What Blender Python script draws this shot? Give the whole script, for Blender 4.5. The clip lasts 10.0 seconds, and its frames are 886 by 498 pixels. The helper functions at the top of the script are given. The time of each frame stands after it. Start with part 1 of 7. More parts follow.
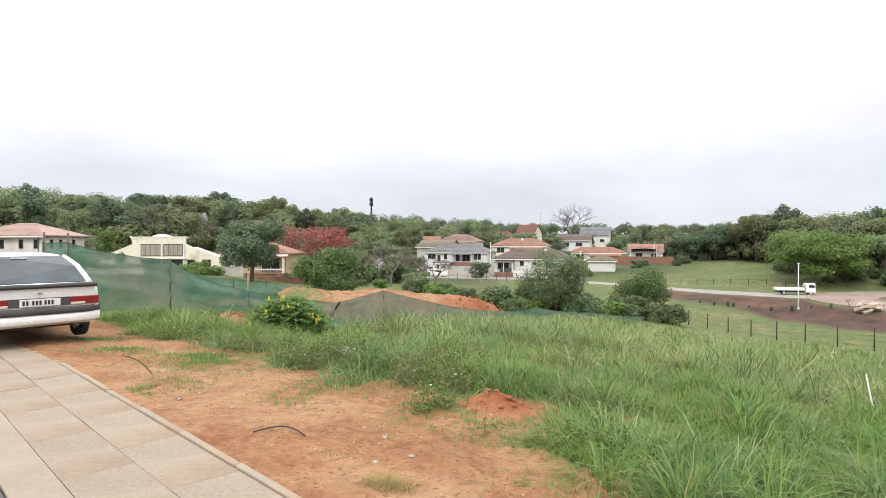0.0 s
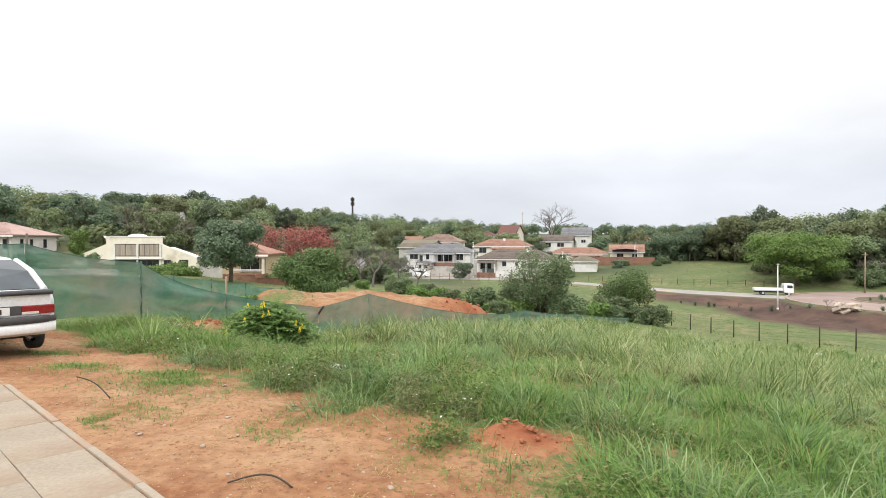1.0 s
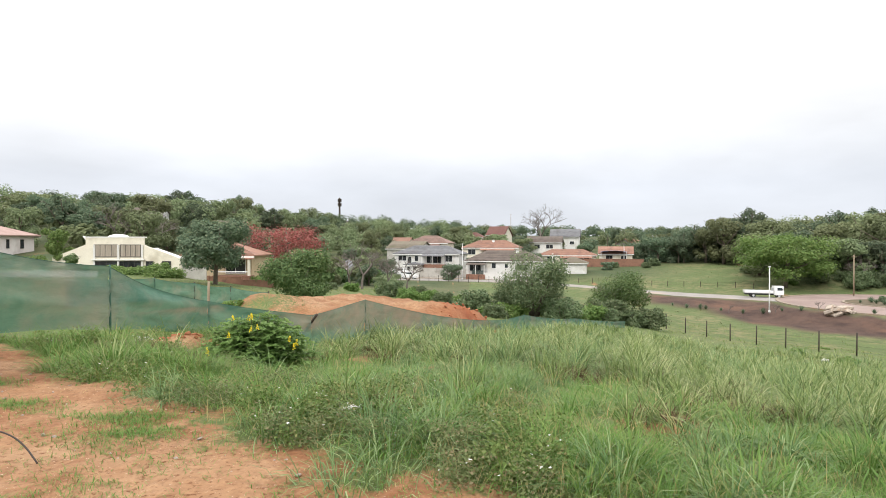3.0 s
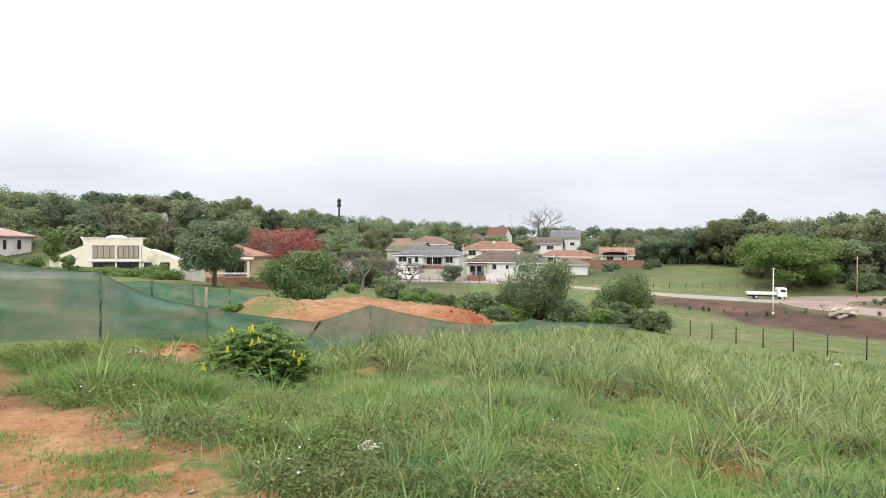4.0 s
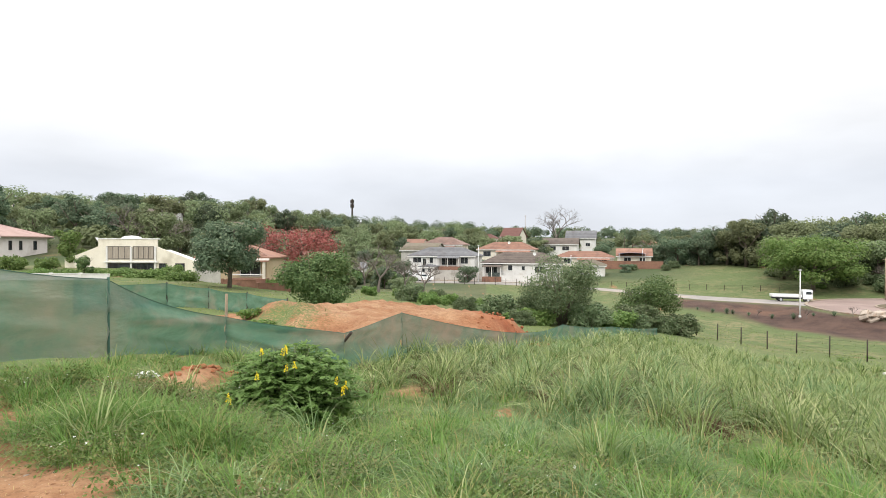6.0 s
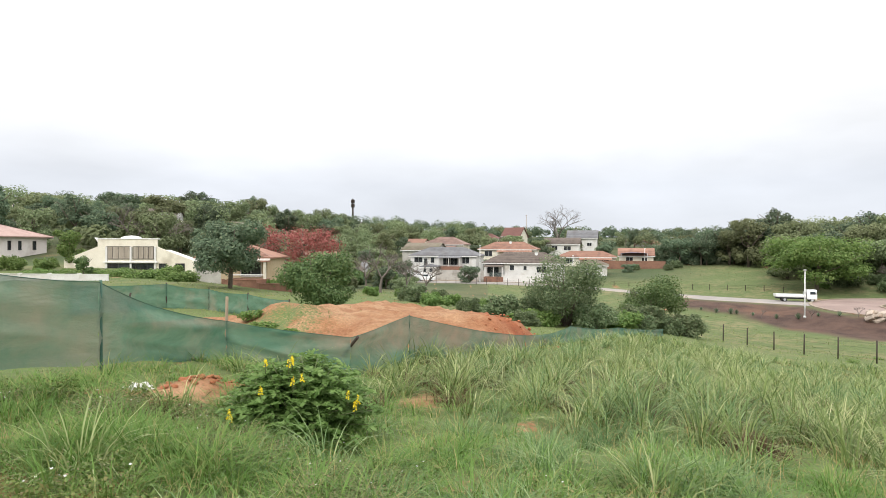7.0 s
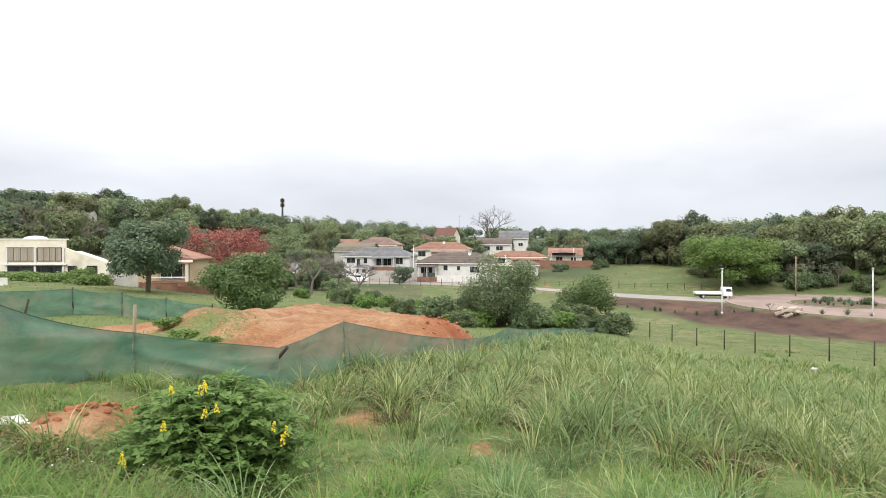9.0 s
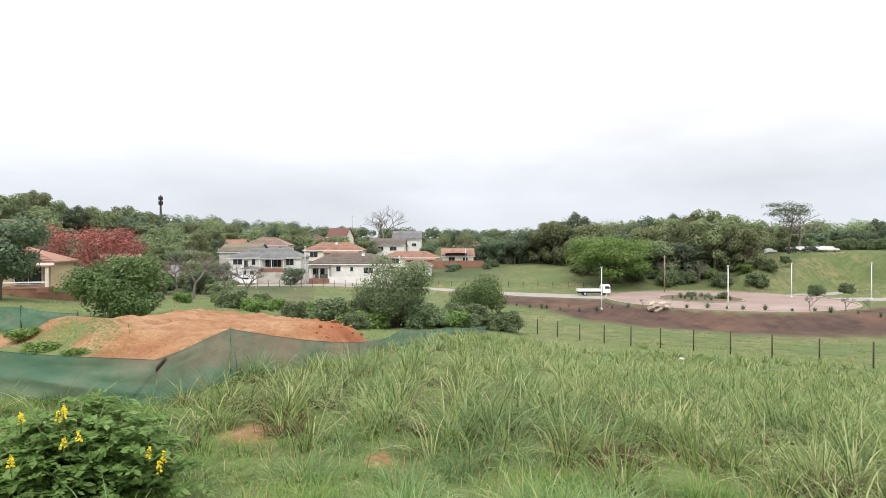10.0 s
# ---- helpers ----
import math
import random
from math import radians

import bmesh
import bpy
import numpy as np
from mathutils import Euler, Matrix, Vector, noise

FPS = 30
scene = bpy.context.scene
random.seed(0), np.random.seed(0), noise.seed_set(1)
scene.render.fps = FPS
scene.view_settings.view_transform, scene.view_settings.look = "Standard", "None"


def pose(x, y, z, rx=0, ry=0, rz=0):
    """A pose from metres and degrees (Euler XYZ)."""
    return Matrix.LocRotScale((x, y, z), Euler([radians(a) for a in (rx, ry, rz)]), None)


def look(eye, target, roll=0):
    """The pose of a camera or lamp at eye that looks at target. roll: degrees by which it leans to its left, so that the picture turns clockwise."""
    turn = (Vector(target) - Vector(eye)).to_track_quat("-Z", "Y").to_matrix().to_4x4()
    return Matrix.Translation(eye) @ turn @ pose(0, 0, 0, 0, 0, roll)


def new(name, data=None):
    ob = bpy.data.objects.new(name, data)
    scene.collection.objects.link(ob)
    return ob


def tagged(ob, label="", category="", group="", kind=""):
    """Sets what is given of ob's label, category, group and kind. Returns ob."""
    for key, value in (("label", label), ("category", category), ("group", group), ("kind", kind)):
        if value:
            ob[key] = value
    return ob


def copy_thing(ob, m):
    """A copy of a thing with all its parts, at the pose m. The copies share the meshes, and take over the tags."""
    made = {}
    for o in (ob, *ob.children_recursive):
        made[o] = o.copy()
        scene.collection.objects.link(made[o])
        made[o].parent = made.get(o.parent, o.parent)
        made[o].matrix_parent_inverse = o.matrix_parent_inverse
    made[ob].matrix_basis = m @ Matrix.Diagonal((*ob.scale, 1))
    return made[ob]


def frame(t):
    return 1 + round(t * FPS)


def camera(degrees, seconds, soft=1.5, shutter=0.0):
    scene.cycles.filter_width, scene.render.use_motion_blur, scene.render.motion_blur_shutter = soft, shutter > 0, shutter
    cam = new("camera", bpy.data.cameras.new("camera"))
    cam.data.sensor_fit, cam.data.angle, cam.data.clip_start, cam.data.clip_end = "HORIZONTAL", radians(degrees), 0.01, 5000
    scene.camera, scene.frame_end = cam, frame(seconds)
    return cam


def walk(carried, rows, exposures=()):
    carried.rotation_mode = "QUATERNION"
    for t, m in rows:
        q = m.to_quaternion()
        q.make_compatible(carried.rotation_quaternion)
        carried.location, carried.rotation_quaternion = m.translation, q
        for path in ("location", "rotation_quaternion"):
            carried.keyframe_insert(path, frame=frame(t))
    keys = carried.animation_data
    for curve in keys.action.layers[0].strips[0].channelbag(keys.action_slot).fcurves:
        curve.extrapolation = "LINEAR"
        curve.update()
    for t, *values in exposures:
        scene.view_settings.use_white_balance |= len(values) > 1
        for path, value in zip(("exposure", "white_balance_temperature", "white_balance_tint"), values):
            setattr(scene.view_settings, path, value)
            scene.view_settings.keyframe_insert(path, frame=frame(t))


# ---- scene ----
cam = camera(74.4, 10.0, soft=0.9)
PATH = [
    (0, (0.0, 0.0, 1.55), (-0.028, 2.0, 1.53), -0.2),
    (0.5, (-0.133, 0.397, 1.567), (-0.117, 2.397, 1.547), -0.1),
    (1, (-0.262, 0.854, 1.597), (-0.226, 2.853, 1.577), -0.1),
    (1.5, (-0.406, 1.281, 1.608), (-0.36, 3.28, 1.589), -0.0),
    (2, (-0.533, 1.681, 1.61), (-0.467, 3.68, 1.594), -0.0),
    (2.5, (-0.659, 2.09, 1.61), (-0.582, 4.089, 1.594), -0.0),
    (4, (-1.048, 3.373, 1.689), (-0.965, 5.371, 1.676), 0.1),
    (4.5, (-1.216, 3.788, 1.74), (-1.144, 5.787, 1.728), 0.0),
    (5, (-1.389, 4.195, 1.74), (-1.324, 6.194, 1.728), 0.1),
    (5.5, (-1.596, 4.607, 1.741), (-1.551, 6.606, 1.73), 0.2),
    (7, (-2.01, 5.683, 1.755), (-1.97, 7.683, 1.743), 0.1),
    (7.5, (-2.085, 5.944, 1.769), (-2.022, 7.943, 1.757), 0.1),
    (8, (-2.136, 6.2, 1.757), (-2.015, 8.196, 1.746), 0.1),
    (8.5, (-2.111, 6.434, 1.774), (-1.93, 8.426, 1.765), 0.0),
    (9, (-2.113, 6.664, 1.765), (-1.844, 8.646, 1.754), -0.0),
    (9.5, (-2.143, 6.776, 1.793), (-1.663, 8.718, 1.783), -0.1),
    (10, (-2.122, 6.868, 1.805), (-1.499, 8.768, 1.795), -0.1),
]
walk(cam, [(t, look(eye, target, roll)) for t, eye, target, roll in PATH])

# ---- light ----
world = bpy.data.worlds.new("overcast_sky")
scene.world = world
world.use_nodes = True
wn, wl = world.node_tree.nodes, world.node_tree.links
wn.clear()
w_out, w_bg = wn.new("ShaderNodeOutputWorld"), wn.new("ShaderNodeBackground")
w_sky = wn.new("ShaderNodeTexSky")
w_sky.sky_type, w_sky.sun_disc = "NISHITA", False
w_sky.sun_elevation, w_sky.sun_rotation = radians(47), radians(206)
w_tc, w_sep = wn.new("ShaderNodeTexCoord"), wn.new("ShaderNodeSeparateXYZ")
w_ramp = wn.new("ShaderNodeValToRGB")
w_noise, w_map = wn.new("ShaderNodeTexNoise"), wn.new("ShaderNodeMapping")
w_cloud, w_mix = wn.new("ShaderNodeMix"), wn.new("ShaderNodeMix")
w_ns = wn.new("ShaderNodeMapRange")
# an overcast dome is three times brighter overhead than at the horizon
els = w_ramp.color_ramp.elements
els[0].position, els[0].color = 0.0, (0.26, 0.272, 0.298, 1)
els[1].position, els[1].color = 1.0, (0.93, 0.93, 0.93, 1)
for q, c in ((0.10, (0.27, 0.28, 0.302, 1)), (0.2, (0.37, 0.372, 0.378, 1)), (0.36, (0.52, 0.52, 0.52, 1))):
    e = els.new(q)
    e.color = c
w_map.inputs["Scale"].default_value = (1.0, 1.0, 3.2)
w_noise.inputs["Scale"].default_value = 2.2
w_noise.inputs["Detail"].default_value = 5
w_ns.inputs["From Min"].default_value, w_ns.inputs["From Max"].default_value = 0.3, 0.7
w_ns.inputs["To Min"].default_value, w_ns.inputs["To Max"].default_value = 0.86, 1.13
w_cloud.data_type, w_cloud.blend_type = "RGBA", "MULTIPLY"
w_cloud.inputs[0].default_value = 1.0
w_mix.data_type = "RGBA"
w_mix.inputs[0].default_value = 0.94
w_gain = wn.new("ShaderNodeMix")
w_gain.data_type, w_gain.blend_type = "RGBA", "MULTIPLY"
w_gain.inputs[0].default_value = 1.0
w_gain.inputs[7].default_value = (30, 30, 30, 1)
wl.new(w_tc.outputs["Generated"], w_sep.inputs[0])
wl.new(w_sep.outputs["Z"], w_ramp.inputs[0])
wl.new(w_tc.outputs["Generated"], w_map.inputs[0])
wl.new(w_map.outputs[0], w_noise.inputs["Vector"])
wl.new(w_noise.outputs[0], w_ns.inputs["Value"])
wl.new(w_ramp.outputs[0], w_cloud.inputs[6])
wl.new(w_ns.outputs[0], w_cloud.inputs[7])
wl.new(w_cloud.outputs[2], w_gain.inputs[6])
wl.new(w_sky.outputs[0], w_mix.inputs[6])
wl.new(w_gain.outputs[2], w_mix.inputs[7])
wl.new(w_mix.outputs[2], w_bg.inputs[0])
w_bg.inputs[1].default_value = 0.105
wl.new(w_bg.outputs[0], w_out.inputs[0])

sun = new("sun", bpy.data.lights.new("sun", "SUN"))
sun.data.energy, sun.data.angle, sun.data.color = 1.7, radians(14), (1.0, 0.965, 0.91)
sun.matrix_world = look((0, 0, 50), (21, 42, 0))


# ---- materials ----
def nodes_of(name):
    m = bpy.data.materials.new(name)
    m.use_nodes = True
    nt = m.node_tree
    return m, nt.nodes, nt.links, nt.nodes["Principled BSDF"]


def mixed(ns, ls, fac, a, b, mode="MIX"):
    n = ns.new("ShaderNodeMix")
    n.data_type, n.blend_type = "RGBA", mode
    for sock, v in ((n.inputs[0], fac), (n.inputs[6], a), (n.inputs[7], b)):
        if isinstance(v, (int, float)):
            sock.default_value = v
        elif isinstance(v, tuple):
            sock.default_value = (*v[:3], 1)
        else:
            ls.new(v, sock)
    return n.outputs[2]


def noisy(ns, ls, scale, detail=6, lo=0.35, hi=0.65, coord="Object", rough=0.6, stretch=(1, 1, 1)):
    tc, mp, n, r = ns.new("ShaderNodeTexCoord"), ns.new("ShaderNodeMapping"), ns.new("ShaderNodeTexNoise"), ns.new("ShaderNodeMapRange")
    mp.inputs["Scale"].default_value = stretch
    n.inputs["Scale"].default_value, n.inputs["Detail"].default_value, n.inputs["Roughness"].default_value = scale, detail, rough
    r.inputs["From Min"].default_value, r.inputs["From Max"].default_value = lo, hi
    ls.new(tc.outputs[coord], mp.inputs[0])
    ls.new(mp.outputs[0], n.inputs["Vector"])
    ls.new(n.outputs[0], r.inputs["Value"])
    return r.outputs[0]


def bumped(ns, ls, bsdf, height, strength, dist=0.02):
    b = ns.new("ShaderNodeBump")
    b.inputs["Strength"].default_value, b.inputs["Distance"].default_value = strength, dist
    ls.new(height, b.inputs["Height"])
    ls.new(b.outputs[0], bsdf.inputs["Normal"])


def surface(name, c1, c2, scale=6.0, fine=60.0, rough=0.7, metal=0.0, bump=0.2, dist=0.01, c3=None, spec=0.4, coat=0.0, stretch=(1, 1, 1), vary=0.0):
    """Two colours mixed at a broad scale, a grain at a fine one, optional stains c3, small relief."""
    m, ns, ls, b = nodes_of(name)
    broad, grain = noisy(ns, ls, scale, stretch=stretch), noisy(ns, ls, fine, 4, 0.25, 0.75, stretch=stretch)
    col = mixed(ns, ls, broad, c1, c2)
    col = mixed(ns, ls, 0.35, col, mixed(ns, ls, grain, tuple(0.72 * v for v in c1), tuple(min(1, 1.22 * v) for v in c2)))
    if c3:
        col = mixed(ns, ls, noisy(ns, ls, scale * 0.45, 8, 0.52, 0.7), col, c3)
    if vary:
        oi, hs, mr = ns.new("ShaderNodeObjectInfo"), ns.new("ShaderNodeHueSaturation"), ns.new("ShaderNodeMapRange")
        mr.inputs["To Min"].default_value, mr.inputs["To Max"].default_value = 1 - vary, 1 + vary
        ls.new(oi.outputs["Random"], mr.inputs["Value"])
        ls.new(mr.outputs[0], hs.inputs["Value"])
        ls.new(col, hs.inputs["Color"])
        col = hs.outputs[0]
    ls.new(col, b.inputs["Base Color"])
    b.inputs["Roughness"].default_value, b.inputs["Metallic"].default_value = rough, metal
    b.inputs["Specular IOR Level"].default_value, b.inputs["Coat Weight"].default_value = spec, coat
    if bump:
        bumped(ns, ls, b, grain, bump, dist)
    return m


def foliage(name, c1, c2, c3=None, rough=0.55, glow=0.3, hue=0.03, val=0.35, patch=0.5):
    """Leaf matter: colour changes from leaf to leaf, from plant to plant and in broad patches; some light comes through."""
    m, ns, ls, b = nodes_of(name)
    geo, oi = ns.new("ShaderNodeNewGeometry"), ns.new("ShaderNodeObjectInfo")
    ramp = ns.new("ShaderNodeValToRGB")
    e = ramp.color_ramp.elements
    e[0].color, e[1].color = (*c1, 1), (*c2, 1)
    if c3:
        e[1].position = 0.8
        k = e.new(0.93)
        k.color = (*c3, 1)
    ls.new(geo.outputs["Random Per Island"], ramp.inputs[0])
    col = mixed(ns, ls, noisy(ns, ls, patch, 3, 0.3, 0.7), ramp.outputs[0], mixed(ns, ls, 0.5, ramp.outputs[0], c1))
    hs, mh, mv = ns.new("ShaderNodeHueSaturation"), ns.new("ShaderNodeMapRange"), ns.new("ShaderNodeMapRange")
    mh.inputs["To Min"].default_value, mh.inputs["To Max"].default_value = 0.5 - hue, 0.5 + hue
    mv.inputs["To Min"].default_value, mv.inputs["To Max"].default_value = 1 - val, 1 + val
    ls.new(oi.outputs["Random"], mh.inputs["Value"])
    ls.new(oi.outputs["Random"], mv.inputs["Value"])
    ls.new(mh.outputs[0], hs.inputs["Hue"])
    ls.new(mv.outputs[0], hs.inputs["Value"])
    ls.new(col, hs.inputs["Color"])
    ls.new(hs.outputs[0], b.inputs["Base Color"])
    b.inputs["Roughness"].default_value, b.inputs["Specular IOR Level"].default_value = rough, 0.12
    tr, mx, out = ns.new("ShaderNodeBsdfTranslucent"), ns.new("ShaderNodeMixShader"), ns["Material Output"]
    mx.inputs[0].default_value = glow
    ls.new(hs.outputs[0], tr.inputs[0])
    ls.new(b.outputs[0], mx.inputs[1])
    ls.new(tr.outputs[0], mx.inputs[2])
    ls.new(mx.outputs[0], out.inputs[0])
    return m


M_white_wall = surface("white_plaster", (0.58, 0.565, 0.54), (0.70, 0.69, 0.665), 0.8, 18, 0.85, c3=(0.52, 0.49, 0.43))
M_cream_wall = surface("cream_plaster", (0.66, 0.61, 0.50), (0.76, 0.71, 0.60), 0.7, 18, 0.85, c3=(0.52, 0.47, 0.37))
M_pink_wall = surface("pale_pink_plaster", (0.64, 0.58, 0.55), (0.72, 0.67, 0.64), 0.7, 18, 0.85, c3=(0.5, 0.45, 0.42))
M_orange_wall = surface("ochre_plaster", (0.46, 0.36, 0.23), (0.54, 0.44, 0.3), 0.7, 18, 0.85, c3=(0.4, 0.3, 0.18))
M_grey_wall = surface("weathered_concrete_wall", (0.36, 0.34, 0.31), (0.5, 0.48, 0.44), 0.8, 15, 0.9, c3=(0.22, 0.2, 0.17), vary=0.1)
M_brown_wall = surface("face_brick_brown", (0.2, 0.1, 0.07), (0.28, 0.15, 0.1), 2, 25, 0.9, c3=(0.14, 0.08, 0.06))
M_grey_roof = surface("grey_concrete_tile", (0.12, 0.12, 0.128), (0.185, 0.185, 0.19), 1.0, 20, 0.85, c3=(0.11, 0.1, 0.1), vary=0.12)
M_brown_roof = surface("brown_concrete_tile", (0.095, 0.075, 0.065), (0.15, 0.12, 0.1), 1.0, 20, 0.85, c3=(0.08, 0.06, 0.05), vary=0.12)
M_red_roof = surface("terracotta_tile", (0.225, 0.115, 0.08), (0.3, 0.165, 0.115), 1.0, 20, 0.8, c3=(0.16, 0.09, 0.07), vary=0.14)
M_dull_red = surface("faded_brown_red_tile", (0.17, 0.105, 0.085), (0.25, 0.165, 0.135), 1.0, 20, 0.85, c3=(0.12, 0.09, 0.075), vary=0.12)
M_pink_roof = surface("faded_pink_tile", (0.3, 0.2, 0.175), (0.38, 0.26, 0.225), 0.8, 20, 0.8, c3=(0.25, 0.16, 0.14), vary=0.1)
M_dull_roof = surface("mossy_brown_tile", (0.13, 0.11, 0.08), (0.19, 0.16, 0.12), 0.8, 18, 0.9, c3=(0.12, 0.12, 0.07))
M_maroon_roof = surface("maroon_tile", (0.12, 0.055, 0.046), (0.17, 0.08, 0.065), 0.8, 18, 0.8)
M_frame = surface("dark_window_frame", (0.05, 0.045, 0.04), (0.09, 0.08, 0.07), 5, 60, 0.5, bump=0)
M_wframe = surface("white_painted_frame", (0.7, 0.7, 0.68), (0.78, 0.78, 0.76), 5, 60, 0.5, bump=0)
M_fascia = surface("white_fascia_board", (0.68, 0.67, 0.63), (0.78, 0.77, 0.74), 3, 40, 0.6, bump=0)
# flat curtain: the shading of its pleats is drawn as vertical colour streaks
M_curtain = surface("pleat_shaded_curtain", (0.24, 0.2, 0.16), (0.4, 0.35, 0.29), 3.5, 30, 0.9, stretch=(1, 1, 0.05))
M_steel = surface("galvanised_steel", (0.42, 0.43, 0.44), (0.55, 0.56, 0.56), 4, 80, 0.45, metal=0.6, bump=0.05)
M_lamp_white = surface("white_painted_pole", (0.6, 0.6, 0.58), (0.72, 0.72, 0.7), 3, 40, 0.5, bump=0)
M_dark_steel = surface("rusty_dark_steel", (0.035, 0.03, 0.027), (0.075, 0.055, 0.042), 5, 80, 0.75, metal=0.3)
M_post_wood = surface("weathered_timber_pole", (0.2, 0.15, 0.1), (0.36, 0.29, 0.2), 6, 60, 0.9, stretch=(1, 1, 0.12), bump=0.4)
M_bark = surface("grey_brown_bark", (0.09, 0.07, 0.05), (0.17, 0.14, 0.11), 3, 30, 0.95, bump=0.6, dist=0.03)
M_bare = surface("pale_bare_twigs", (0.12, 0.1, 0.085), (0.2, 0.17, 0.15), 3, 30, 0.95, bump=0)
M_concrete = surface("kerb_concrete", (0.25, 0.205, 0.155), (0.33, 0.275, 0.215), 2, 40, 0.9, bump=0.3, c3=(0.28, 0.175, 0.11), vary=0.06)
M_slab = surface("paving_slab_concrete", (0.215, 0.175, 0.13), (0.335, 0.28, 0.215), 0.9, 30, 0.9, bump=0.45, dist=0.008, c3=(0.19, 0.12, 0.075), vary=0.04)
M_joint = surface("sandy_joint", (0.185, 0.145, 0.105), (0.265, 0.21, 0.155), 4, 60, 0.95)
M_asphalt = surface("worn_asphalt", (0.085, 0.08, 0.075), (0.13, 0.12, 0.112), 1.5, 120, 0.9, bump=0.5, c3=(0.17, 0.135, 0.105))
M_road = surface("pale_dusty_road", (0.22, 0.2, 0.185), (0.3, 0.275, 0.255), 0.25, 8, 0.9, c3=(0.36, 0.28, 0.23))
M_pink_pave = surface("pink_brick_paving", (0.2, 0.145, 0.125), (0.27, 0.195, 0.17), 0.2, 6, 0.9, c3=(0.3, 0.23, 0.2))
M_clod = surface("red_soil_clod", (0.26, 0.09, 0.04), (0.38, 0.15, 0.07), 5, 40, 0.95, bump=0.6)
M_stone = surface("pale_rubble_stone", (0.29, 0.235, 0.19), (0.42, 0.355, 0.295), 1.5, 20, 0.9, bump=0.5, c3=(0.33, 0.22, 0.15), vary=0.15)
M_litter = surface("crumpled_white_plastic", (0.5, 0.49, 0.46), (0.62, 0.61, 0.58), 6, 40, 0.4)

L_tall = foliage("cane_grass_blade", (0.07, 0.116, 0.03), (0.265, 0.332, 0.113), (0.50, 0.50, 0.26), 0.5, 0.32, 0.0, 0.0, 0.35)
L_short = foliage("short_grass_blade", (0.092, 0.185, 0.04), (0.2, 0.305, 0.078), (0.31, 0.29, 0.12), 0.55, 0.3, 0.0, 0.0, 0.5)
L_dry = foliage("dry_grass_blade", (0.34, 0.26, 0.11), (0.5, 0.41, 0.2), None, 0.7, 0.3, 0.0, 0.0, 0.5)
L_pale = foliage("bleached_grass_blade", (0.216, 0.272, 0.110), (0.379, 0.411, 0.191), (0.478, 0.467, 0.276), 0.5, 0.3, 0.0, 0.0, 0.4)
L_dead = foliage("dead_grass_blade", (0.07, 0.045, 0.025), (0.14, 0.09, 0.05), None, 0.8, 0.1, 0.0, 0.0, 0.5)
L_slope = foliage("slope_grass_blade", (0.11, 0.125, 0.052), (0.165, 0.165, 0.075), (0.22, 0.195, 0.108), 0.6, 0.3, 0.0, 0.0, 0.1)
L_blue = foliage("bluish_grass_blade", (0.088, 0.165, 0.06), (0.23, 0.315, 0.13), (0.36, 0.44, 0.22), 0.5, 0.3, 0.0, 0.0, 0.5)
L_weed = foliage("broad_weed_leaf", (0.095, 0.155, 0.040), (0.202, 0.255, 0.081), (0.314, 0.270, 0.123), 0.55, 0.32, 0.0, 0.0, 0.8)
L_brush = foliage("olive_weed_leaf", (0.13, 0.165, 0.065), (0.22, 0.25, 0.11), (0.3, 0.23, 0.14), 0.6, 0.32, 0.0, 0.0, 0.8)
L_senna = foliage("senna_leaf", (0.12, 0.205, 0.058), (0.215, 0.325, 0.1), (0.28, 0.39, 0.145), 0.5, 0.5, 0.0, 0.0, 1.2)
L_flower = foliage("yellow_petal", (0.8, 0.62, 0.03), (0.88, 0.76, 0.08), None, 0.5, 0.3, 0.0, 0.0, 2)
# L_tree, L_dark, L_olive: paler than real leaves, distance haze is in the colour
L_tree = foliage("tree_leaf", (0.135, 0.168, 0.086), (0.238, 0.274, 0.142), (0.30, 0.33, 0.19), 0.6, 0.45, 0.02, 0.3, 0.12)
L_dark = foliage("dark_tree_leaf", (0.09, 0.13, 0.08), (0.165, 0.215, 0.13), (0.235, 0.27, 0.165), 0.55, 0.42, 0.02, 0.25, 0.2)
L_bright = foliage("bright_tree_leaf", (0.108, 0.182, 0.05), (0.208, 0.292, 0.09), (0.27, 0.342, 0.125), 0.55, 0.42, 0.01, 0.15, 0.15)
L_olive = foliage("olive_tree_leaf", (0.155, 0.182, 0.095), (0.255, 0.287, 0.145), (0.29, 0.322, 0.172), 0.6, 0.45, 0.018, 0.25, 0.12)
L_meadow = foliage("meadow_grass_blade", (0.14, 0.195, 0.06), (0.205, 0.265, 0.085), (0.27, 0.28, 0.12), 0.6, 0.35, 0.0, 0.0, 0.2)
L_red = foliage("red_tree_leaf", (0.27, 0.09, 0.066), (0.42, 0.17, 0.135), (0.46, 0.29, 0.23), 0.6, 0.25, 0.01, 0.1, 0.3)
L_bushy = foliage("shrub_leaf", (0.079, 0.139, 0.051), (0.166, 0.238, 0.086), (0.238, 0.305, 0.132), 0.5, 0.32, 0.012, 0.12, 0.5)
L_grey = foliage("grey_shrub_leaf", (0.11, 0.158, 0.078), (0.21, 0.262, 0.132), (0.3, 0.34, 0.195), 0.55, 0.42, 0.012, 0.12, 0.5)


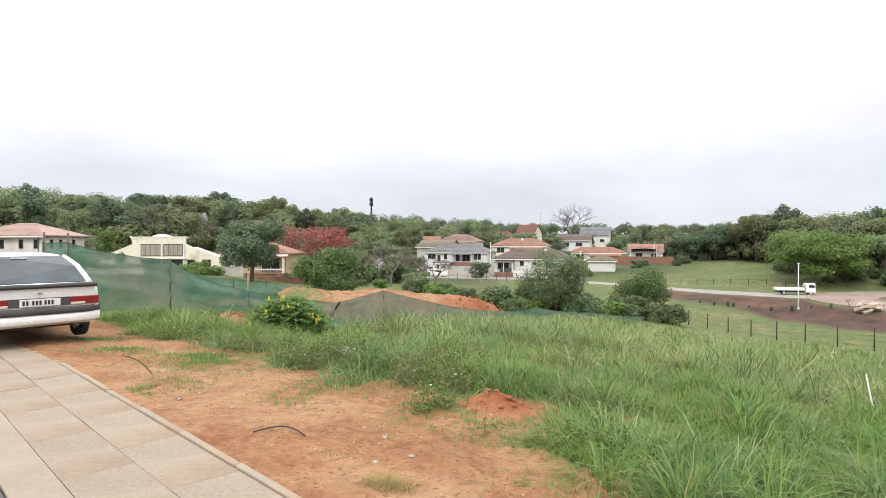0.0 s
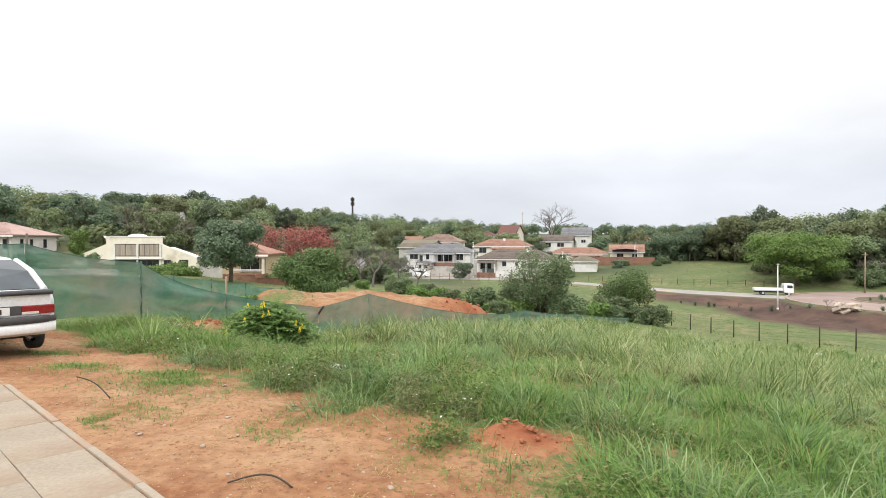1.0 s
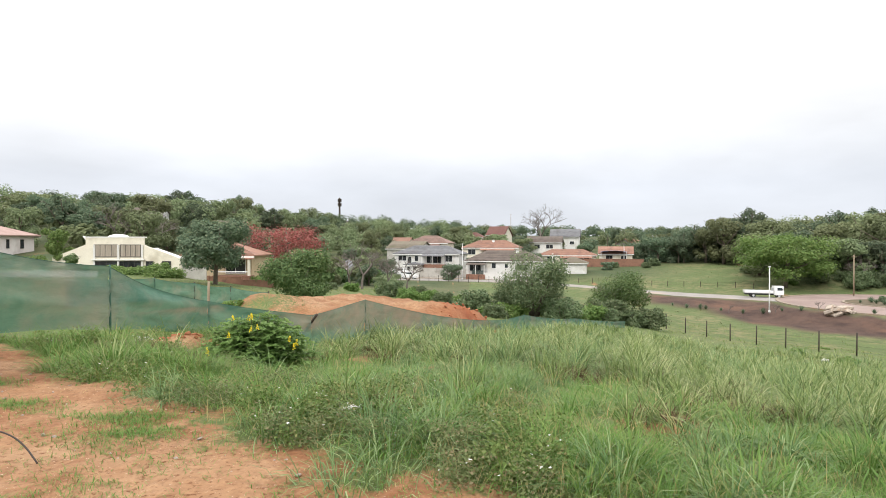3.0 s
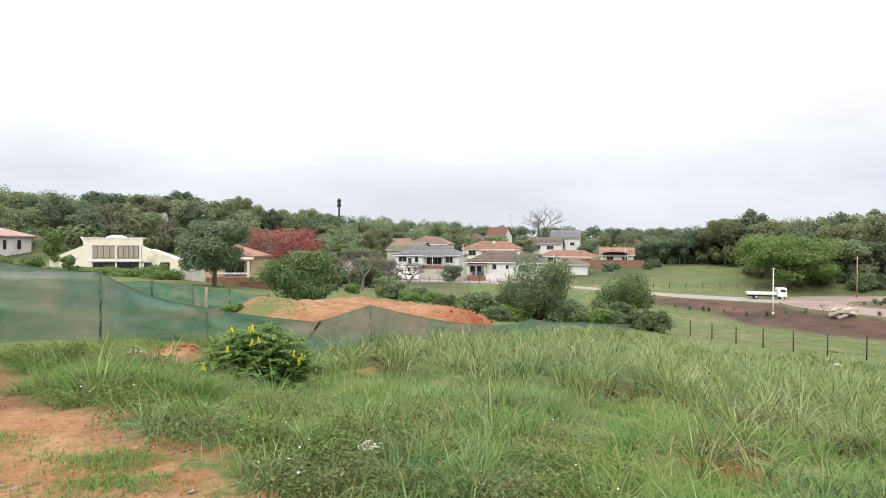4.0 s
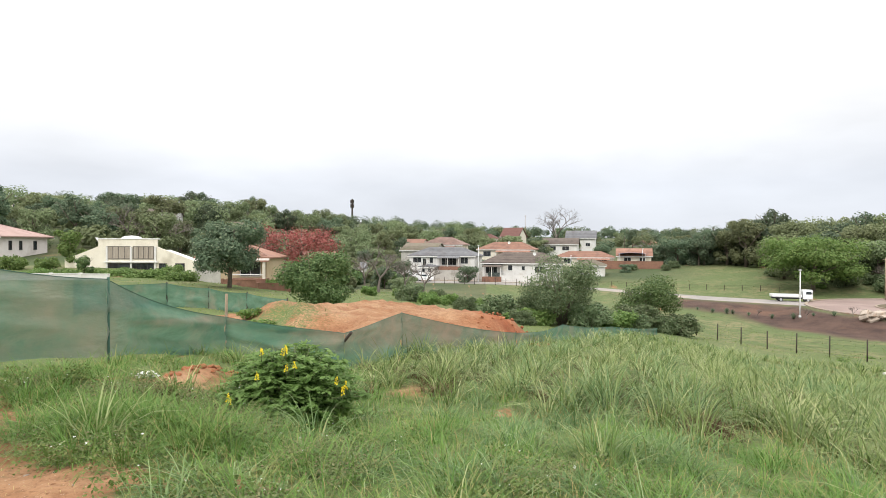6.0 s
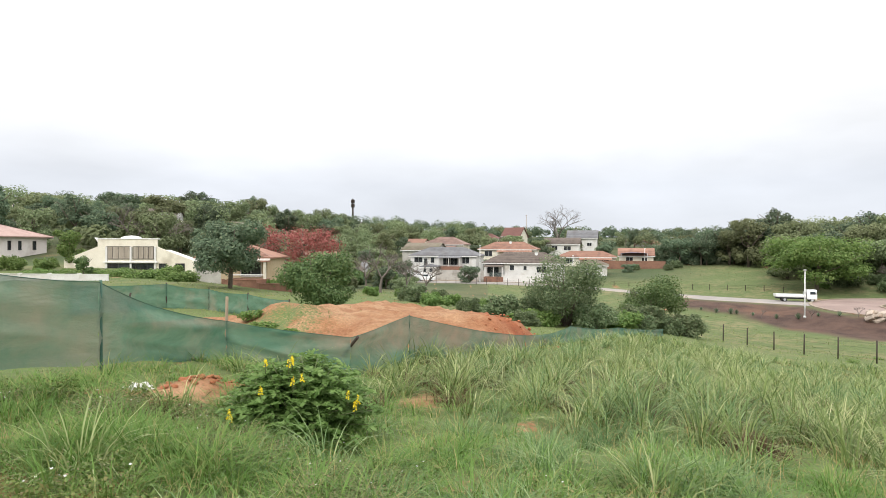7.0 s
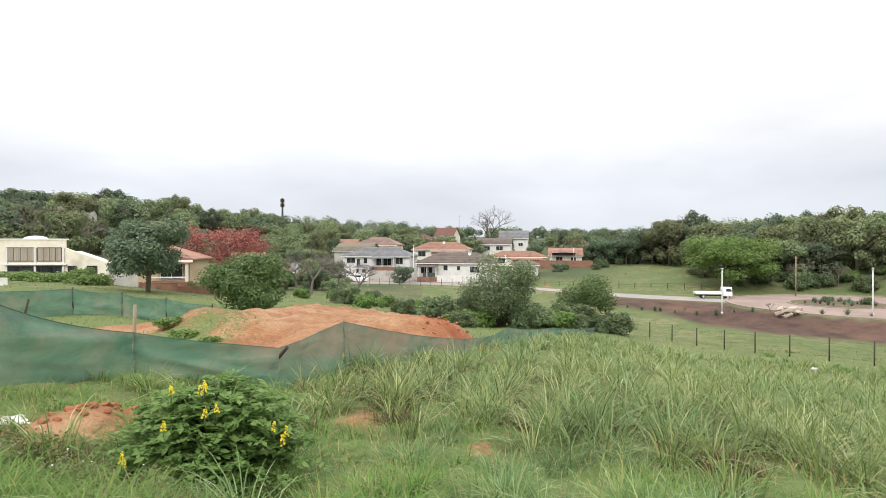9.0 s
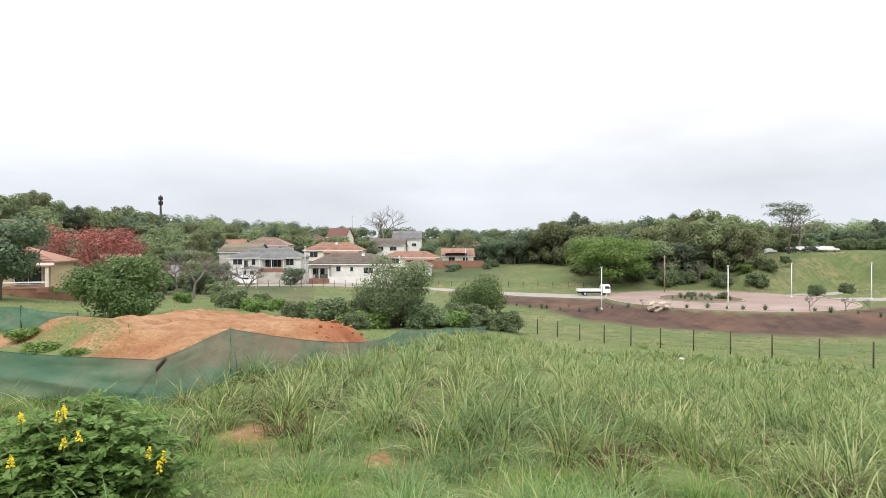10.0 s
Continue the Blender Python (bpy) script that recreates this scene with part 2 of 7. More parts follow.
# ---- the lie of the land ----
RADII = [0, 5, 10, 16, 24, 36, 55, 80, 105, 140, 190, 280, 420, 1200]
SLOPES = {
    -50: [0, 0, 0.1, 0.1, -0.3, -1.0, -1.8, -2.4, -2, 2, 7, 16, 24, 20],
    -28: [0, 0, -0.2, -0.55, -1.4, -2.1, -2.1, -1.8, -1, 3, 8, 15, 22, 20],
    -8: [0, -0.05, -0.85, -1.4, -2.05, -2.5, -3.2, -4.6, -6, -7.4, -4, 6, 14, 18],
    12: [0, -0.1, -0.8, -1.5, -2.4, -3.6, -5.6, -7.6, -8.7, -8.8, -5, 1, 8, 14],
    32: [0, -0.2, -1.1, -2.0, -3.2, -5.0, -7.2, -10.2, -10.6, -8.2, -4, 1, 6, 10],
    52: [0, -0.3, -1.2, -2.2, -3.4, -5.0, -7.2, -10.8, -10.4, -6.2, 0.2, 2.6, 6, 10],
}
BEARINGS = sorted(SLOPES)
ROAD_Z = -8.9
STREET = [(-60, 172), (-20, 163), (8, 154), (32, 142), (56, 122), (76, 104)]
CIRCLE = (86.0, 99.0, 23.0)
ISLE = (82.9, 101.5)
NX, NY = 0.697, 0.717  # across the near road, towards the field


def smooth(a, b, v):
    t = np.clip((v - a) / (b - a), 0, 1)
    return t * t * (3 - 2 * t)


def wobble(x, y, s, seed=0.0):
    """A cheap smooth unevenness of about -1 to 1 with waves about s metres long."""
    k = 2 * math.pi / s
    return (np.sin(k * (x + 0.31 * y) + seed) * np.cos(k * (0.83 * y - 0.42 * x) + 1.7 * seed) + 0.5 * np.sin(2.3 * k * (0.6 * x - y) + 2.1 * seed) * np.cos(1.9 * k * (x + 0.5 * y) - seed)) / 1.4


def off_street(x, y):
    """Distance to the street's line or to the edge of the roundabout's ring road, whichever is less."""
    best = np.full(np.shape(x), 1e9)
    for (ax, ay), (bx, by) in zip(STREET[:-1], STREET[1:]):
        dx, dy = bx - ax, by - ay
        t = np.clip(((x - ax) * dx + (y - ay) * dy) / (dx * dx + dy * dy), 0, 1)
        best = np.minimum(best, np.hypot(x - ax - t * dx, y - ay - t * dy) - 4.5)
    best = np.minimum(best, np.hypot(x - CIRCLE[0], y - CIRCLE[1]) - CIRCLE[2])
    for ex, ey in ((150.0, 78.0), (136.0, 108.0)):
        dx, dy = ex - CIRCLE[0], ey - CIRCLE[1]
        t = np.clip(((x - CIRCLE[0]) * dx + (y - CIRCLE[1]) * dy) / (dx * dx + dy * dy), 0, 1)
        best = np.minimum(best, np.hypot(x - CIRCLE[0] - t * dx, y - CIRCLE[1] - t * dy) - 4.5)
    return best


def mound(x, y):
    """The heap of tipped red soil: a flat top with a steep nose."""
    u, v = (x + 3.4) / 7.2, (y - 36.5) / 10.0
    q = np.hypot(u, v) + 0.10 * wobble(x, y, 5.0, 1.0)
    top = 0.8 * (1 - smooth(0.72, 1.04, q)) * (1 + 0.16 * wobble(x, y, 2.6, 2.0) + 0.08 * wobble(x, y, 0.9, 5.0))
    nose = 0.5 * np.exp(-((x - 0.2) ** 2 + (y - 31.5) ** 2) / 5)
    nose = nose + 0.28 * np.exp(-(((x - 1.2) / 1.5) ** 2 + ((y - 35.0) / 1.2) ** 2)) * (1 + 0.5 * wobble(x, y, 0.8, 2.0))
    pile = 0.4 * np.exp(-(((x + 11.3) / 2.6) ** 2 + ((y - 33.5) / 1.6) ** 2))
    bump = 0.45 * np.exp(-(((x + 8.6) / 2.0) ** 2 + ((y - 32) / 2.5) ** 2))
    return top + nose + pile + bump


def ground(x, y):
    x, y = np.asarray(x, float), np.asarray(y, float)
    cx, cy = x + 1.0, y - 3.5
    r, b = np.hypot(cx, cy), np.degrees(np.arctan2(cx, cy))
    rows = np.array([np.interp(r, RADII, SLOPES[k]) for k in BEARINGS])
    f = np.clip(np.interp(b, BEARINGS, range(len(BEARINGS))), 0, len(BEARINGS) - 1.001)
    i = f.astype(int)
    t = smooth(0, 1, f - i)
    z = np.take_along_axis(rows, i[None], 0)[0] * (1 - t) + np.take_along_axis(rows, i[None] + 1, 0)[0] * t
    front = smooth(-40, 10, cy)
    z = z * front + mound(x, y)
    n = x * NX + y * NY
    field = smooth(4.0, 7.0, n)
    z = z + field * (0.09 * wobble(x, y, 3.1) + 0.05 * wobble(x, y, 1.1, 3.0)) * (1 - smooth(70, 120, r))
    z = z + (1 - field) * smooth(1.9, 2.6, n) * 0.025 * (wobble(x, y, 1.7, 1.0) + 0.6 * wobble(x, y, 0.6, 2.0))
    z = z + 0.16 * np.exp(-((x - 0.42) ** 2 + (y - 5.85) ** 2) / 0.05) + 0.07 * np.exp(-((x - 0.85) ** 2 + (y - 5.6) ** 2) / 0.06)
    z = z + 0.2 * np.exp(-(((x + 5.35) / 0.6) ** 2 + ((y - 14.2) / 1.2) ** 2)) + 0.15 * np.exp(-(((x + 6.6) / 0.8) ** 2 + ((y - 13.2) / 0.7) ** 2))
    d = off_street(x, y)
    level = 1 - smooth(0.6, np.where(cy * 0.62 - cx * 0.1 < 60, 9.0, 16.0), d)
    z = z * (1 - level) + road_z(x) * level
    t = smooth(1.4, 1.92, n)
    return z * t - 0.09 * (1 - t)


def soil(x, y):
    """1 on bare red earth, 0 under grass."""
    n = x * NX + y * NY
    s = x * -NY + y * NX
    edge = 3.75 + 0.45 * wobble(x, y, 2.4, 0.6) + 0.3 * wobble(x, y, 0.8, 1.0) + 0.5 * np.exp(-((s - 4.2) / 1.6) ** 2) + 0.35 * np.exp(-((s - 9.8) / 1.5) ** 2) - 0.5 * smooth(0.5, -1.5, s)
    band = (1 - smooth(edge - 0.35, edge + 0.3, n)) * (1 - 0.45 * smooth(0.3, 0.8, wobble(x, y, 1.9, 4.0)) * smooth(2.6, 3.3, n) * smooth(6.0, 7.5, s))
    u, v = (x + 3.4) / 7.2, (y - 36.5) / 10.0
    heap = 1 - smooth(0.9, 1.15, np.hypot(u, v) + 0.08 * wobble(x, y, 3.0))
    heap = heap * (1 - 0.9 * np.exp(-(((x + 8.8) / 2.4) ** 2 + ((y - 30.5) / 3.2) ** 2)))
    pile = 1.2 * np.exp(-(((x + 11.8) / 3.6) ** 2 + ((y - 33.5) / 2.4) ** 2) * 0.9)
    lumps = 1.1 * np.exp(-((x - 0.55) ** 2 + (y - 5.75) ** 2) / 0.22) + 1.2 * np.exp(-(((x + 5.35 - 0.12 * (y - 14.2)) / 0.5) ** 2 + ((y - 14.1) / 1.2) ** 2)) + np.exp(-(((x + 6.7) / 0.55) ** 2 + ((y - 13.6) / 0.4) ** 2))
    lumps = lumps + 0.8 * np.exp(-(((x + 3.35) / 0.5) ** 2 + ((y - 9.5) / 0.3) ** 2)) + 0.6 * np.exp(-(((x + 2.7) / 0.35) ** 2 + ((y - 8.3) / 0.3) ** 2))
    lumps = lumps + 1.2 * np.exp(-(((x - 1.68) / 0.5) ** 2 + ((y - 8.25) / 0.42) ** 2)) + 0.9 * np.exp(-(((x + 2.2) / 0.45) ** 2 + ((y - 16.4) / 0.9) ** 2)) + 0.9 * np.exp(-(((x - 2.3) / 0.5) ** 2 + ((y - 9.5) / 0.5) ** 2)) + 1.1 * np.exp(-(((x + 6.0) / 0.7) ** 2 + ((y - 10.6) / 0.5) ** 2))
    spots = 0.75 * smooth(0.74, 0.95, wobble(x, y, 3.7, 5.0)) * smooth(4, 6, n)
    return np.clip(np.maximum.reduce([band, heap, pile, 1.2 * lumps, spots]), 0, 1)


def fresh(x, y):
    """1 on the freshly tipped, darker red soil at the nose of the heap and in the small piles by the path."""
    q = np.exp(-(((x - 1.7) / 1.7) ** 2 + ((y - 32.0) / 3.4) ** 2)) + 0.8 * np.exp(-(((x - 1.0) / 1.8) ** 2 + ((y - 35.5) / 1.2) ** 2))
    q = q + np.exp(-(((x - 0.5) / 0.5) ** 2 + ((y - 5.8) / 0.4) ** 2)) + np.exp(-(((x - 1.7) / 0.6) ** 2 + ((y - 8.25) / 0.5) ** 2)) + 0.8 * np.exp(-(((x + 5.3) / 0.5) ** 2 + ((y - 14.7) / 0.7) ** 2))
    return np.clip(q * (1 + 0.35 * wobble(x, y, 1.3, 2.0)), 0, 1)


def bank(x, y):
    """1 on the raw brown cutting in front of the roundabout."""
    d = off_street(x, y)
    near = (x - 44) * 0.64 + (y - 110) * 0.77
    return smooth(-0.5, 1.0, d) * (1 - smooth(11.5, 15.5, d + 1.2 * wobble(x, y, 9.0))) * (1 - smooth(8, 16, near)) * smooth(34, 46, x)


def dry_meadow(x, y):
    """1 on the dry, half-bleached grass of the lower ground and the far slope."""
    r = np.hypot(x + 1, y - 3.5)
    return smooth(48, 75, r)


def road_z(x):
    """The street climbs a little toward the houses."""
    return ROAD_Z + 1.25 * smooth(58, 14, np.asarray(x, float))


def scrub_cover(x, y):
    """1 in the woods and gardens beyond the valley floor, 0 on open grass."""
    r = np.hypot(x + 1, y - 3.5)
    b = np.degrees(np.arctan2(x + 1, y - 3.5))
    slope = np.exp(-((b - 27) / 5.0) ** 2) * (1 - smooth(185, 200, r)) + np.exp(-((b - 51) / 7.0) ** 2) * (1 - smooth(200, 212, r))
    return np.clip(smooth(np.where(b < 5, 95, 150), np.where(b < 5, 115, 165), r) - slope, 0, 1)


def sheet(name, xs, ys, zf, material, label, extra=None):
    gx, gy = np.meshgrid(xs, ys)
    gz = zf(gx, gy)
    nx, ny = len(xs), len(ys)
    co = np.stack([gx, gy, gz], -1).reshape(-1, 3)
    idx = np.arange(nx * ny).reshape(ny, nx)
    quads = np.stack([idx[:-1, :-1], idx[:-1, 1:], idx[1:, 1:], idx[1:, :-1]], -1).reshape(-1, 4)
    me = quick_mesh(name, co, quads)
    me.polygons.foreach_set("use_smooth", np.ones(len(quads), bool))
    for key, fn in (extra or {}).items():
        at = me.attributes.new(key, "FLOAT", "POINT")
        at.data.foreach_set("value", fn(gx, gy).ravel().astype(np.float32))
    me.materials.append(material)
    return tagged(new(name, me), label, kind="structure")


def quick_mesh(name, co, faces):
    """A mesh from numpy arrays: points, and faces that all have the same number of corners."""
    me = bpy.data.meshes.new(name)
    k = faces.shape[1]
    me.vertices.add(len(co))
    me.vertices.foreach_set("co", np.ascontiguousarray(co, np.float32).ravel())
    me.loops.add(faces.size)
    me.loops.foreach_set("vertex_index", np.ascontiguousarray(faces, np.int32).ravel())
    me.polygons.add(len(faces))
    me.polygons.foreach_set("loop_start", np.arange(0, faces.size, k, dtype=np.int32))
    me.update(calc_edges=True)
    return me


def ground_material():
    m, ns, ls, b = nodes_of("red_earth_and_grass")
    a_soil, a_bank = ns.new("ShaderNodeAttribute"), ns.new("ShaderNodeAttribute")
    a_soil.attribute_name, a_bank.attribute_name = "soil", "bank"
    fine, mid, broad = noisy(ns, ls, 9, 8, 0.3, 0.7), noisy(ns, ls, 1.3, 6), noisy(ns, ls, 0.09, 5)
    earth = mixed(ns, ls, mid, (0.225, 0.092, 0.038), (0.305, 0.15, 0.07))
    earth = mixed(ns, ls, noisy(ns, ls, 0.5, 6, 0.38, 0.6), earth, (0.385, 0.245, 0.142))
    earth = mixed(ns, ls, noisy(ns, ls, 0.8, 7, 0.45, 0.62), earth, (0.2, 0.076, 0.034))
    earth = mixed(ns, ls, 0.4, earth, mixed(ns, ls, fine, (0.12, 0.046, 0.02), (0.4, 0.23, 0.12)))
    crumbs = noisy(ns, ls, 22, 5, 0.56, 0.66)
    earth = mixed(ns, ls, crumbs, earth, mixed(ns, ls, mid, (0.13, 0.052, 0.024), (0.2, 0.1, 0.048)))
    pebbles = noisy(ns, ls, 34, 2, 0.66, 0.72)
    earth = mixed(ns, ls, pebbles, earth, (0.42, 0.29, 0.2))
    a_fresh = ns.new("ShaderNodeAttribute")
    a_fresh.attribute_name = "fresh"
    earth = mixed(ns, ls, a_fresh.outputs["Fac"], earth, mixed(ns, ls, mixed(ns, ls, 0.5, fine, mid), (0.16, 0.045, 0.02), (0.31, 0.105, 0.045)))
    green = mixed(ns, ls, broad, (0.075, 0.115, 0.036), (0.14, 0.17, 0.06))
    green = mixed(ns, ls, mid, green, (0.11, 0.115, 0.05))
    green = mixed(ns, ls, 0.4, green, mixed(ns, ls, fine, (0.05, 0.075, 0.028), (0.19, 0.25, 0.08)))
    a_field = ns.new("ShaderNodeAttribute")
    a_field.attribute_name = "meadow"
    tan = mixed(ns, ls, noisy(ns, ls, 0.11, 6, 0.42, 0.6), (0.105, 0.135, 0.05), (0.18, 0.165, 0.082))
    tan = mixed(ns, ls, noisy(ns, ls, 0.7, 8, 0.45, 0.58, rough=0.75), tan, (0.085, 0.115, 0.043))
    green = mixed(ns, ls, a_field.outputs["Fac"], green, tan)
    scrub = mixed(ns, ls, noisy(ns, ls, 0.06, 6, 0.4, 0.6), (0.05, 0.07, 0.03), (0.1, 0.105, 0.05))
    a_far = ns.new("ShaderNodeAttribute")
    a_far.attribute_name = "scrub"
    green = mixed(ns, ls, a_far.outputs["Fac"], green, scrub)
    brown = mixed(ns, ls, noisy(ns, ls, 0.35, 7), (0.05, 0.031, 0.025), (0.095, 0.058, 0.044))
    brown = mixed(ns, ls, noisy(ns, ls, 0.12, 5, 0.5, 0.66), brown, (0.125, 0.07, 0.048))
    ragged = ns.new("ShaderNodeMath")
    ragged.operation, ragged.inputs[2].default_value = "MULTIPLY_ADD", -0.42
    ls.new(fine, ragged.inputs[0])
    ragged.inputs[1].default_value = 0.84
    add = ns.new("ShaderNodeMath")
    add.operation, add.use_clamp = "ADD", True
    ls.new(a_soil.outputs["Fac"], add.inputs[0])
    ls.new(ragged.outputs[0], add.inputs[1])
    sharp = ns.new("ShaderNodeMapRange")
    sharp.inputs["From Min"].default_value, sharp.inputs["From Max"].default_value = 0.25, 0.7
    ls.new(add.outputs[0], sharp.inputs["Value"])
    col = mixed(ns, ls, sharp.outputs[0], green, earth)
    col = mixed(ns, ls, a_bank.outputs["Fac"], col, brown)
    ls.new(col, b.inputs["Base Color"])
    b.inputs["Roughness"].default_value, b.inputs["Specular IOR Level"].default_value = 0.95, 0.2
    bumped(ns, ls, b, fine, 0.7, 0.03)
    return m


M_ground = ground_material()


def graded(centre, reach, near, count):
    """Places along an axis, dense at the centre and wide apart far off."""
    lo, hi = 0.5, 12.0
    for _ in range(60):
        k = 0.5 * (lo + hi)
        lo, hi = (k, hi) if near * count / 2 / k * math.sinh(k) < reach else (lo, k)
    s = np.linspace(-1, 1, count)
    return centre + near * count / 2 / k * np.sinh(k * s)


sheet("ground", graded(-1, 2600, 0.17, 410), graded(7, 2600, 0.17, 410), ground, M_ground, "red earth and rough grass sloping down into a valley", {"soil": soil, "fresh": fresh, "bank": bank, "scrub": scrub_cover, "meadow": dry_meadow})


# ---- building helpers ----
def part(name, bm, material, parent=None, label=""):
    """Links a bmesh as one mesh object, under a thing if one is given."""
    me = bpy.data.meshes.new(name)
    bm.normal_update()
    bm.to_mesh(me)
    bm.free()
    for m in material if isinstance(material, (list, tuple)) else (material,):
        me.materials.append(m)
    ob = new(name, me)
    if parent:
        ob.parent = parent
    return tagged(ob, label)


def mesh_part(name, me, material, parent=None, label=""):
    if not me.materials:
        me.materials.append(material)
    ob = new(name, me)
    if parent:
        ob.parent = parent
    return tagged(ob, label)


def thing(name, m, label, category, group="", kind=""):
    ob = new(name)
    ob.matrix_basis = m
    return tagged(ob, label, category, group, kind)


def box(bm, x0, x1, y0, y1, z0, z1, bevel=0.0):
    v = [bm.verts.new((x, y, z)) for z in (z0, z1) for y in (y0, y1) for x in (x0, x1)]
    fs = [bm.faces.new([v[i] for i in f]) for f in ((0, 2, 3, 1), (4, 5, 7, 6), (0, 1, 5, 4), (1, 3, 7, 5), (3, 2, 6, 7), (2, 0, 4, 6))]
    if bevel:
        es = list({e for f in fs for e in f.edges})
        bmesh.ops.bevel(bm, geom=es, offset=bevel, segments=2, affect="EDGES", profile=0.6)
    return bm


def boxed(x0, x1, y0, y1, z0, z1, bevel=0.0):
    return box(bmesh.new(), x0, x1, y0, y1, z0, z1, bevel)


def tube(bm, points, radii, sides=8, cap=True):
    """A round limb along points, with a radius at each."""
    rings = []
    pts = [Vector(p) for p in points]
    for i, p in enumerate(pts):
        d = (pts[min(i + 1, len(pts) - 1)] - pts[max(i - 1, 0)]).normalized()
        a = d.orthogonal().normalized()
        c = d.cross(a)
        rings.append([bm.verts.new(p + radii[i] * (math.cos(2 * math.pi * k / sides) * a + math.sin(2 * math.pi * k / sides) * c)) for k in range(sides)])
    for r0, r1 in zip(rings[:-1], rings[1:]):
        best = min(range(sides), key=lambda s: sum((r0[k].co - r1[(k + s) % sides].co).length for k in (0, sides // 2)))
        for k in range(sides):
            f = bm.faces.new((r0[k], r0[(k + 1) % sides], r1[(k + 1 + best) % sides], r1[(k + best) % sides]))
            f.smooth = True
    if cap:
        bm.faces.new(rings[0][::-1])
        bm.faces.new(rings[-1])
    return bm


def gz(x, y):
    return float(ground(np.array([x]), np.array([y]))[0])


# ---- near road and pavement ----
def along(n, s, z=0.0):
    """The place n metres across and s metres along the near road."""
    return Vector((n * NX - s * NY, n * NY + s * NX, z))


def strip(name, n0, n1, s0, s1, z, material, label, step=1.0, thick=0.12):
    bm = bmesh.new()
    k = max(1, int((s1 - s0) / step))
    rows = []
    for i in range(k + 1):
        s = s0 + (s1 - s0) * i / k
        rows.append([bm.verts.new(along(n, s, h)) for n, h in ((n0, z - thick), (n0, z), (n1, z), (n1, z - thick))])
    for a, b in zip(rows[:-1], rows[1:]):
        for j in range(3):
            bm.faces.new((a[j], b[j], b[j + 1], a[j + 1]))
    return tagged(part(name, bm, material), label, kind="structure")


strip("road", -7.0, 0.62, -40, 60, -0.012, M_asphalt, "worn grey asphalt road beside the pavement")
strip("trim_channel", 0.63, 0.915, -40, 60, 0.0, M_concrete, "pale concrete gutter strip along the road edge")
pavement = strip("pavement", 0.90, 1.83, -40, 60, -0.014, M_joint, "narrow pavement of worn beige concrete slabs")


def slab_mesh(w, l, h=0.045):
    bm = boxed(-w / 2, w / 2, -l / 2, l / 2, -h, 0, 0.006)
    me = bpy.data.meshes.new("slab")
    bm.to_mesh(me)
    bm.free()
    me.materials.append(M_slab)
    return me


def lay_slabs():
    rng = random.Random(4)
    sizes = {k: slab_mesh(0.449, k) for k in (1.06, 0.53)}
    turn = math.degrees(math.atan2(NX, -NY)) - 90
    for row, (n, length, shift) in enumerate(((1.146, 1.06, 0.21), (1.6, 1.06, 0.62))):
        for k in range(-6, int(16 / length)):
            s = shift + (k + 0.5) * (length + 0.003)
            p = along(n, s, -0.002 + rng.uniform(-0.004, 0.004))
            ob = new("slab", sizes[length])
            ob.matrix_basis = pose(*p, rng.uniform(-0.4, 0.4), rng.uniform(-0.4, 0.4), turn + rng.uniform(-0.2, 0.2))
            ob.parent = pavement


def lay_kerb():
    kerb = thing("kerb", pose(0, 0, 0), "row of worn concrete edging blocks beside bare earth", "kerb", kind="structure")
    bm = boxed(-0.028, 0.028, -0.498, 0.498, -0.15, 0, 0.009)
    me = bpy.data.meshes.new("kerb_block")
    bm.to_mesh(me)
    bm.free()
    me.materials.append(M_concrete)
    rng = random.Random(5)
    turn = math.degrees(math.atan2(NX, -NY)) - 90
    for k in range(-6, 20):
        ob = new("kerb_block", me)
        ob.matrix_basis = pose(*along(1.862, k + 0.4, 0.006 + rng.uniform(-0.006, 0.006)), 0, rng.uniform(-1.5, 1.5), turn + rng.uniform(-0.5, 0.5))
        ob.parent = kerb


lay_slabs()
lay_kerb()


# ---- roads in the valley ----
def ribbon(name, line, half, z, material, label, thick=0.4):
    bm = bmesh.new()
    pts = [Vector((*p, 0)) for p in line]
    rows = []
    for i, p in enumerate(pts):
        d = (pts[min(i + 1, len(pts) - 1)] - pts[max(i - 1, 0)]).normalized()
        a = Vector((d.y, -d.x, 0))
        base = z + float(road_z(p.x)) - ROAD_Z
        rows.append([bm.verts.new(p + a * s * half + Vector((0, 0, h))) for s, h in ((-1, base - thick), (-1, base), (1, base), (1, base - thick))])
    for a, b in zip(rows[:-1], rows[1:]):
        for j in range(3):
            bm.faces.new((a[j], b[j], b[j + 1], a[j + 1]))
    return tagged(part(name, bm, material), label, kind="structure")


def curve_line(pts, n=10):
    out = []
    for i in range(len(pts) - 1):
        p = [np.array(pts[max(0, min(len(pts) - 1, i + k))], float) for k in (-1, 0, 1, 2)]
        for k in range(n):
            t = k / n
            out.append(tuple(0.5 * (2 * p[1] + (p[2] - p[0]) * t + (2 * p[0] - 5 * p[1] + 4 * p[2] - p[3]) * t * t + (3 * p[1] - p[0] - 3 * p[2] + p[3]) * t**3)))
    return out + [tuple(pts[-1])]


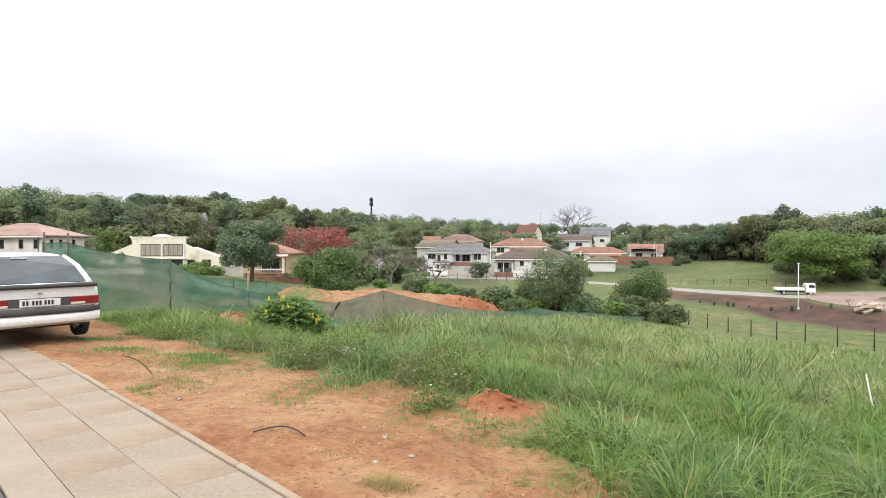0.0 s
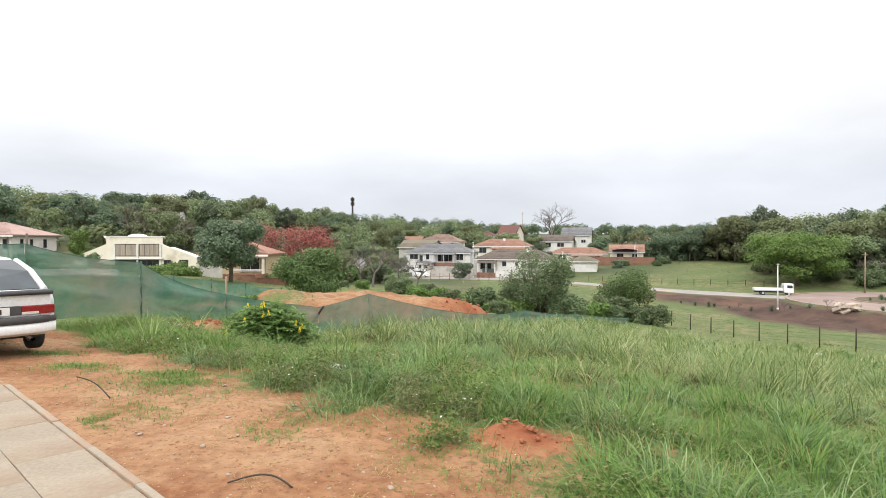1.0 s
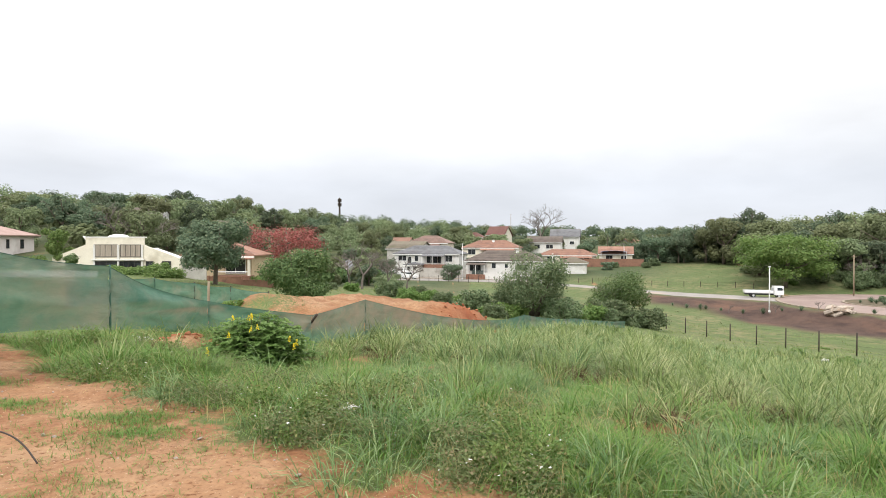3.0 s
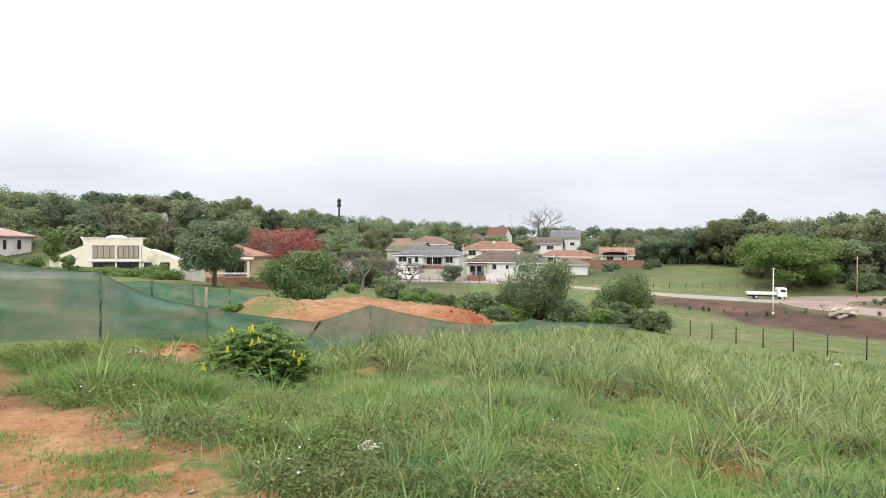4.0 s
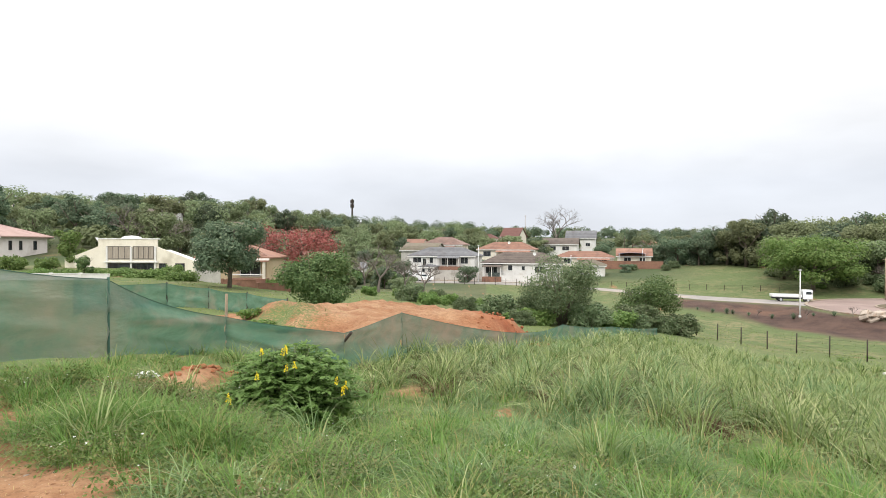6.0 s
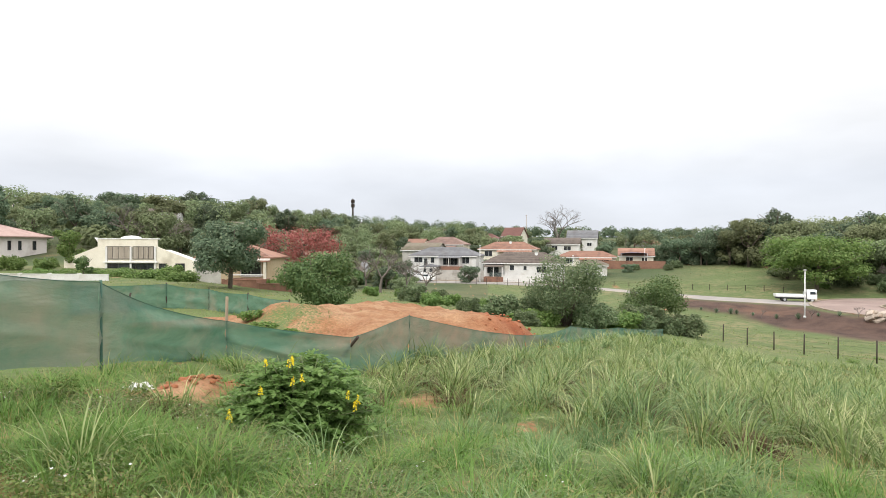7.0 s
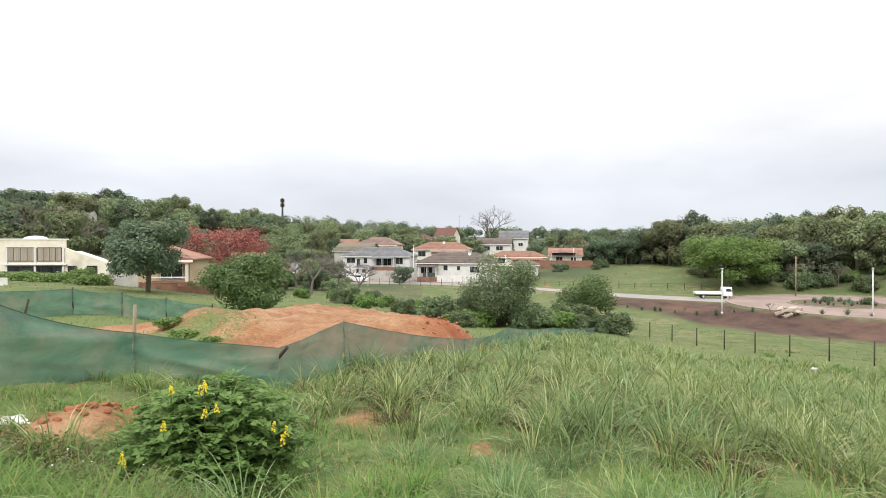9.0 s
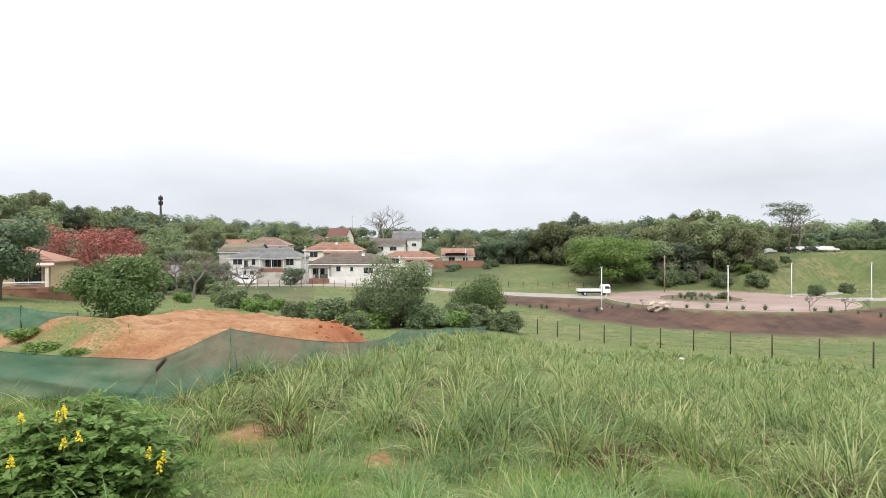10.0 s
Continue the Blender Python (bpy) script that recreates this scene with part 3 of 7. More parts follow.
def ring(name, r0, r1, z, material, label, sides=72, thick=0.4, centre=CIRCLE):
    bm = bmesh.new()
    rows = []
    for k in range(sides):
        c, s = math.cos(2 * math.pi * k / sides), math.sin(2 * math.pi * k / sides)
        rows.append([bm.verts.new((centre[0] + r * c, centre[1] + r * s, h)) for r, h in ((r0, z - thick), (r0, z), (r1, z), (r1, z - thick))])
    for k in range(sides):
        a, b = rows[k], rows[(k + 1) % sides]
        for j in range(3):
            bm.faces.new((a[j], a[j + 1], b[j + 1], b[j]))
    return tagged(part(name, bm, material), label, kind="structure")


street_line = curve_line(STREET)
ribbon("road_street", street_line, 4.4, ROAD_Z + 0.05, M_road, "pale dusty asphalt street past the houses")
ribbon("pavement_street", [(x, y + 5.4) for x, y in street_line[:30]], 1.2, ROAD_Z + 0.17, M_concrete, "raised pale concrete pavement beside the street")
ribbon("road_exit", [(CIRCLE[0], CIRCLE[1]), (118, 89), (150, 78)], 3.6, ROAD_Z + 0.055, M_road, "pale road leaving the roundabout")
ribbon("road_exit_far", curve_line([(CIRCLE[0], CIRCLE[1]), (112, 101.0), (127, 102.5), (136, 108.0)]), 3.6, ROAD_Z + 0.06, M_road, "pale road curving up behind the roundabout")
ring("road_roundabout", 0.4, 22.0, ROAD_Z + 0.08, M_pink_pave, "roundabout of pinkish brick paving")
ring("kerb_roundabout_outer", 22.0, 22.5, ROAD_Z + 0.2, M_concrete, "pale kerb round the outside of the roundabout")
ring("kerb_island", 7.6, 8.0, ROAD_Z + 0.24, M_concrete, "pale kerb round the planted island", centre=ISLE)
ring("ground_island", 0.05, 7.6, ROAD_Z + 0.27, surface("island_soil", (0.075, 0.06, 0.036), (0.13, 0.1, 0.058), 0.4, 5, 0.95), "dark planted earth of the traffic island", centre=ISLE)


# ---- shade-net fence ----
def net_material():
    m, ns, ls, b = nodes_of("green_shade_cloth")
    # light and dark of the cloth's folds is put into its green as streaks
    fold_shade, dirt = noisy(ns, ls, 1.2, 5, stretch=(1, 1, 2.5)), noisy(ns, ls, 0.55, 6, 0.48, 0.72)
    col = mixed(ns, ls, fold_shade, (0.075, 0.175, 0.128), (0.13, 0.255, 0.19))
    col = mixed(ns, ls, dirt, col, (0.27, 0.26, 0.205))
    ls.new(col, b.inputs["Base Color"])
    b.inputs["Roughness"].default_value, b.inputs["Specular IOR Level"].default_value = 0.6, 0.3
    tl, tp, m1, m2 = ns.new("ShaderNodeBsdfTranslucent"), ns.new("ShaderNodeBsdfTransparent"), ns.new("ShaderNodeMixShader"), ns.new("ShaderNodeMixShader")
    ls.new(col, tl.inputs[0])
    m1.inputs[0].default_value, m2.inputs[0].default_value = 0.42, 0.18
    ls.new(b.outputs[0], m1.inputs[1])
    ls.new(tl.outputs[0], m1.inputs[2])
    ls.new(m1.outputs[0], m2.inputs[1])
    ls.new(tp.outputs[0], m2.inputs[2])
    ls.new(m2.outputs[0], ns["Material Output"].inputs[0])
    bumped(ns, ls, b, noisy(ns, ls, 3.0, 5, stretch=(1, 1, 3)), 0.5, 0.05)
    return m


M_net = net_material()


def net_panel(parent, a, b, seed, sag=0.1, name="net_panel"):
    """A cloth panel between two posts. a, b: x, y, top, bottom."""
    rng = np.random.default_rng(seed)
    ln = math.hypot(b[0] - a[0], b[1] - a[1])
    nu, nv = max(10, int(ln / 0.09)), 22
    nu = min(nu, 70)
    u, v = np.meshgrid(np.linspace(0, 1, nu), np.linspace(0, 1, nv))
    top = a[2] + (b[2] - a[2]) * u - sag * 4 * u * (1 - u)
    bot = a[3] + (b[3] - a[3]) * u + 0.03 * np.sin(2.1 * u * ln + seed) - 0.06
    z = top * (1 - v) + bot * v
    ox, oy = -(b[1] - a[1]) / ln, (b[0] - a[0]) / ln
    ph = rng.uniform(0, 6, 6)
    pull = np.sin(math.pi * u)
    w = pull * (0.10 * np.sin(2.2 * v * 3 + 2.5 * u + ph[0]) + 0.06 * np.sin(11 * v + 2.2 * u * ln / 3 + ph[1]) + 0.035 * np.sin(19 * v - 3 * u + ph[4])) + 0.035 * np.sin(14 * v - 4 * u + ph[2]) * np.sin(math.pi * v)
    w += 0.03 * np.sin(6.0 * (u * ln - 1.3 * v) + ph[3]) * v
    x = a[0] + (b[0] - a[0]) * u + ox * w
    y = a[1] + (b[1] - a[1]) * u + oy * w
    co = np.stack([x, y, z], -1).reshape(-1, 3)
    idx = np.arange(nu * nv).reshape(nv, nu)
    q = np.stack([idx[:-1, :-1], idx[1:, :-1], idx[1:, 1:], idx[:-1, 1:]], -1).reshape(-1, 4)
    me = quick_mesh(name, co, q)
    me.polygons.foreach_set("use_smooth", np.ones(len(q), bool))
    ob = mesh_part(name, me, M_net, parent)
    hem = bmesh.new()
    tube(hem, [Vector(co[idx[0, k]]) + Vector((0, 0, 0.004)) for k in range(0, nu, 2)] + [Vector(co[idx[0, nu - 1]])], [0.007] * (len(range(0, nu, 2)) + 1), 5)
    part("hem_rope", hem, M_hem, ob)
    return ob


M_hem = surface("dark_green_rope", (0.035, 0.09, 0.065), (0.06, 0.13, 0.095), 8, 60, 0.8)


def stake(parent, foot, head, r, material, name="post"):
    bm = bmesh.new()
    f, h = Vector(foot), Vector(head)
    k = [f.lerp(h, t) for t in (0, 0.3, 0.65, 1)]
    k[1] += Vector((0.008, -0.006, 0))
    tube(bm, k, [r * 1.08, r, r * 0.97, r * 0.92], 8)
    return part(name, bm, material, parent)


def near_net():
    fence = thing("shade_net_fence", pose(0, 0, 0), "sagging dark green shade-cloth fence tied to rough posts", "fence")
    runs = [(-8.85, 12.5, 1.6, 0.06), (-8.92, 13.4, 1.6, 0.04), (-7.6, 15.6, 1.13, -0.2), (-6.75, 19.25, 0.0, -0.82), (-3.95, 19.75, -0.47, -1.35),
            (-2.65, 22.7, -0.3, -1.95), (1.6, 28.0, -1.7, -2.75), (5.3, 36.0, -2.45, -3.7), (11.0, 46.0, -3.95, -5.1), (19.6, 59.6, -6.0, -7.2)]
    for k, (a, b) in enumerate(zip(runs[:-1], runs[1:])):
        net_panel(fence, a, b, 10 + k, (0.02, 0.08, 0.12, 0.03, 0.02, 0.1, 0.12, 0.12, 0.1)[k])
    for k, (x, y, top, bot) in enumerate(runs):
        if k in (3, 4):
            continue
        stake(fence, (x, y + 0.07, gz(x, y) - 0.25), (x, y + 0.07, top + (0.22 if k < 2 else 0.03)), 0.024 if k < 3 else 0.016, M_bark if k < 2 else M_hem)
    x, y = -6.78, 19.32
    stake(fence, (x, y, gz(x, y) - 0.3), (x + 0.03, y, 0.56), 0.038, M_post_wood)
    stake(fence, (-4.65, 20.75, gz(-4.65, 20.75) - 0.1), (-3.75, 19.55, -0.42), 0.04, M_dark_steel)
    return fence


def back_net():
    fence = thing("shade_net_fence", pose(0, 0, 0), "far run of green shade-cloth fence on thin dark posts", "fence")
    runs = [(-21.3, 37.3, -0.4, -2.0), (-18.5, 42.3, -0.67, -2.6), (-15.9, 42.4, -1.0, -2.65), (-12.7, 39.9, -1.1, -2.75), (-9.6, 37.0, -1.2, -2.75)]
    for k, (a, b) in enumerate(zip(runs[:-1], runs[1:])):
        net_panel(fence, a, b, 40 + k, 0.08)
    for x, y, top, bot in runs:
        stake(fence, (x, y + 0.04, gz(x, y) - 0.2), (x, y + 0.04, top + 0.08), 0.04, M_dark_steel)
    stake(fence, (-17.1, 34.5, gz(-17.1, 34.5) - 0.2), (-16.8, 34.7, -0.6), 0.05, M_dark_steel)


near_net()
back_net()


# ---- the parked car ----
M_car = surface("white_car_paint", (0.74, 0.74, 0.74), (0.8, 0.8, 0.8), 2, 30, 0.3, bump=0, spec=0.4, coat=0.3, c3=(0.68, 0.66, 0.64))
M_trim = surface("black_car_trim", (0.025, 0.025, 0.027), (0.045, 0.045, 0.047), 6, 80, 0.6, bump=0)
M_bumper = surface("grey_bumper_rubber", (0.05, 0.048, 0.048), (0.08, 0.076, 0.074), 3, 60, 0.75, bump=0)
M_tyre = surface("tyre_rubber", (0.02, 0.02, 0.02), (0.035, 0.034, 0.032), 8, 60, 0.85)
M_tail = surface("red_tail_lamp", (0.17, 0.008, 0.012), (0.27, 0.02, 0.025), 12, 60, 0.15, bump=0, coat=0.5)
M_amber = surface("clear_reverse_lamp", (0.6, 0.5, 0.45), (0.68, 0.6, 0.55), 12, 60, 0.15, bump=0, coat=0.5)
M_plate = surface("white_number_plate", (0.66, 0.66, 0.62), (0.72, 0.72, 0.68), 8, 60, 0.4, bump=0)
M_ink = surface("black_ink", (0.02, 0.02, 0.02), (0.03, 0.03, 0.03), 8, 60, 0.6, bump=0)
M_chrome = surface("dull_chrome", (0.5, 0.5, 0.5), (0.6, 0.6, 0.6), 8, 60, 0.2, metal=1.0, bump=0)


def glass_material(name, tint, dark):
    m, ns, ls, b = nodes_of(name)
    col = mixed(ns, ls, noisy(ns, ls, 1.5, 3), tint, dark)
    ls.new(col, b.inputs["Base Color"])
    b.inputs["Roughness"].default_value, b.inputs["Specular IOR Level"].default_value = 0.06, 0.4
    return m


M_glass = glass_material("dark_tinted_glass", (0.05, 0.065, 0.075), (0.02, 0.025, 0.03))
M_pane = glass_material("house_window_glass", (0.045, 0.05, 0.055), (0.015, 0.016, 0.018))


def loft(sections, close=True):
    """Faces between rows of points with the same count."""
    bm = bmesh.new()
    rows = [[bm.verts.new(p) for p in s] for s in sections]
    for a, b in zip(rows[:-1], rows[1:]):
        for k in range(len(a) - 1):
            f = bm.faces.new((a[k], a[k + 1], b[k + 1], b[k]))
            f.smooth = True
    if close:
        bm.faces.new(rows[0])
        bm.faces.new(rows[-1][::-1])
    return bm


def wheel(parent, x, y, r, w, hub=M_steel):
    def disc(rs):
        return [[(x + dx, y + q * math.cos(a), r + q * math.sin(a)) for dx, q in rs] for a in [2 * math.pi * k / 24 for k in range(25)]]
    tyre = part("wheel", loft(disc([(-w / 2, r * 0.6), (-w / 2, r * 0.93), (-w / 2 + 0.025, r), (w / 2 - 0.025, r), (w / 2, r * 0.93), (w / 2, r * 0.6), (-w / 2, r * 0.6)]), False), M_tyre, parent)
    part("rim", loft(disc([(-w / 2 + 0.02, r * 0.61), (-w / 2 + 0.05, r * 0.3), (-w / 2 + 0.02, 0.005), (w / 2 - 0.02, 0.005), (w / 2 - 0.05, r * 0.3), (w / 2 - 0.02, r * 0.61)]), False), hub, tyre)
    return tyre


def saloon_car(m):
    car = thing("car", m, "white hatchback car parked on bare earth beside the paving", "car")
    W = 0.83
    # stations: y, sill height, belt height, half width
    st = [(0.02, 0.36, 0.895, 0.76), (0.07, 0.30, 0.915, 0.81), (0.35, 0.26, 0.93, W), (1.0, 0.25, 0.93, W), (2.2, 0.24, 0.93, W), (3.2, 0.25, 0.90, 0.82), (3.95, 0.28, 0.80, 0.79), (4.18, 0.36, 0.68, 0.70)]
    rows = []
    for y, zb, zt, w in st:
        half = [(0, zb), (w * 0.86, zb), (w * 0.97, zb + 0.1), (w, zb + 0.3), (w * 0.995, zt - 0.14), (w * 0.965, zt - 0.03), (w * 0.90, zt), (w * 0.5, zt + 0.012), (0, zt + 0.016)]
        rows.append([(-x, y, z) for x, z in half[::-1]] + [(x, y, z) for x, z in half[1:]])
    part("body", loft(rows), M_car, car)
    # cabin: base and roof outlines
    roof = [(0.98, 1.335, 0.54), (1.15, 1.375, 0.565), (1.8, 1.385, 0.575), (2.35, 1.36, 0.56), (2.5, 1.335, 0.54)]
    rr = []
    for y, z, w in roof:
        half = [(0, z), (w * 0.7, z - 0.005), (w * 0.93, z - 0.022), (w, z - 0.06)]
        rr.append([(-x, y, q) for x, q in half[::-1]] + [(x, y, q) for x, q in half[1:]])
    part("roof", loft(rr, False), M_car, car)

    def pane(name, pts, material, off=0.0):
        bm = bmesh.new()
        v = [bm.verts.new(p) for p in pts]
        f = bm.faces.new(v)
        f.normal_update()
        ext = bmesh.ops.extrude_face_region(bm, geom=[f])
        bmesh.ops.translate(bm, vec=f.normal * 0.012, verts=[g for g in ext["geom"] if isinstance(g, bmesh.types.BMVert)])
        bmesh.ops.recalc_face_normals(bm, faces=bm.faces)
        return part(name, bm, material, car)

    pane("rear_window", [(-0.66, 0.20, 0.935), (0.66, 0.20, 0.935), (0.60, 0.55, 1.17), (0.515, 0.965, 1.325), (-0.515, 0.965, 1.325), (-0.60, 0.55, 1.17)][::-1], M_glass)
    pane("windscreen", [(-0.68, 3.2, 0.9), (0.68, 3.2, 0.9), (0.53, 2.5, 1.32), (-0.53, 2.5, 1.32)], M_glass)
    for s in (-1, 1):
        side = [(s * 0.755, 0.55, 0.965), (s * 0.755, 3.0, 0.915), (s * 0.565, 2.42, 1.3), (s * 0.575, 1.15, 1.315)]
        pane("side_window", side if s > 0 else side[::-1], M_glass)
        bm = bmesh.new()
        tube(bm, [(s * 0.72, 0.18, 0.92), (s * 0.645, 0.55, 1.175), (s * 0.56, 0.98, 1.325)], [0.045, 0.04, 0.035], 8)
        part("rear_pillar", bm, M_car, car)
        bm = bmesh.new()
        tube(bm, [(s * 0.74, 3.18, 0.9), (s * 0.555, 2.48, 1.325)], [0.035, 0.03], 8)
        part("front_pillar", bm, M_car, car)
        lamp = part("tail_lamp", boxed(*sorted((s * 0.40, s * 0.795)), -0.012, 0.09, 0.6, 0.725, 0.012), M_tail, car)
        part("reverse_lens", boxed(*sorted((s * 0.40, s * 0.60)), -0.018, -0.008, 0.605, 0.64, 0.003), M_amber, lamp)
        for y in (0.78, 3.35):
            wheel(car, s * 0.73, y, 0.285, 0.17)
    part("tail_panel", boxed(-0.40, 0.40, -0.004, 0.05, 0.6, 0.725, 0.008), M_bumper, car)
    part("spoiler", loft([[(x, y, z) for x in np.linspace(-0.77, 0.77, 9)] for y, z in ((0.10, 0.865), (-0.02, 0.87), (-0.04, 0.895), (-0.02, 0.925), (0.12, 0.932))], False), M_trim, car)
    rub = []
    for k in range(17):
        x = -0.84 + 1.68 * k / 16
        y = 0.16 * abs(x / 0.84) ** 6
        rub.append((x, y))
    def band(z0, z1, out):
        return loft([[(x, y - out * q, z) for x, y in rub] for q, z in ((-1.5, z0), (0.7, z0), (1, z0 + 0.02), (1, z1 - 0.02), (0.7, z1), (-1.5, z1))], False)
    bumper = part("bumper", band(0.475, 0.575, 0.07), M_bumper, car)
    part("bumper_skirt", band(0.335, 0.472, 0.058), M_car, bumper)
    plate = part("number_plate", boxed(-0.26, 0.26, -0.034, -0.01, 0.605, 0.715, 0.004), M_plate, car)
    x = -0.225
    for w in (0.045, 0.045, -0.03, 0.045, 0.045, 0.045, -0.02, 0.045, 0.045, 0.045):
        if w > 0:
            part("plate_bar", boxed(x, x + w * 0.62, -0.038, -0.033, 0.627, 0.695), M_ink, plate)
        x += abs(w)
    part("window_sticker", boxed(-0.2, 0.02, 0.84, 0.855, 1.3, 1.318), M_plate, car)
    bm = bmesh.new()
    tube(bm, [(0.52, 0.4, 0.25), (0.52, -0.03, 0.25)], [0.028, 0.028], 12, False)
    tube(bm, [(0.52, 0.4, 0.25), (0.52, -0.03, 0.25)], [0.02, 0.02], 12, False)
    part("exhaust_pipe", bm, M_chrome, car)
    part("lid_badge", boxed(-0.03, 0.03, -0.022, 0.03, 0.79, 0.805), M_chrome, car)
    part("underbody", boxed(-0.7, 0.7, 0.3, 4.0, 0.24, 0.32), M_trim, car)
    return car


CAR_AT = (-6.2, 8.7)
saloon_car(pose(CAR_AT[0], CAR_AT[1], gz(-6.2, 9.0) - 0.005, 0.6, 0, 48))


# ---- grass, weeds and leaves as arrays ----
def blades(name, roots, length, width, lean, rng, material, label, segs=3, spread=1.0, limp=1.0, up=None):
    """Arching blades, each a narrow tapered strip. roots: n x 3; length, width, lean: arrays or numbers."""
    n = len(roots)
    length = np.broadcast_to(length, n) * rng.uniform(0.65, 1.2, n)
    width = np.broadcast_to(width, n) * rng.uniform(0.7, 1.25, n)
    a = rng.uniform(0, 2 * math.pi, n)
    out = np.stack([np.cos(a), np.sin(a), np.zeros(n)], -1)
    if up is not None:
        out = out * 0.45 + up
        out /= np.linalg.norm(out, axis=1, keepdims=True) + 1e-9
    side = np.stack([-out[:, 1], out[:, 0], np.zeros(n)], -1)
    lean = np.broadcast_to(lean, n) * rng.uniform(0.3, 1.4, n)
    pts = []
    for k in range(segs + 1):
        t = k / segs
        ang = lean * (0.35 + limp * t)
        reach = length * t
        p = roots + out * (reach * np.sin(ang) * spread)[:, None] + np.array([0, 0, 1.0]) * (reach * np.cos(ang))[:, None]
        w = width * (1 - 0.15 * t - 0.8 * t**3)
        if k < segs:
            pts += [p - side * w[:, None] / 2, p + side * w[:, None] / 2]
        else:
            pts += [p]
    m = 2 * segs + 1
    co = np.stack(pts, 1).reshape(-1, 3)
    base = (np.arange(n) * m)[:, None]
    tris = []
    for k in range(segs - 1):
        i = 2 * k
        tris += [base + np.array([i, i + 1, i + 3]), base + np.array([i, i + 3, i + 2])]
    i = 2 * (segs - 1)
    tris += [base + np.array([i, i + 1, i + 2])]
    f = np.stack(tris, 1).reshape(-1, 3)
    me = quick_mesh(name, co, f)
    me.polygons.foreach_set("use_smooth", np.ones(len(f), bool))
    me.materials.append(material)
    return tagged(new(name, me), label, kind="stuff")


def leaf_quads(pos, size, rng, nrm=None, long=1.6, flat=0.0):
    """Pointed leaves as two-triangle kites at the given places, facing mostly along nrm if given."""
    n = len(pos)
    d = rng.normal(size=(n, 3))
    if nrm is not None:
        d = d * (1 - flat) + nrm * flat * 2
    d /= np.linalg.norm(d, axis=1, keepdims=True)
    h = rng.normal(size=(n, 3))
    u = np.cross(d, h)
    u /= np.linalg.norm(u, axis=1, keepdims=True) + 1e-9
    v = np.cross(d, u)
    s = (np.broadcast_to(size, n) * rng.uniform(0.6, 1.35, n))[:, None]
    co = np.stack([pos - u * s * long / 2, pos + v * s / 2 + d * s * 0.12, pos + u * s * long / 2, pos - v * s / 2 + d * s * 0.12], 1).reshape(-1, 3)
    f = (np.arange(n) * 4)[:, None] + np.array([[0, 1, 2, 3]])
    return co, f


def leaf_mesh(name, pos, size, rng, material, nrm=None, long=1.6, flat=0.0):
    co, f = leaf_quads(pos, size, rng, nrm, long, flat)
    me = quick_mesh(name, co, f)
    me.materials.append(material)
    return me


def blob_points(rng, n, blobs, hollow=0.55):
    """Points on and in a bunch of lumpy ellipsoids (x, y, z, rx, ry, rz), thickest near their skins; and outward directions."""
    b = np.array(blobs, float)
    vol = (b[:, 3] * b[:, 4] * b[:, 5]) ** (2 / 3)
    k = rng.choice(len(b), n, p=vol / vol.sum())
    d = rng.normal(size=(n, 3))
    d /= np.linalg.norm(d, axis=1, keepdims=True)
    r = hollow + (1 - hollow) * rng.uniform(0, 1, n) ** 0.6
    lump = 1 + 0.16 * np.sin(5 * d[:, 0] + 3 * d[:, 2] + k) * np.cos(4 * d[:, 1] - 2.0 * d[:, 2] + 2 * k)
    return b[k, :3] + d * (r * lump)[:, None] * b[k, 3:], d


def fanned(rng, n, r0, r1, b0, b1, power=1.0):
    """Places in a fan in front of the near road: radius r0..r1, bearing b0..b1 degrees; power under 2 favours the near ones."""
    r = r0 + (r1 - r0) * rng.uniform(0, 1, n) ** power
    b = np.radians(rng.uniform(b0, b1, n))
    return -1 + r * np.sin(b), 3.5 + r * np.cos(b)


def on_ground(x, y, dz=0.0):
    return np.stack([x, y, ground(x, y) + dz], -1)


def field(x, y):
    """How much of the ground is under grass, 0 to 1."""
    n = x * NX + y * NY
    return (1 - soil(x, y)) * smooth(3.0, 4.0, n)


def inside_net(x, y):
    """1 on this side of the shade-net fence."""
    lim = np.interp(x, [-11.6, -8.95, -7.6, -6.75, -4.0, -2.65, 1.6, 5.3, 11.0, 19.6, 27, 34, 40], [9.2, 13.6, 15.9, 19.5, 20.1, 22.8, 28.1, 36, 46, 59, 62, 52, 36])
    return (y < lim).astype(float)


def canes(x, y):
    """Where the tall cane-like grass stands: a broad belt across the field, thin near the bank."""
    n = x * NX + y * NY
    s = -x * NY + y * NX
    belt = smooth(7.5, 10.5, n - 0.16 * np.minimum(s, 6) + 0.8 * wobble(x, y, 5.0, 2.0)) * smooth(8.5, 5.0, -0.9 * x - 0.05 * y + 4.5)
    return belt


rng = np.random.default_rng(7)

# tall cane grass in tussocks
tx, ty = fanned(rng, 6200, 5, 50, -32, 66, 1.2)
ok = rng.uniform(0, 1, len(tx)) < field(tx, ty) * inside_net(tx, ty) * (0.03 + 0.97 * canes(tx, ty)) * (0.08 + 0.92 * smooth(-0.12, 0.3, wobble(tx, ty, 2.2, 7.0)))
tx, ty = tx[ok], ty[ok]
per = 50
r = np.hypot(tx + 1, ty - 3.5)
dx, dy = rng.normal(0, 1, (2, len(tx), per))
big = rng.uniform(0.5, 1.0, len(tx)) * (0.75 + 0.3 * smooth(-0.3, 0.5, wobble(tx, ty, 4.5, 3.3)))
spread = (0.05 + 0.09 * big)[:, None]
bx, by = (tx[:, None] + dx * spread).ravel(), (ty[:, None] + dy * spread).ravel()
tall = np.repeat((0.32 + 0.66 * big) * np.interp(r, [5, 11], [0.62, 1.0]), per)
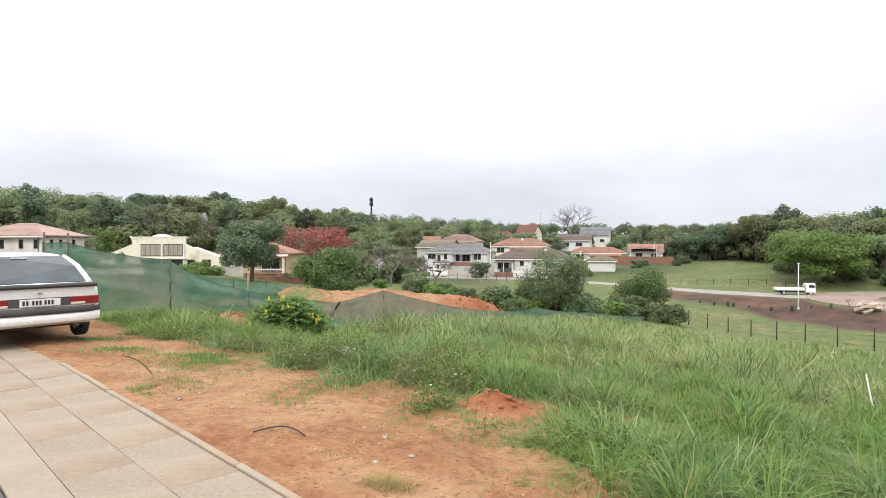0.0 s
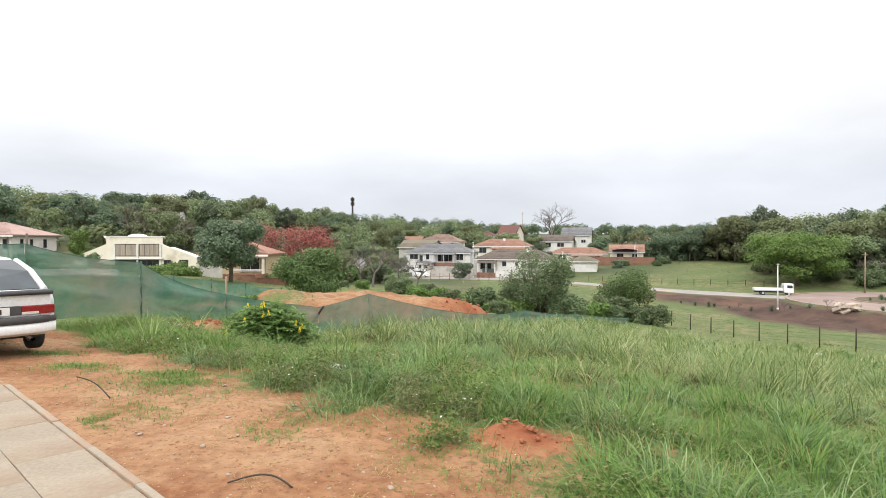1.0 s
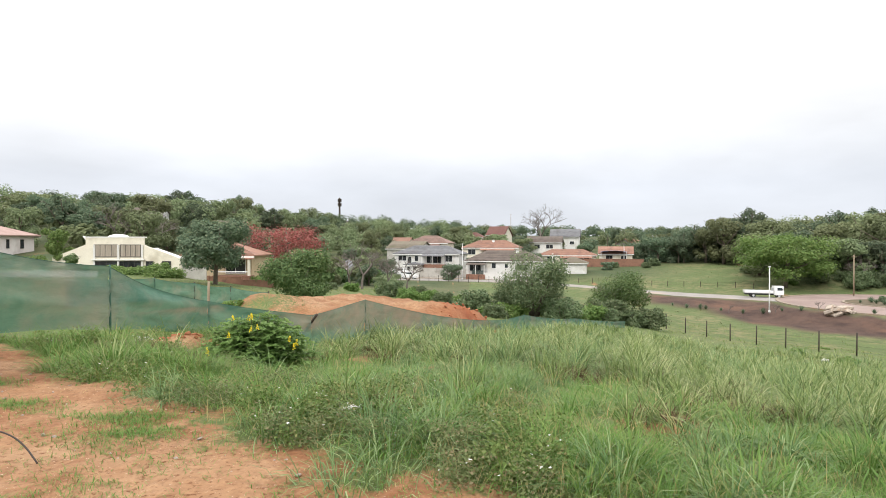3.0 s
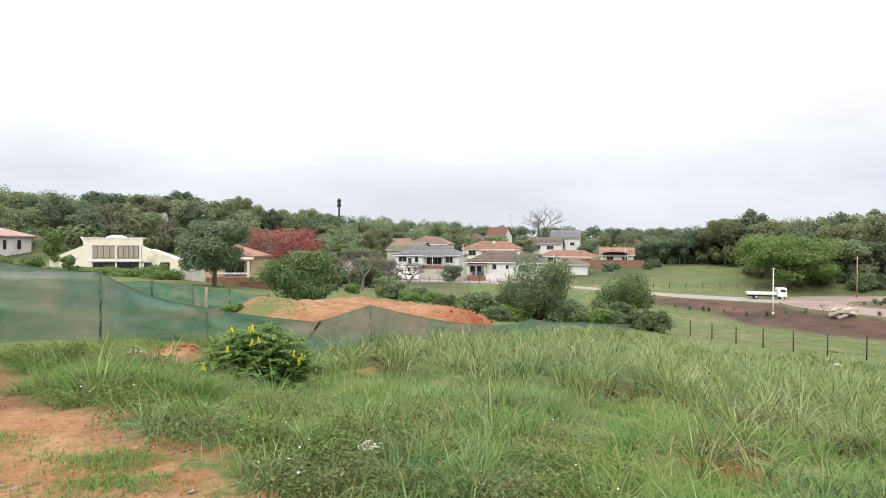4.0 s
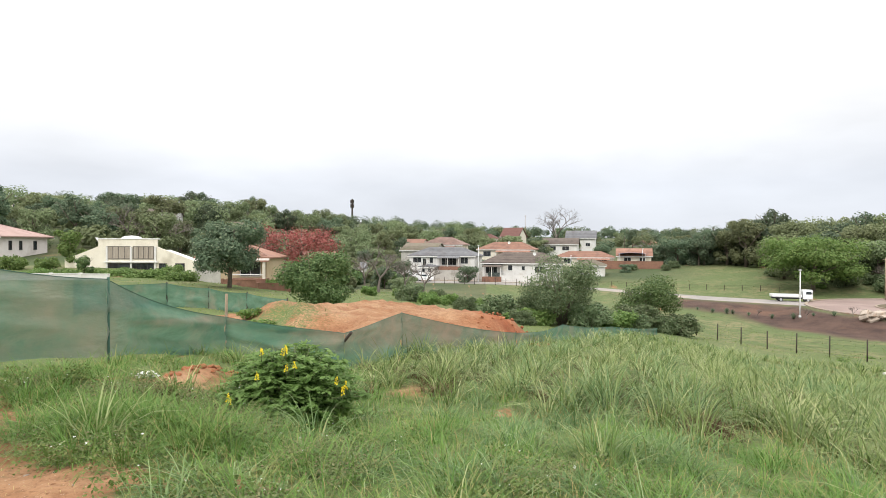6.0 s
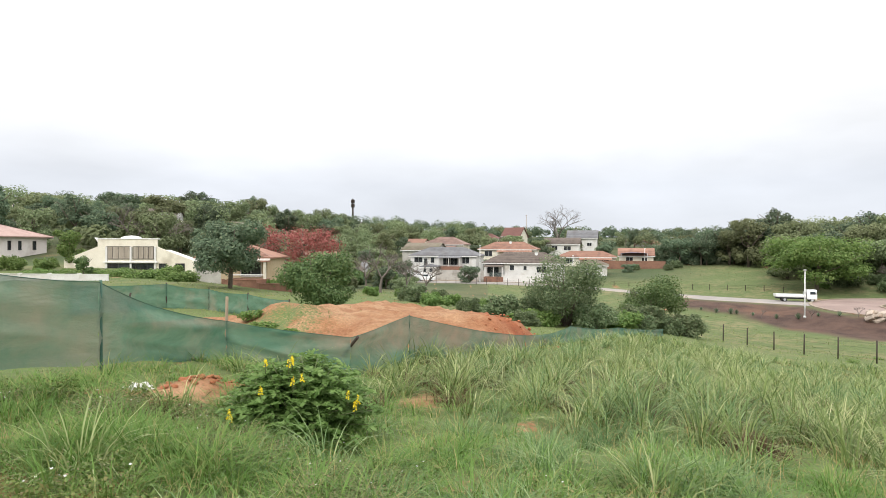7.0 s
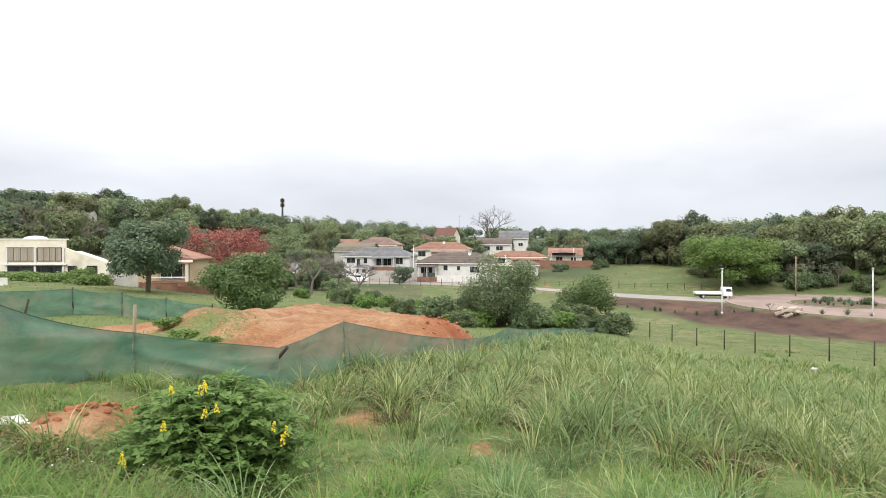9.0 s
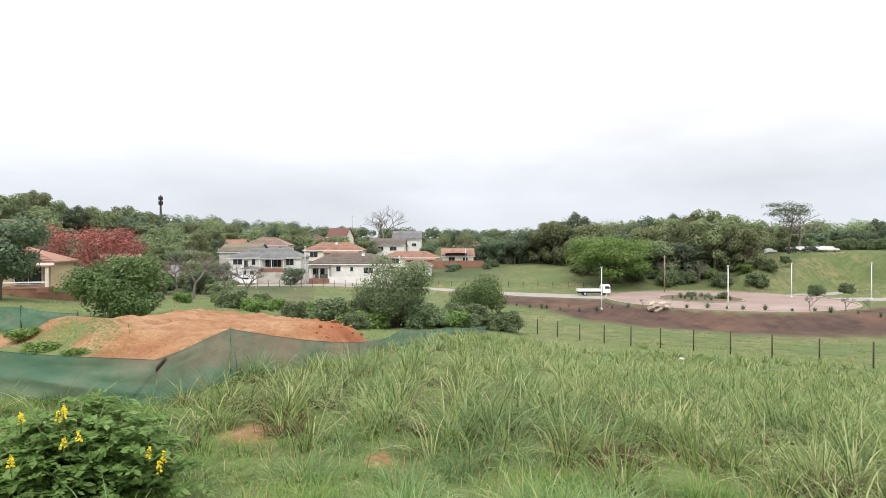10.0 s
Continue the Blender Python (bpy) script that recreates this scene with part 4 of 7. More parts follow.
outward = np.stack([dx.ravel(), dy.ravel(), np.zeros(dx.size)], -1)
keep = rng.uniform(0, 1, len(bx)) < np.repeat(np.interp(r, [6, 16, 50], [1.0, 0.75, 0.4]), per)
tint = rng.uniform(0, 1, len(tx)) + 0.35 * wobble(tx, ty, 6.0, 1.0)
kind = np.repeat(np.where(tint > 0.85, 1, np.where(tint < 0.1, 2, 0)), per)
fat = np.repeat(np.interp(r, [5, 12, 20, 50], [0.011, 0.0165, 0.022, 0.036]), per)
for flag, mat, lab in ((0, L_tall, "tall yellow-green cane grass in arching tussocks on the slope"), (1, L_blue, "tall blue-green grass in arching tussocks on the slope"), (2, L_pale, "tall sun-bleached pale grass in arching tussocks")):
    sel = keep & (kind == flag)
    blades("tall_grass", on_ground(bx[sel], by[sel], -0.02), tall[sel], fat[sel], 0.62, rng, mat, lab, 4, 1.15, 1.75, outward[sel])
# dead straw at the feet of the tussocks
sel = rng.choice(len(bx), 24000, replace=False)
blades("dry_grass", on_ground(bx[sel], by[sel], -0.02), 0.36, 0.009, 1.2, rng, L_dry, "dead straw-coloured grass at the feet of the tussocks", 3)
# dead brown grass; its dark colour also puts shade between and under tussocks
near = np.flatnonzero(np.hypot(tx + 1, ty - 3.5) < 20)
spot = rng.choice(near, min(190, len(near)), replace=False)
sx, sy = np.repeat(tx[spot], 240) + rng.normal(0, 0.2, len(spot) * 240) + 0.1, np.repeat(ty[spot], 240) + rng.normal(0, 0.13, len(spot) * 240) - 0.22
blades("dead_clump", on_ground(sx, sy, -0.01), 0.36, 0.011, 1.0, rng, L_dead, "collapsed brown clumps of dead grass, coloured dark for the shaded gaps", 3, 1.0, 1.6)
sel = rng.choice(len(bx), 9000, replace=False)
blades("brown_grass", on_ground(bx[sel], by[sel], -0.02), 0.3, 0.012, 1.3, rng, L_dead, "dead leaves coloured dark for the shade under the grass tussocks", 2)

# short grass over the rest of the field
gx, gy = fanned(rng, 165000, 1.5, 40, -48, 66, 1.05)
ex, ey = rng.uniform(0.4, 8, 42000), rng.uniform(0.5, 9, 42000)
gx, gy = np.r_[gx, ex], np.r_[gy, ey]
ok = rng.uniform(0, 1, len(gx)) < field(gx, gy) ** 1.5 * np.maximum(inside_net(gx, gy), 0.25) * (1 - 0.6 * canes(gx, gy)) * (0.35 + 0.65 * smooth(-0.5, 0.3, wobble(gx, gy, 1.3, 9.0)))
gx, gy = gx[ok], gy[ok]
r = np.hypot(gx + 1, gy - 3.5)
clump = 0.5 + 0.5 * wobble(gx, gy, 0.9, 4.0)
deep = smooth(-0.4, 0.5, wobble(gx, gy, 2.9, 8.0))
blades("short_grass", on_ground(gx, gy, -0.01), 0.10 + 0.2 * clump * deep + 0.08 * deep, np.interp(r, [3, 15, 42], [0.006, 0.01, 0.024]), 0.75, rng, L_short, "short ragged green grass over red earth", 3, 1.0, 1.3)
# soft clumps of knee-high grass between the dirt and the canes
kx, ky = fanned(rng, 2600, 3, 18, -44, 62, 1.0)
kx, ky = np.r_[kx, rng.uniform(0.9, 7, 420)], np.r_[ky, rng.uniform(1.5, 8, 420)]
ok = rng.uniform(0, 1, len(kx)) < field(kx, ky) ** 2 * inside_net(kx, ky) * (1 - 0.8 * canes(kx, ky)) * smooth(-0.25, 0.5, wobble(kx, ky, 2.1, 3.0))
kx, ky = kx[ok], ky[ok]
# a few broad clumps that stand out by the path
kx, ky = np.r_[kx, -4.7 + rng.normal(0, 0.55, 70), 1.75 + rng.normal(0, 0.35, 16), -7.3 + rng.normal(0, 0.5, 14)], np.r_[ky, 10.9 + rng.normal(0, 0.33, 70), 4.0 + rng.normal(0, 0.35, 16), 13.2 + rng.normal(0, 0.4, 14)]
per = 82
dx, dy = rng.normal(0, 1, (2, len(kx), per))
sp = rng.uniform(0.07, 0.2, len(kx))[:, None]
fx, fy = (kx[:, None] + dx * sp).ravel(), (ky[:, None] + dy * sp).ravel()
ft = np.repeat(rng.uniform(0.22, 0.5, len(kx)), per)
pick = np.repeat((rng.uniform(0, 1, len(kx)) < 0.4) & (kx > -3.8), per)
out2 = np.stack([dx.ravel(), dy.ravel(), np.zeros(dx.size)], -1)
for flag, mat in ((True, L_blue), (False, L_short)):
    sel = pick == flag
    blades("fine_grass", on_ground(fx[sel], fy[sel], -0.01), ft[sel], 0.009, 0.85, rng, mat, "knee-high green grass in soft arching clumps", 3, 1.1, 1.6, out2[sel])

# far meadow behind the net and beyond the wire fence
gx, gy = fanned(rng, 100000, 20, 95, -40, 62, 0.8)
ok = (rng.uniform(0, 1, len(gx)) < (1 - soil(gx, gy)) * (1 - inside_net(gx, gy)) * (0.4 + 0.6 * smooth(-0.4, 0.4, wobble(gx, gy, 6.0, 5.0)))) & (bank(gx, gy) < 0.2) & (off_street(gx, gy) > 4)
gx, gy = gx[ok], gy[ok]
r = np.hypot(gx + 1, gy - 3.5)
blades("meadow_grass", on_ground(gx, gy, -0.02), 0.2, 0.0009 * r, 1.5, rng, L_meadow, "rough green meadow grass on the lower ground", 2)

# stray straw and dry stalks all through the near field
gx, gy = fanned(rng, 24000, 3, 24, -42, 64, 1.1)
ok = rng.uniform(0, 1, len(gx)) < field(gx, gy) * inside_net(gx, gy) * (0.25 + 0.75 * smooth(-0.1, 0.6, wobble(gx, gy, 1.7, 11.0)))
gx, gy = gx[ok], gy[ok]
blades("dry_stalks", on_ground(gx, gy, -0.01), 0.3, np.interp(np.hypot(gx + 1, gy - 3.5), [3, 24], [0.004, 0.012]), 0.8, rng, L_dry, "thin dry stalks scattered through the grass", 2)
# coarse tussocks on the slope across the valley
gx, gy = fanned(rng, 60000, 96, 205, -12, 60, 0.9)
ok = (scrub_cover(gx, gy) < 0.6) & (bank(gx, gy) < 0.2) & (off_street(gx, gy) > 1.5) & (wobble(gx, gy, 9.0, 2.0) > -0.45)
gx, gy = gx[ok], gy[ok]
r = np.hypot(gx + 1, gy - 3.5)
blades("slope_grass", on_ground(gx, gy, -0.03), 0.2, 0.0014 * r, 1.7, rng, L_slope, "coarse half-dry grass on the slope across the valley", 2)

# tufts creeping over the bare earth, greener toward the field
cx = np.array([-3.3, -3.0, -2.2, -4.6, -1.6, -0.9, 0.9, 0.35, -0.3, -3.4, -3.1, -3.6, 1.35, 0.7, -7.4, -3.5])
cy = np.array([6.1, 6.5, 7.2, 8.3, 6.0, 6.4, 3.9, 4.9, 5.6, 8.0, 7.1, 8.0, 3.4, 3.2, 10.2, 7.4])
k = rng.integers(0, len(cx), 9000)
px, py = cx[k] + rng.normal(0, 0.34, 9000) * (0.5 + (k % 4) / 3), cy[k] + rng.normal(0, 0.24, 9000) * (0.6 + (k % 3) / 2.5)
ok = (px * NX + py * NY > 2.0) & (wobble(px, py, 0.7, 3.0) > -0.3)
px, py = px[ok], py[ok]
blades("creeping_grass", on_ground(px, py), 0.075, 0.005, 1.3, rng, L_short, "thin creeping grass spreading over bare red earth", 2)
px, py = fanned(rng, 16000, 0.5, 10, -60, 30, 1.0)
ok = (soil(px, py) > 0.5) & (px * NX + py * NY > 2.3) & (wobble(px, py, 1.1, 5.0) + 0.5 * wobble(px, py, 3.1, 1.0) > 0.25)
blades("dry_wisps", on_ground(px[ok], py[ok]), 0.05, 0.004, 1.6, rng, L_dry, "pale dry grass wisps lying on bare earth", 2)
k = rng.integers(0, 4, 3400)
px, py = np.array([-4.9, -3.5, -3.2, -5.9])[k] + rng.normal(0, 0.22, 3400), np.array([8.6, 8.1, 7.6, 9.6])[k] + rng.normal(0, 0.13, 3400)
blades("mat_grass", on_ground(px, py), 0.08, 0.006, 1.3, rng, L_short, "matted green grass creeping over the trodden earth", 2)
k = rng.normal(0, 1, (2, 700))
blades("straw_tuft", on_ground(-0.42 + 0.09 * k[0], 3.8 + 0.045 * k[1]), 0.085, 0.004, 1.0, rng, L_dry, "small tuft of yellow dry grass on bare earth", 3)

# broad-leaved weeds along the edge of the dirt
wx, wy = fanned(rng, 6200, 1.5, 12, -42, 62, 0.9)
n_w = wx * NX + wy * NY
ok = rng.uniform(0, 1, len(wx)) < field(wx, wy) * inside_net(wx, wy) * (smooth(3.2, 3.9, n_w) * (1 - smooth(5.2, 7.6, n_w))) * smooth(-0.35, 0.3, wobble(wx, wy, 2.6, 2.5)) * (0.08 + 0.92 * smooth(1.0, -0.6, wx)) * (1 - np.exp(-(((wx + 4.8) / 0.9) ** 2 + ((wy - 10.9) / 0.7) ** 2)))
wx, wy = wx[ok], wy[ok]
per = 120
h = rng.uniform(0.06, 0.28, len(wx))
a, q = rng.uniform(0, 2 * math.pi, (len(wx), per)), rng.uniform(0, 1, (len(wx), per))
rad = 0.17 * np.sqrt(rng.uniform(0, 1, (len(wx), per))) * (1.15 - 0.5 * q)
pos = np.stack([(wx[:, None] + rad * np.cos(a)).ravel(), (wy[:, None] + rad * np.sin(a)).ravel(), (ground(wx, wy)[:, None] + 0.02 + h[:, None] * q).ravel()], -1)
kind = np.repeat(wobble(wx, wy, 3.3, 6.0) > 0.05, per)
for flag, mat, lab in ((True, L_weed, "low broad-leaved green weeds at the edge of the dirt"), (False, L_brush, "dull olive-brown weeds at the edge of the dirt")):
    me = leaf_mesh("weeds", pos[kind == flag], 0.02 if flag else 0.0155, rng, mat, np.array([0, 0, 1.0]), 1.7, 0.4)
    tagged(new("weeds", me), lab, kind="stuff")
# white specks of weed flowers
sel = rng.choice(len(pos), 240, replace=False)
me = leaf_mesh("weed_flowers", pos[sel] + [0, 0, 0.05], 0.022, rng, M_litter, np.array([0, 0, 1.0]), 1.0, 0.6)
tagged(new("weed_flowers", me), "tiny white flowers scattered through the weeds", kind="stuff")


# ---- bushes and trees ----
def limbs(bm, rng, h, spread, r, count, start=0.3, tip=0.85):
    """A tapered, slightly crooked trunk with forking limbs, as tubes in one mesh."""
    lean = rng.uniform(-0.06, 0.06, 2) * h
    trunk = [(0, 0, -0.3), (0.2 * lean[0], 0.2 * lean[1], 0.25 * h), (0.6 * lean[0], 0.6 * lean[1], 0.5 * h), (lean[0], lean[1], tip * h)]
    tube(bm, trunk, [r * 1.25, r, r * 0.7, r * 0.25], 8)
    ends = []
    for k in range(count):
        t = rng.uniform(start, 0.75)
        a = 2 * math.pi * k / count + rng.uniform(-0.5, 0.5)
        base = Vector((lean[0] * t, lean[1] * t, t * h * 0.9))
        q = spread * rng.uniform(0.55, 0.95)
        end = Vector((q * math.cos(a), q * math.sin(a), h * rng.uniform(0.6, 0.9)))
        mid = base.lerp(end, 0.5) + Vector((rng.uniform(-0.1, 0.1) * spread, rng.uniform(-0.1, 0.1) * spread, -0.04 * h))
        tube(bm, [base, mid, end], [r * 0.5, r * 0.32, r * 0.1], 6)
        ends.append(end)
    return ends


def tree_model(name, seed, h, spread, leaves, size, leaf_mat, label, category="tree", crown_low=0.14, lumps=9, flat=0.75, trunk=0.0, bark=None, hollow=0.5, long=1.5, group=""):
    """A tree: a trunk with limbs, and a crown of leaf clumps in uneven lumps with gaps."""
    g = np.random.default_rng(seed)
    top = thing(name, pose(0, 0, 0), label, category, group)
    bm = bmesh.new()
    limbs(bm, g, h, spread, trunk or 0.028 * h, 6)
    part("trunk", bm, bark or M_bark, top)
    blobs = [(0, 0, h * (0.62 + 0.1 * flat), spread * 0.55, spread * 0.55, h * 0.24)]
    for k in range(lumps):
        a = 2 * math.pi * k / lumps + g.uniform(-0.4, 0.4)
        q = spread * g.uniform(0.35, 0.75)
        z = h * g.uniform(crown_low + 0.1, 0.86)
        s = spread * g.uniform(0.22, 0.4)
        blobs.append((q * math.cos(a), q * math.sin(a), z, s, s, s * flat))
    pos, d = blob_points(g, leaves, blobs, hollow)
    keep = pos[:, 2] > h * crown_low * 0.7
    pos, d = pos[keep], d[keep]
    co, f = leaf_quads(pos, size, g, 0.75 * d + [0, 0, 0.45], long, 0.62)
    mesh_part("crown", quick_mesh("crown", co, f), leaf_mat, top)
    return top


def planted(model, x, y, scale=1.0, turn=0.0, sink=0.15, tall=1.0, label=""):
    m = pose(x, y, gz(x, y) - sink, 0, 0, turn) @ Matrix.Diagonal((scale / model.scale.x, scale / model.scale.y, scale * tall / model.scale.z, 1))
    ob = copy_thing(model, m)
    if label:
        tagged(ob, label)
    return ob


def moved(model, x, y, scale=1.0, turn=0.0, sink=0.15, tall=1.0):
    model.matrix_basis = pose(x, y, gz(x, y) - sink, 0, 0, turn) @ Matrix.Diagonal((scale, scale, scale * tall, 1))
    return model


def bush_model(name, seed, w, h, leaves, size, leaf_mat, label, lumps=12, hollow=0.6, category="bush", long=1.8, low=0.0):
    """A shrub that is leafy to the ground: stems and a lumpy mass of leaves."""
    g = np.random.default_rng(seed)
    top = thing(name, pose(0, 0, 0), label, category)
    bm = bmesh.new()
    for k in range(7):
        a = 2 * math.pi * k / 7 + g.uniform(-0.3, 0.3)
        e = Vector((0.3 * w * math.cos(a), 0.3 * w * math.sin(a), h * g.uniform(0.6, 0.92)))
        tube(bm, [(0.05 * math.cos(a), 0.05 * math.sin(a), -0.2), e * 0.5 + Vector((0, 0, 0.08 * h)), e], [0.018 * h + 0.01, 0.012 * h + 0.006, 0.006], 6)
    part("stem", bm, M_bark, top)
    blobs = [(0, 0, h * 0.5, w * 0.33, w * 0.33, h * 0.42)]
    for k in range(lumps):
        a = 2 * math.pi * k / lumps * 1.618 * 2 + g.uniform(-0.3, 0.3)
        z = h * g.uniform(0.22 + low, 0.82)
        q = w * 0.36 * math.sqrt(max(0.05, 1 - (z / h - 0.35) ** 2 * 1.9)) * g.uniform(0.75, 1.0)
        s = w * g.uniform(0.12, 0.2)
        blobs.append((q * math.cos(a), q * math.sin(a), z, s, s, s * 0.85))
    pos, d = blob_points(g, leaves, blobs, hollow)
    pos = pos + g.normal(0, 0.035 * w, pos.shape) * (g.uniform(0, 1, (len(pos), 1)) ** 2) * [1, 1, 0.8]
    ok = (pos[:, 2] > low * h) & (pos[:, 2] > -0.05)
    co, f = leaf_quads(pos[ok], size, g, 0.7 * d[ok] + [0, 0, 0.5], long, 0.5)
    mesh_part("foliage", quick_mesh("foliage", co, f), leaf_mat, top)
    return top


def senna_bush():
    """The yellow-flowered bush by the path: pinnate leaves drooping in whorls, upright flower spikes."""
    g = np.random.default_rng(21)
    x0, y0 = -3.7, 13.1
    z0 = gz(x0, y0) - 0.12
    top = thing("flowering_bush", pose(x0, y0, z0), "dense green leafy bush with upright yellow flower spikes", "bush")
    w, h = 2.45, 1.08
    bm = bmesh.new()
    tips = []
    for k in range(110):
        a, q = 2 * math.pi * k * 0.618, math.sqrt((k + 0.5) / 110)
        e = Vector((0.86 * w / 2 * q * math.cos(a), 0.86 * w / 2 * q * math.sin(a), h * (0.98 - 0.74 * q**2.6) + g.uniform(-0.06, 0.05)))
        tube(bm, [(0.12 * q * math.cos(a), 0.12 * q * math.sin(a), -0.1), e * 0.55 + Vector((0, 0, 0.1)), e], [0.014, 0.009, 0.004], 5)
        tips.append(e)
    part("stem", bm, M_stem, top)
    pos, nrm, size = [], [], []
    for e in tips:
        for j in range(15):
            a = g.uniform(0, 2 * math.pi)
            fall = g.uniform(0.05, 0.5)
            ln = g.uniform(0.14, 0.3)
            start = e * g.uniform(0.4, 1.0)
            for i in range(6):
                t = (i + 1) / 6
                c = start + Vector((math.cos(a) * ln * t, math.sin(a) * ln * t, 0.05 * t - fall * ln * t * t))
                for s in (-1, 1):
                    pos.append(c + Vector((-math.sin(a), math.cos(a), 0.1)) * s * 0.028)
                    nrm.append((math.cos(a) * 0.3 * fall, math.sin(a) * 0.3 * fall, 1))
                    size.append(0.046)
    co, f = leaf_quads(np.array(pos, float), np.array(size), g, np.array(nrm), 1.9, 0.6)
    mesh_part("foliage", quick_mesh("foliage", co, f), L_senna, top)
    spikes = [(a + g.uniform(-0.13, 0.13), q + g.uniform(-0.06, 0.06)) for a, q, n in ((-2.26, 0.44, 1), (-1.46, 0.34, 3), (-1.4, 0.56, 2), (-1.75, 0.67, 1), (-2.05, 0.83, 2), (-0.62, 0.8, 3)) for _ in range(n)]
    for a, q in spikes:
        e = Vector((w / 2 * q * math.cos(a), w / 2 * q * math.sin(a), 0.07 + h * (0.98 - 0.74 * q**2.6)))
        n = 30
        t = g.uniform(0, 1, n)
        b = g.uniform(0, 2 * math.pi, n)
        rr = 0.024 * (1 - 0.75 * t)
        p = np.stack([e.x + rr * np.cos(b), e.y + rr * np.sin(b), e.z - 0.02 + 0.1 * t], -1)
        co, f = leaf_quads(p, 0.021, g, None, 1.1)
        stalk = bmesh.new()
        tube(stalk, [(e.x, e.y, e.z - 0.1), (e.x, e.y, e.z + 0.07)], [0.006, 0.003], 5)
        part("flower_stalk", stalk, M_stem, top)
        mesh_part("flower_spike", quick_mesh("flower_spike", co, f), L_flower, top, "bright yellow flower spike")
    return top


M_stem = surface("green_stem", (0.1, 0.13, 0.05), (0.16, 0.18, 0.08), 6, 60, 0.7, bump=0)
senna_bush()

# shrubs in the middle distance
moved(bush_model("round_bush", 31, 5.9, 4.8, 16000, 0.115, L_bushy, "big rounded dark green bush on rough grass"), -10.5, 49.5, sink=0.4)
moved(bush_model("large_shrub", 32, 8.2, 7.6, 15500, 0.12, L_grey, "tall open grey-green shrub behind the shade net", lumps=22, hollow=0.35), 10.7, 60.5, sink=0.5)
moved(bush_model("large_shrub", 33, 7.6, 6.6, 14000, 0.12, L_bushy, "tall bushy green shrub behind the shade net", lumps=20, hollow=0.4), 21.6, 68.0, sink=0.5)
small = bush_model("low_shrub", 34, 4.0, 2.6, 3300, 0.14, L_grey, "low tangled green shrub in the valley")
spots = [(-3.9, 66, 1.25), (-1.0, 70, 1.0), (3.0, 66, 1.0), (15.5, 63.5, 1.0), (6.4, 58, 0.9), (18, 61.5, 0.9), (4.6, 60, 1.2), (8, 58.4, 1.1), (13, 58.8, 1.15), (16.3, 60.6, 1.2), (19.4, 64.5, 1.3), (24.6, 66.0, 1.2), (12.6, 62, 1.4), (9, 63.4, 1.4), (22.0, 64.5, 1.0), (6.0, 55, 0.7),  (-5.5, 78, 1.1), (-13, 84, 0.8), (26, 70, 0.55), (-0.8, 88, 1.1)]
herb = bush_model("leafy_shrub", 38, 3.6, 2.0, 2600, 0.15, L_bright, "loose bright green leafy shrub in rough grass", lumps=9, hollow=0.2)
moved(herb, -2.0, 63.0, 0.8, sink=0.3)
moved(small, 1.6, 62.0, 0.7, sink=0.3)
for k, (x, y, s) in enumerate(spots):
    planted(herb if k in (1, 2, 4, 7, 9, 12, 16) else small, x, y, s * (1.0 if y < 69 and x > 4 else 0.75), 67 * k, 0.3, 0.85)
weedy = bush_model("weed_clump", 35, 1.6, 0.85, 2600, 0.055, L_short, "clump of leafy green weeds", lumps=8)
moved(weedy, -8.6, 27.3, 0.9, sink=0.2, tall=0.55)
for k, (x, y, s) in enumerate([(-9.6, 26.2, 0.8), (-7.6, 25.4, 0.7), (-9.0, 30.0, 0.9), (-10.8, 28.5, 0.8), (-7.6, 29.0, 0.7), (-10.0, 32.0, 0.9), (27.1, 39.4, 1.1), (32, 52, 0.7), (41, 61, 0.7), (36, 45, 0.5)]):
    planted(weedy, x, y, s, 51 * k, 0.12, 0.6)
hedge_leaf = bush_model("hedge", 36, 5.0, 2.2, 4200, 0.15, L_bright, "overgrown bright green hedge in front of the houses", lumps=16)
moved(hedge_leaf, -30.5, 71.5, 1.0, sink=0.7, tall=0.75)
for k, (x, y, s) in enumerate([(-34.5, 72.0, 1.0), (-38.5, 72.5, 1.0), (-42.5, 73.0, 0.95), (-46.5, 73.0, 0.9)]):
    planted(hedge_leaf, x, y, s, 40 * k + 20, 0.75, 0.7)

# single trees that can be told apart
moved(tree_model("dark_round_tree", 41, 7.8, 4.3, 10500, 0.2, L_dark, "dense dark green round-crowned tree in front of a house", crown_low=0.24, lumps=16, hollow=0.45), -22.9, 66.6, sink=0.5)
moved(tree_model("red_leaved_tree", 42, 10.6, 7.0, 6800, 0.19, L_red, "spreading tree with dark red autumn-coloured leaves", crown_low=0.3, lumps=24, flat=0.5, hollow=0.1), -20.6, 89.0, sink=0.4)
moved(tree_model("bright_green_tree", 43, 13.4, 11.4, 15000, 0.34, L_bright, "broad bright green tree beside the road", crown_low=0.2, lumps=34, flat=0.44, hollow=0.25), 81.5, 130.5, sink=0.5, tall=1.0)
moved(tree_model("garden_tree", 44, 5.0, 2.2, 3400, 0.19, L_bright, "slim green garden tree beside a pale house", crown_low=0.15, lumps=10), -51.2, 86.0, sink=0.3, tall=1.15)
moved(tree_model("small_tree", 45, 2.8, 1.2, 1700, 0.14, L_bushy, "small green garden tree beside a low wall", crown_low=0.2, lumps=7), -40.2, 70.5, sink=0.2)


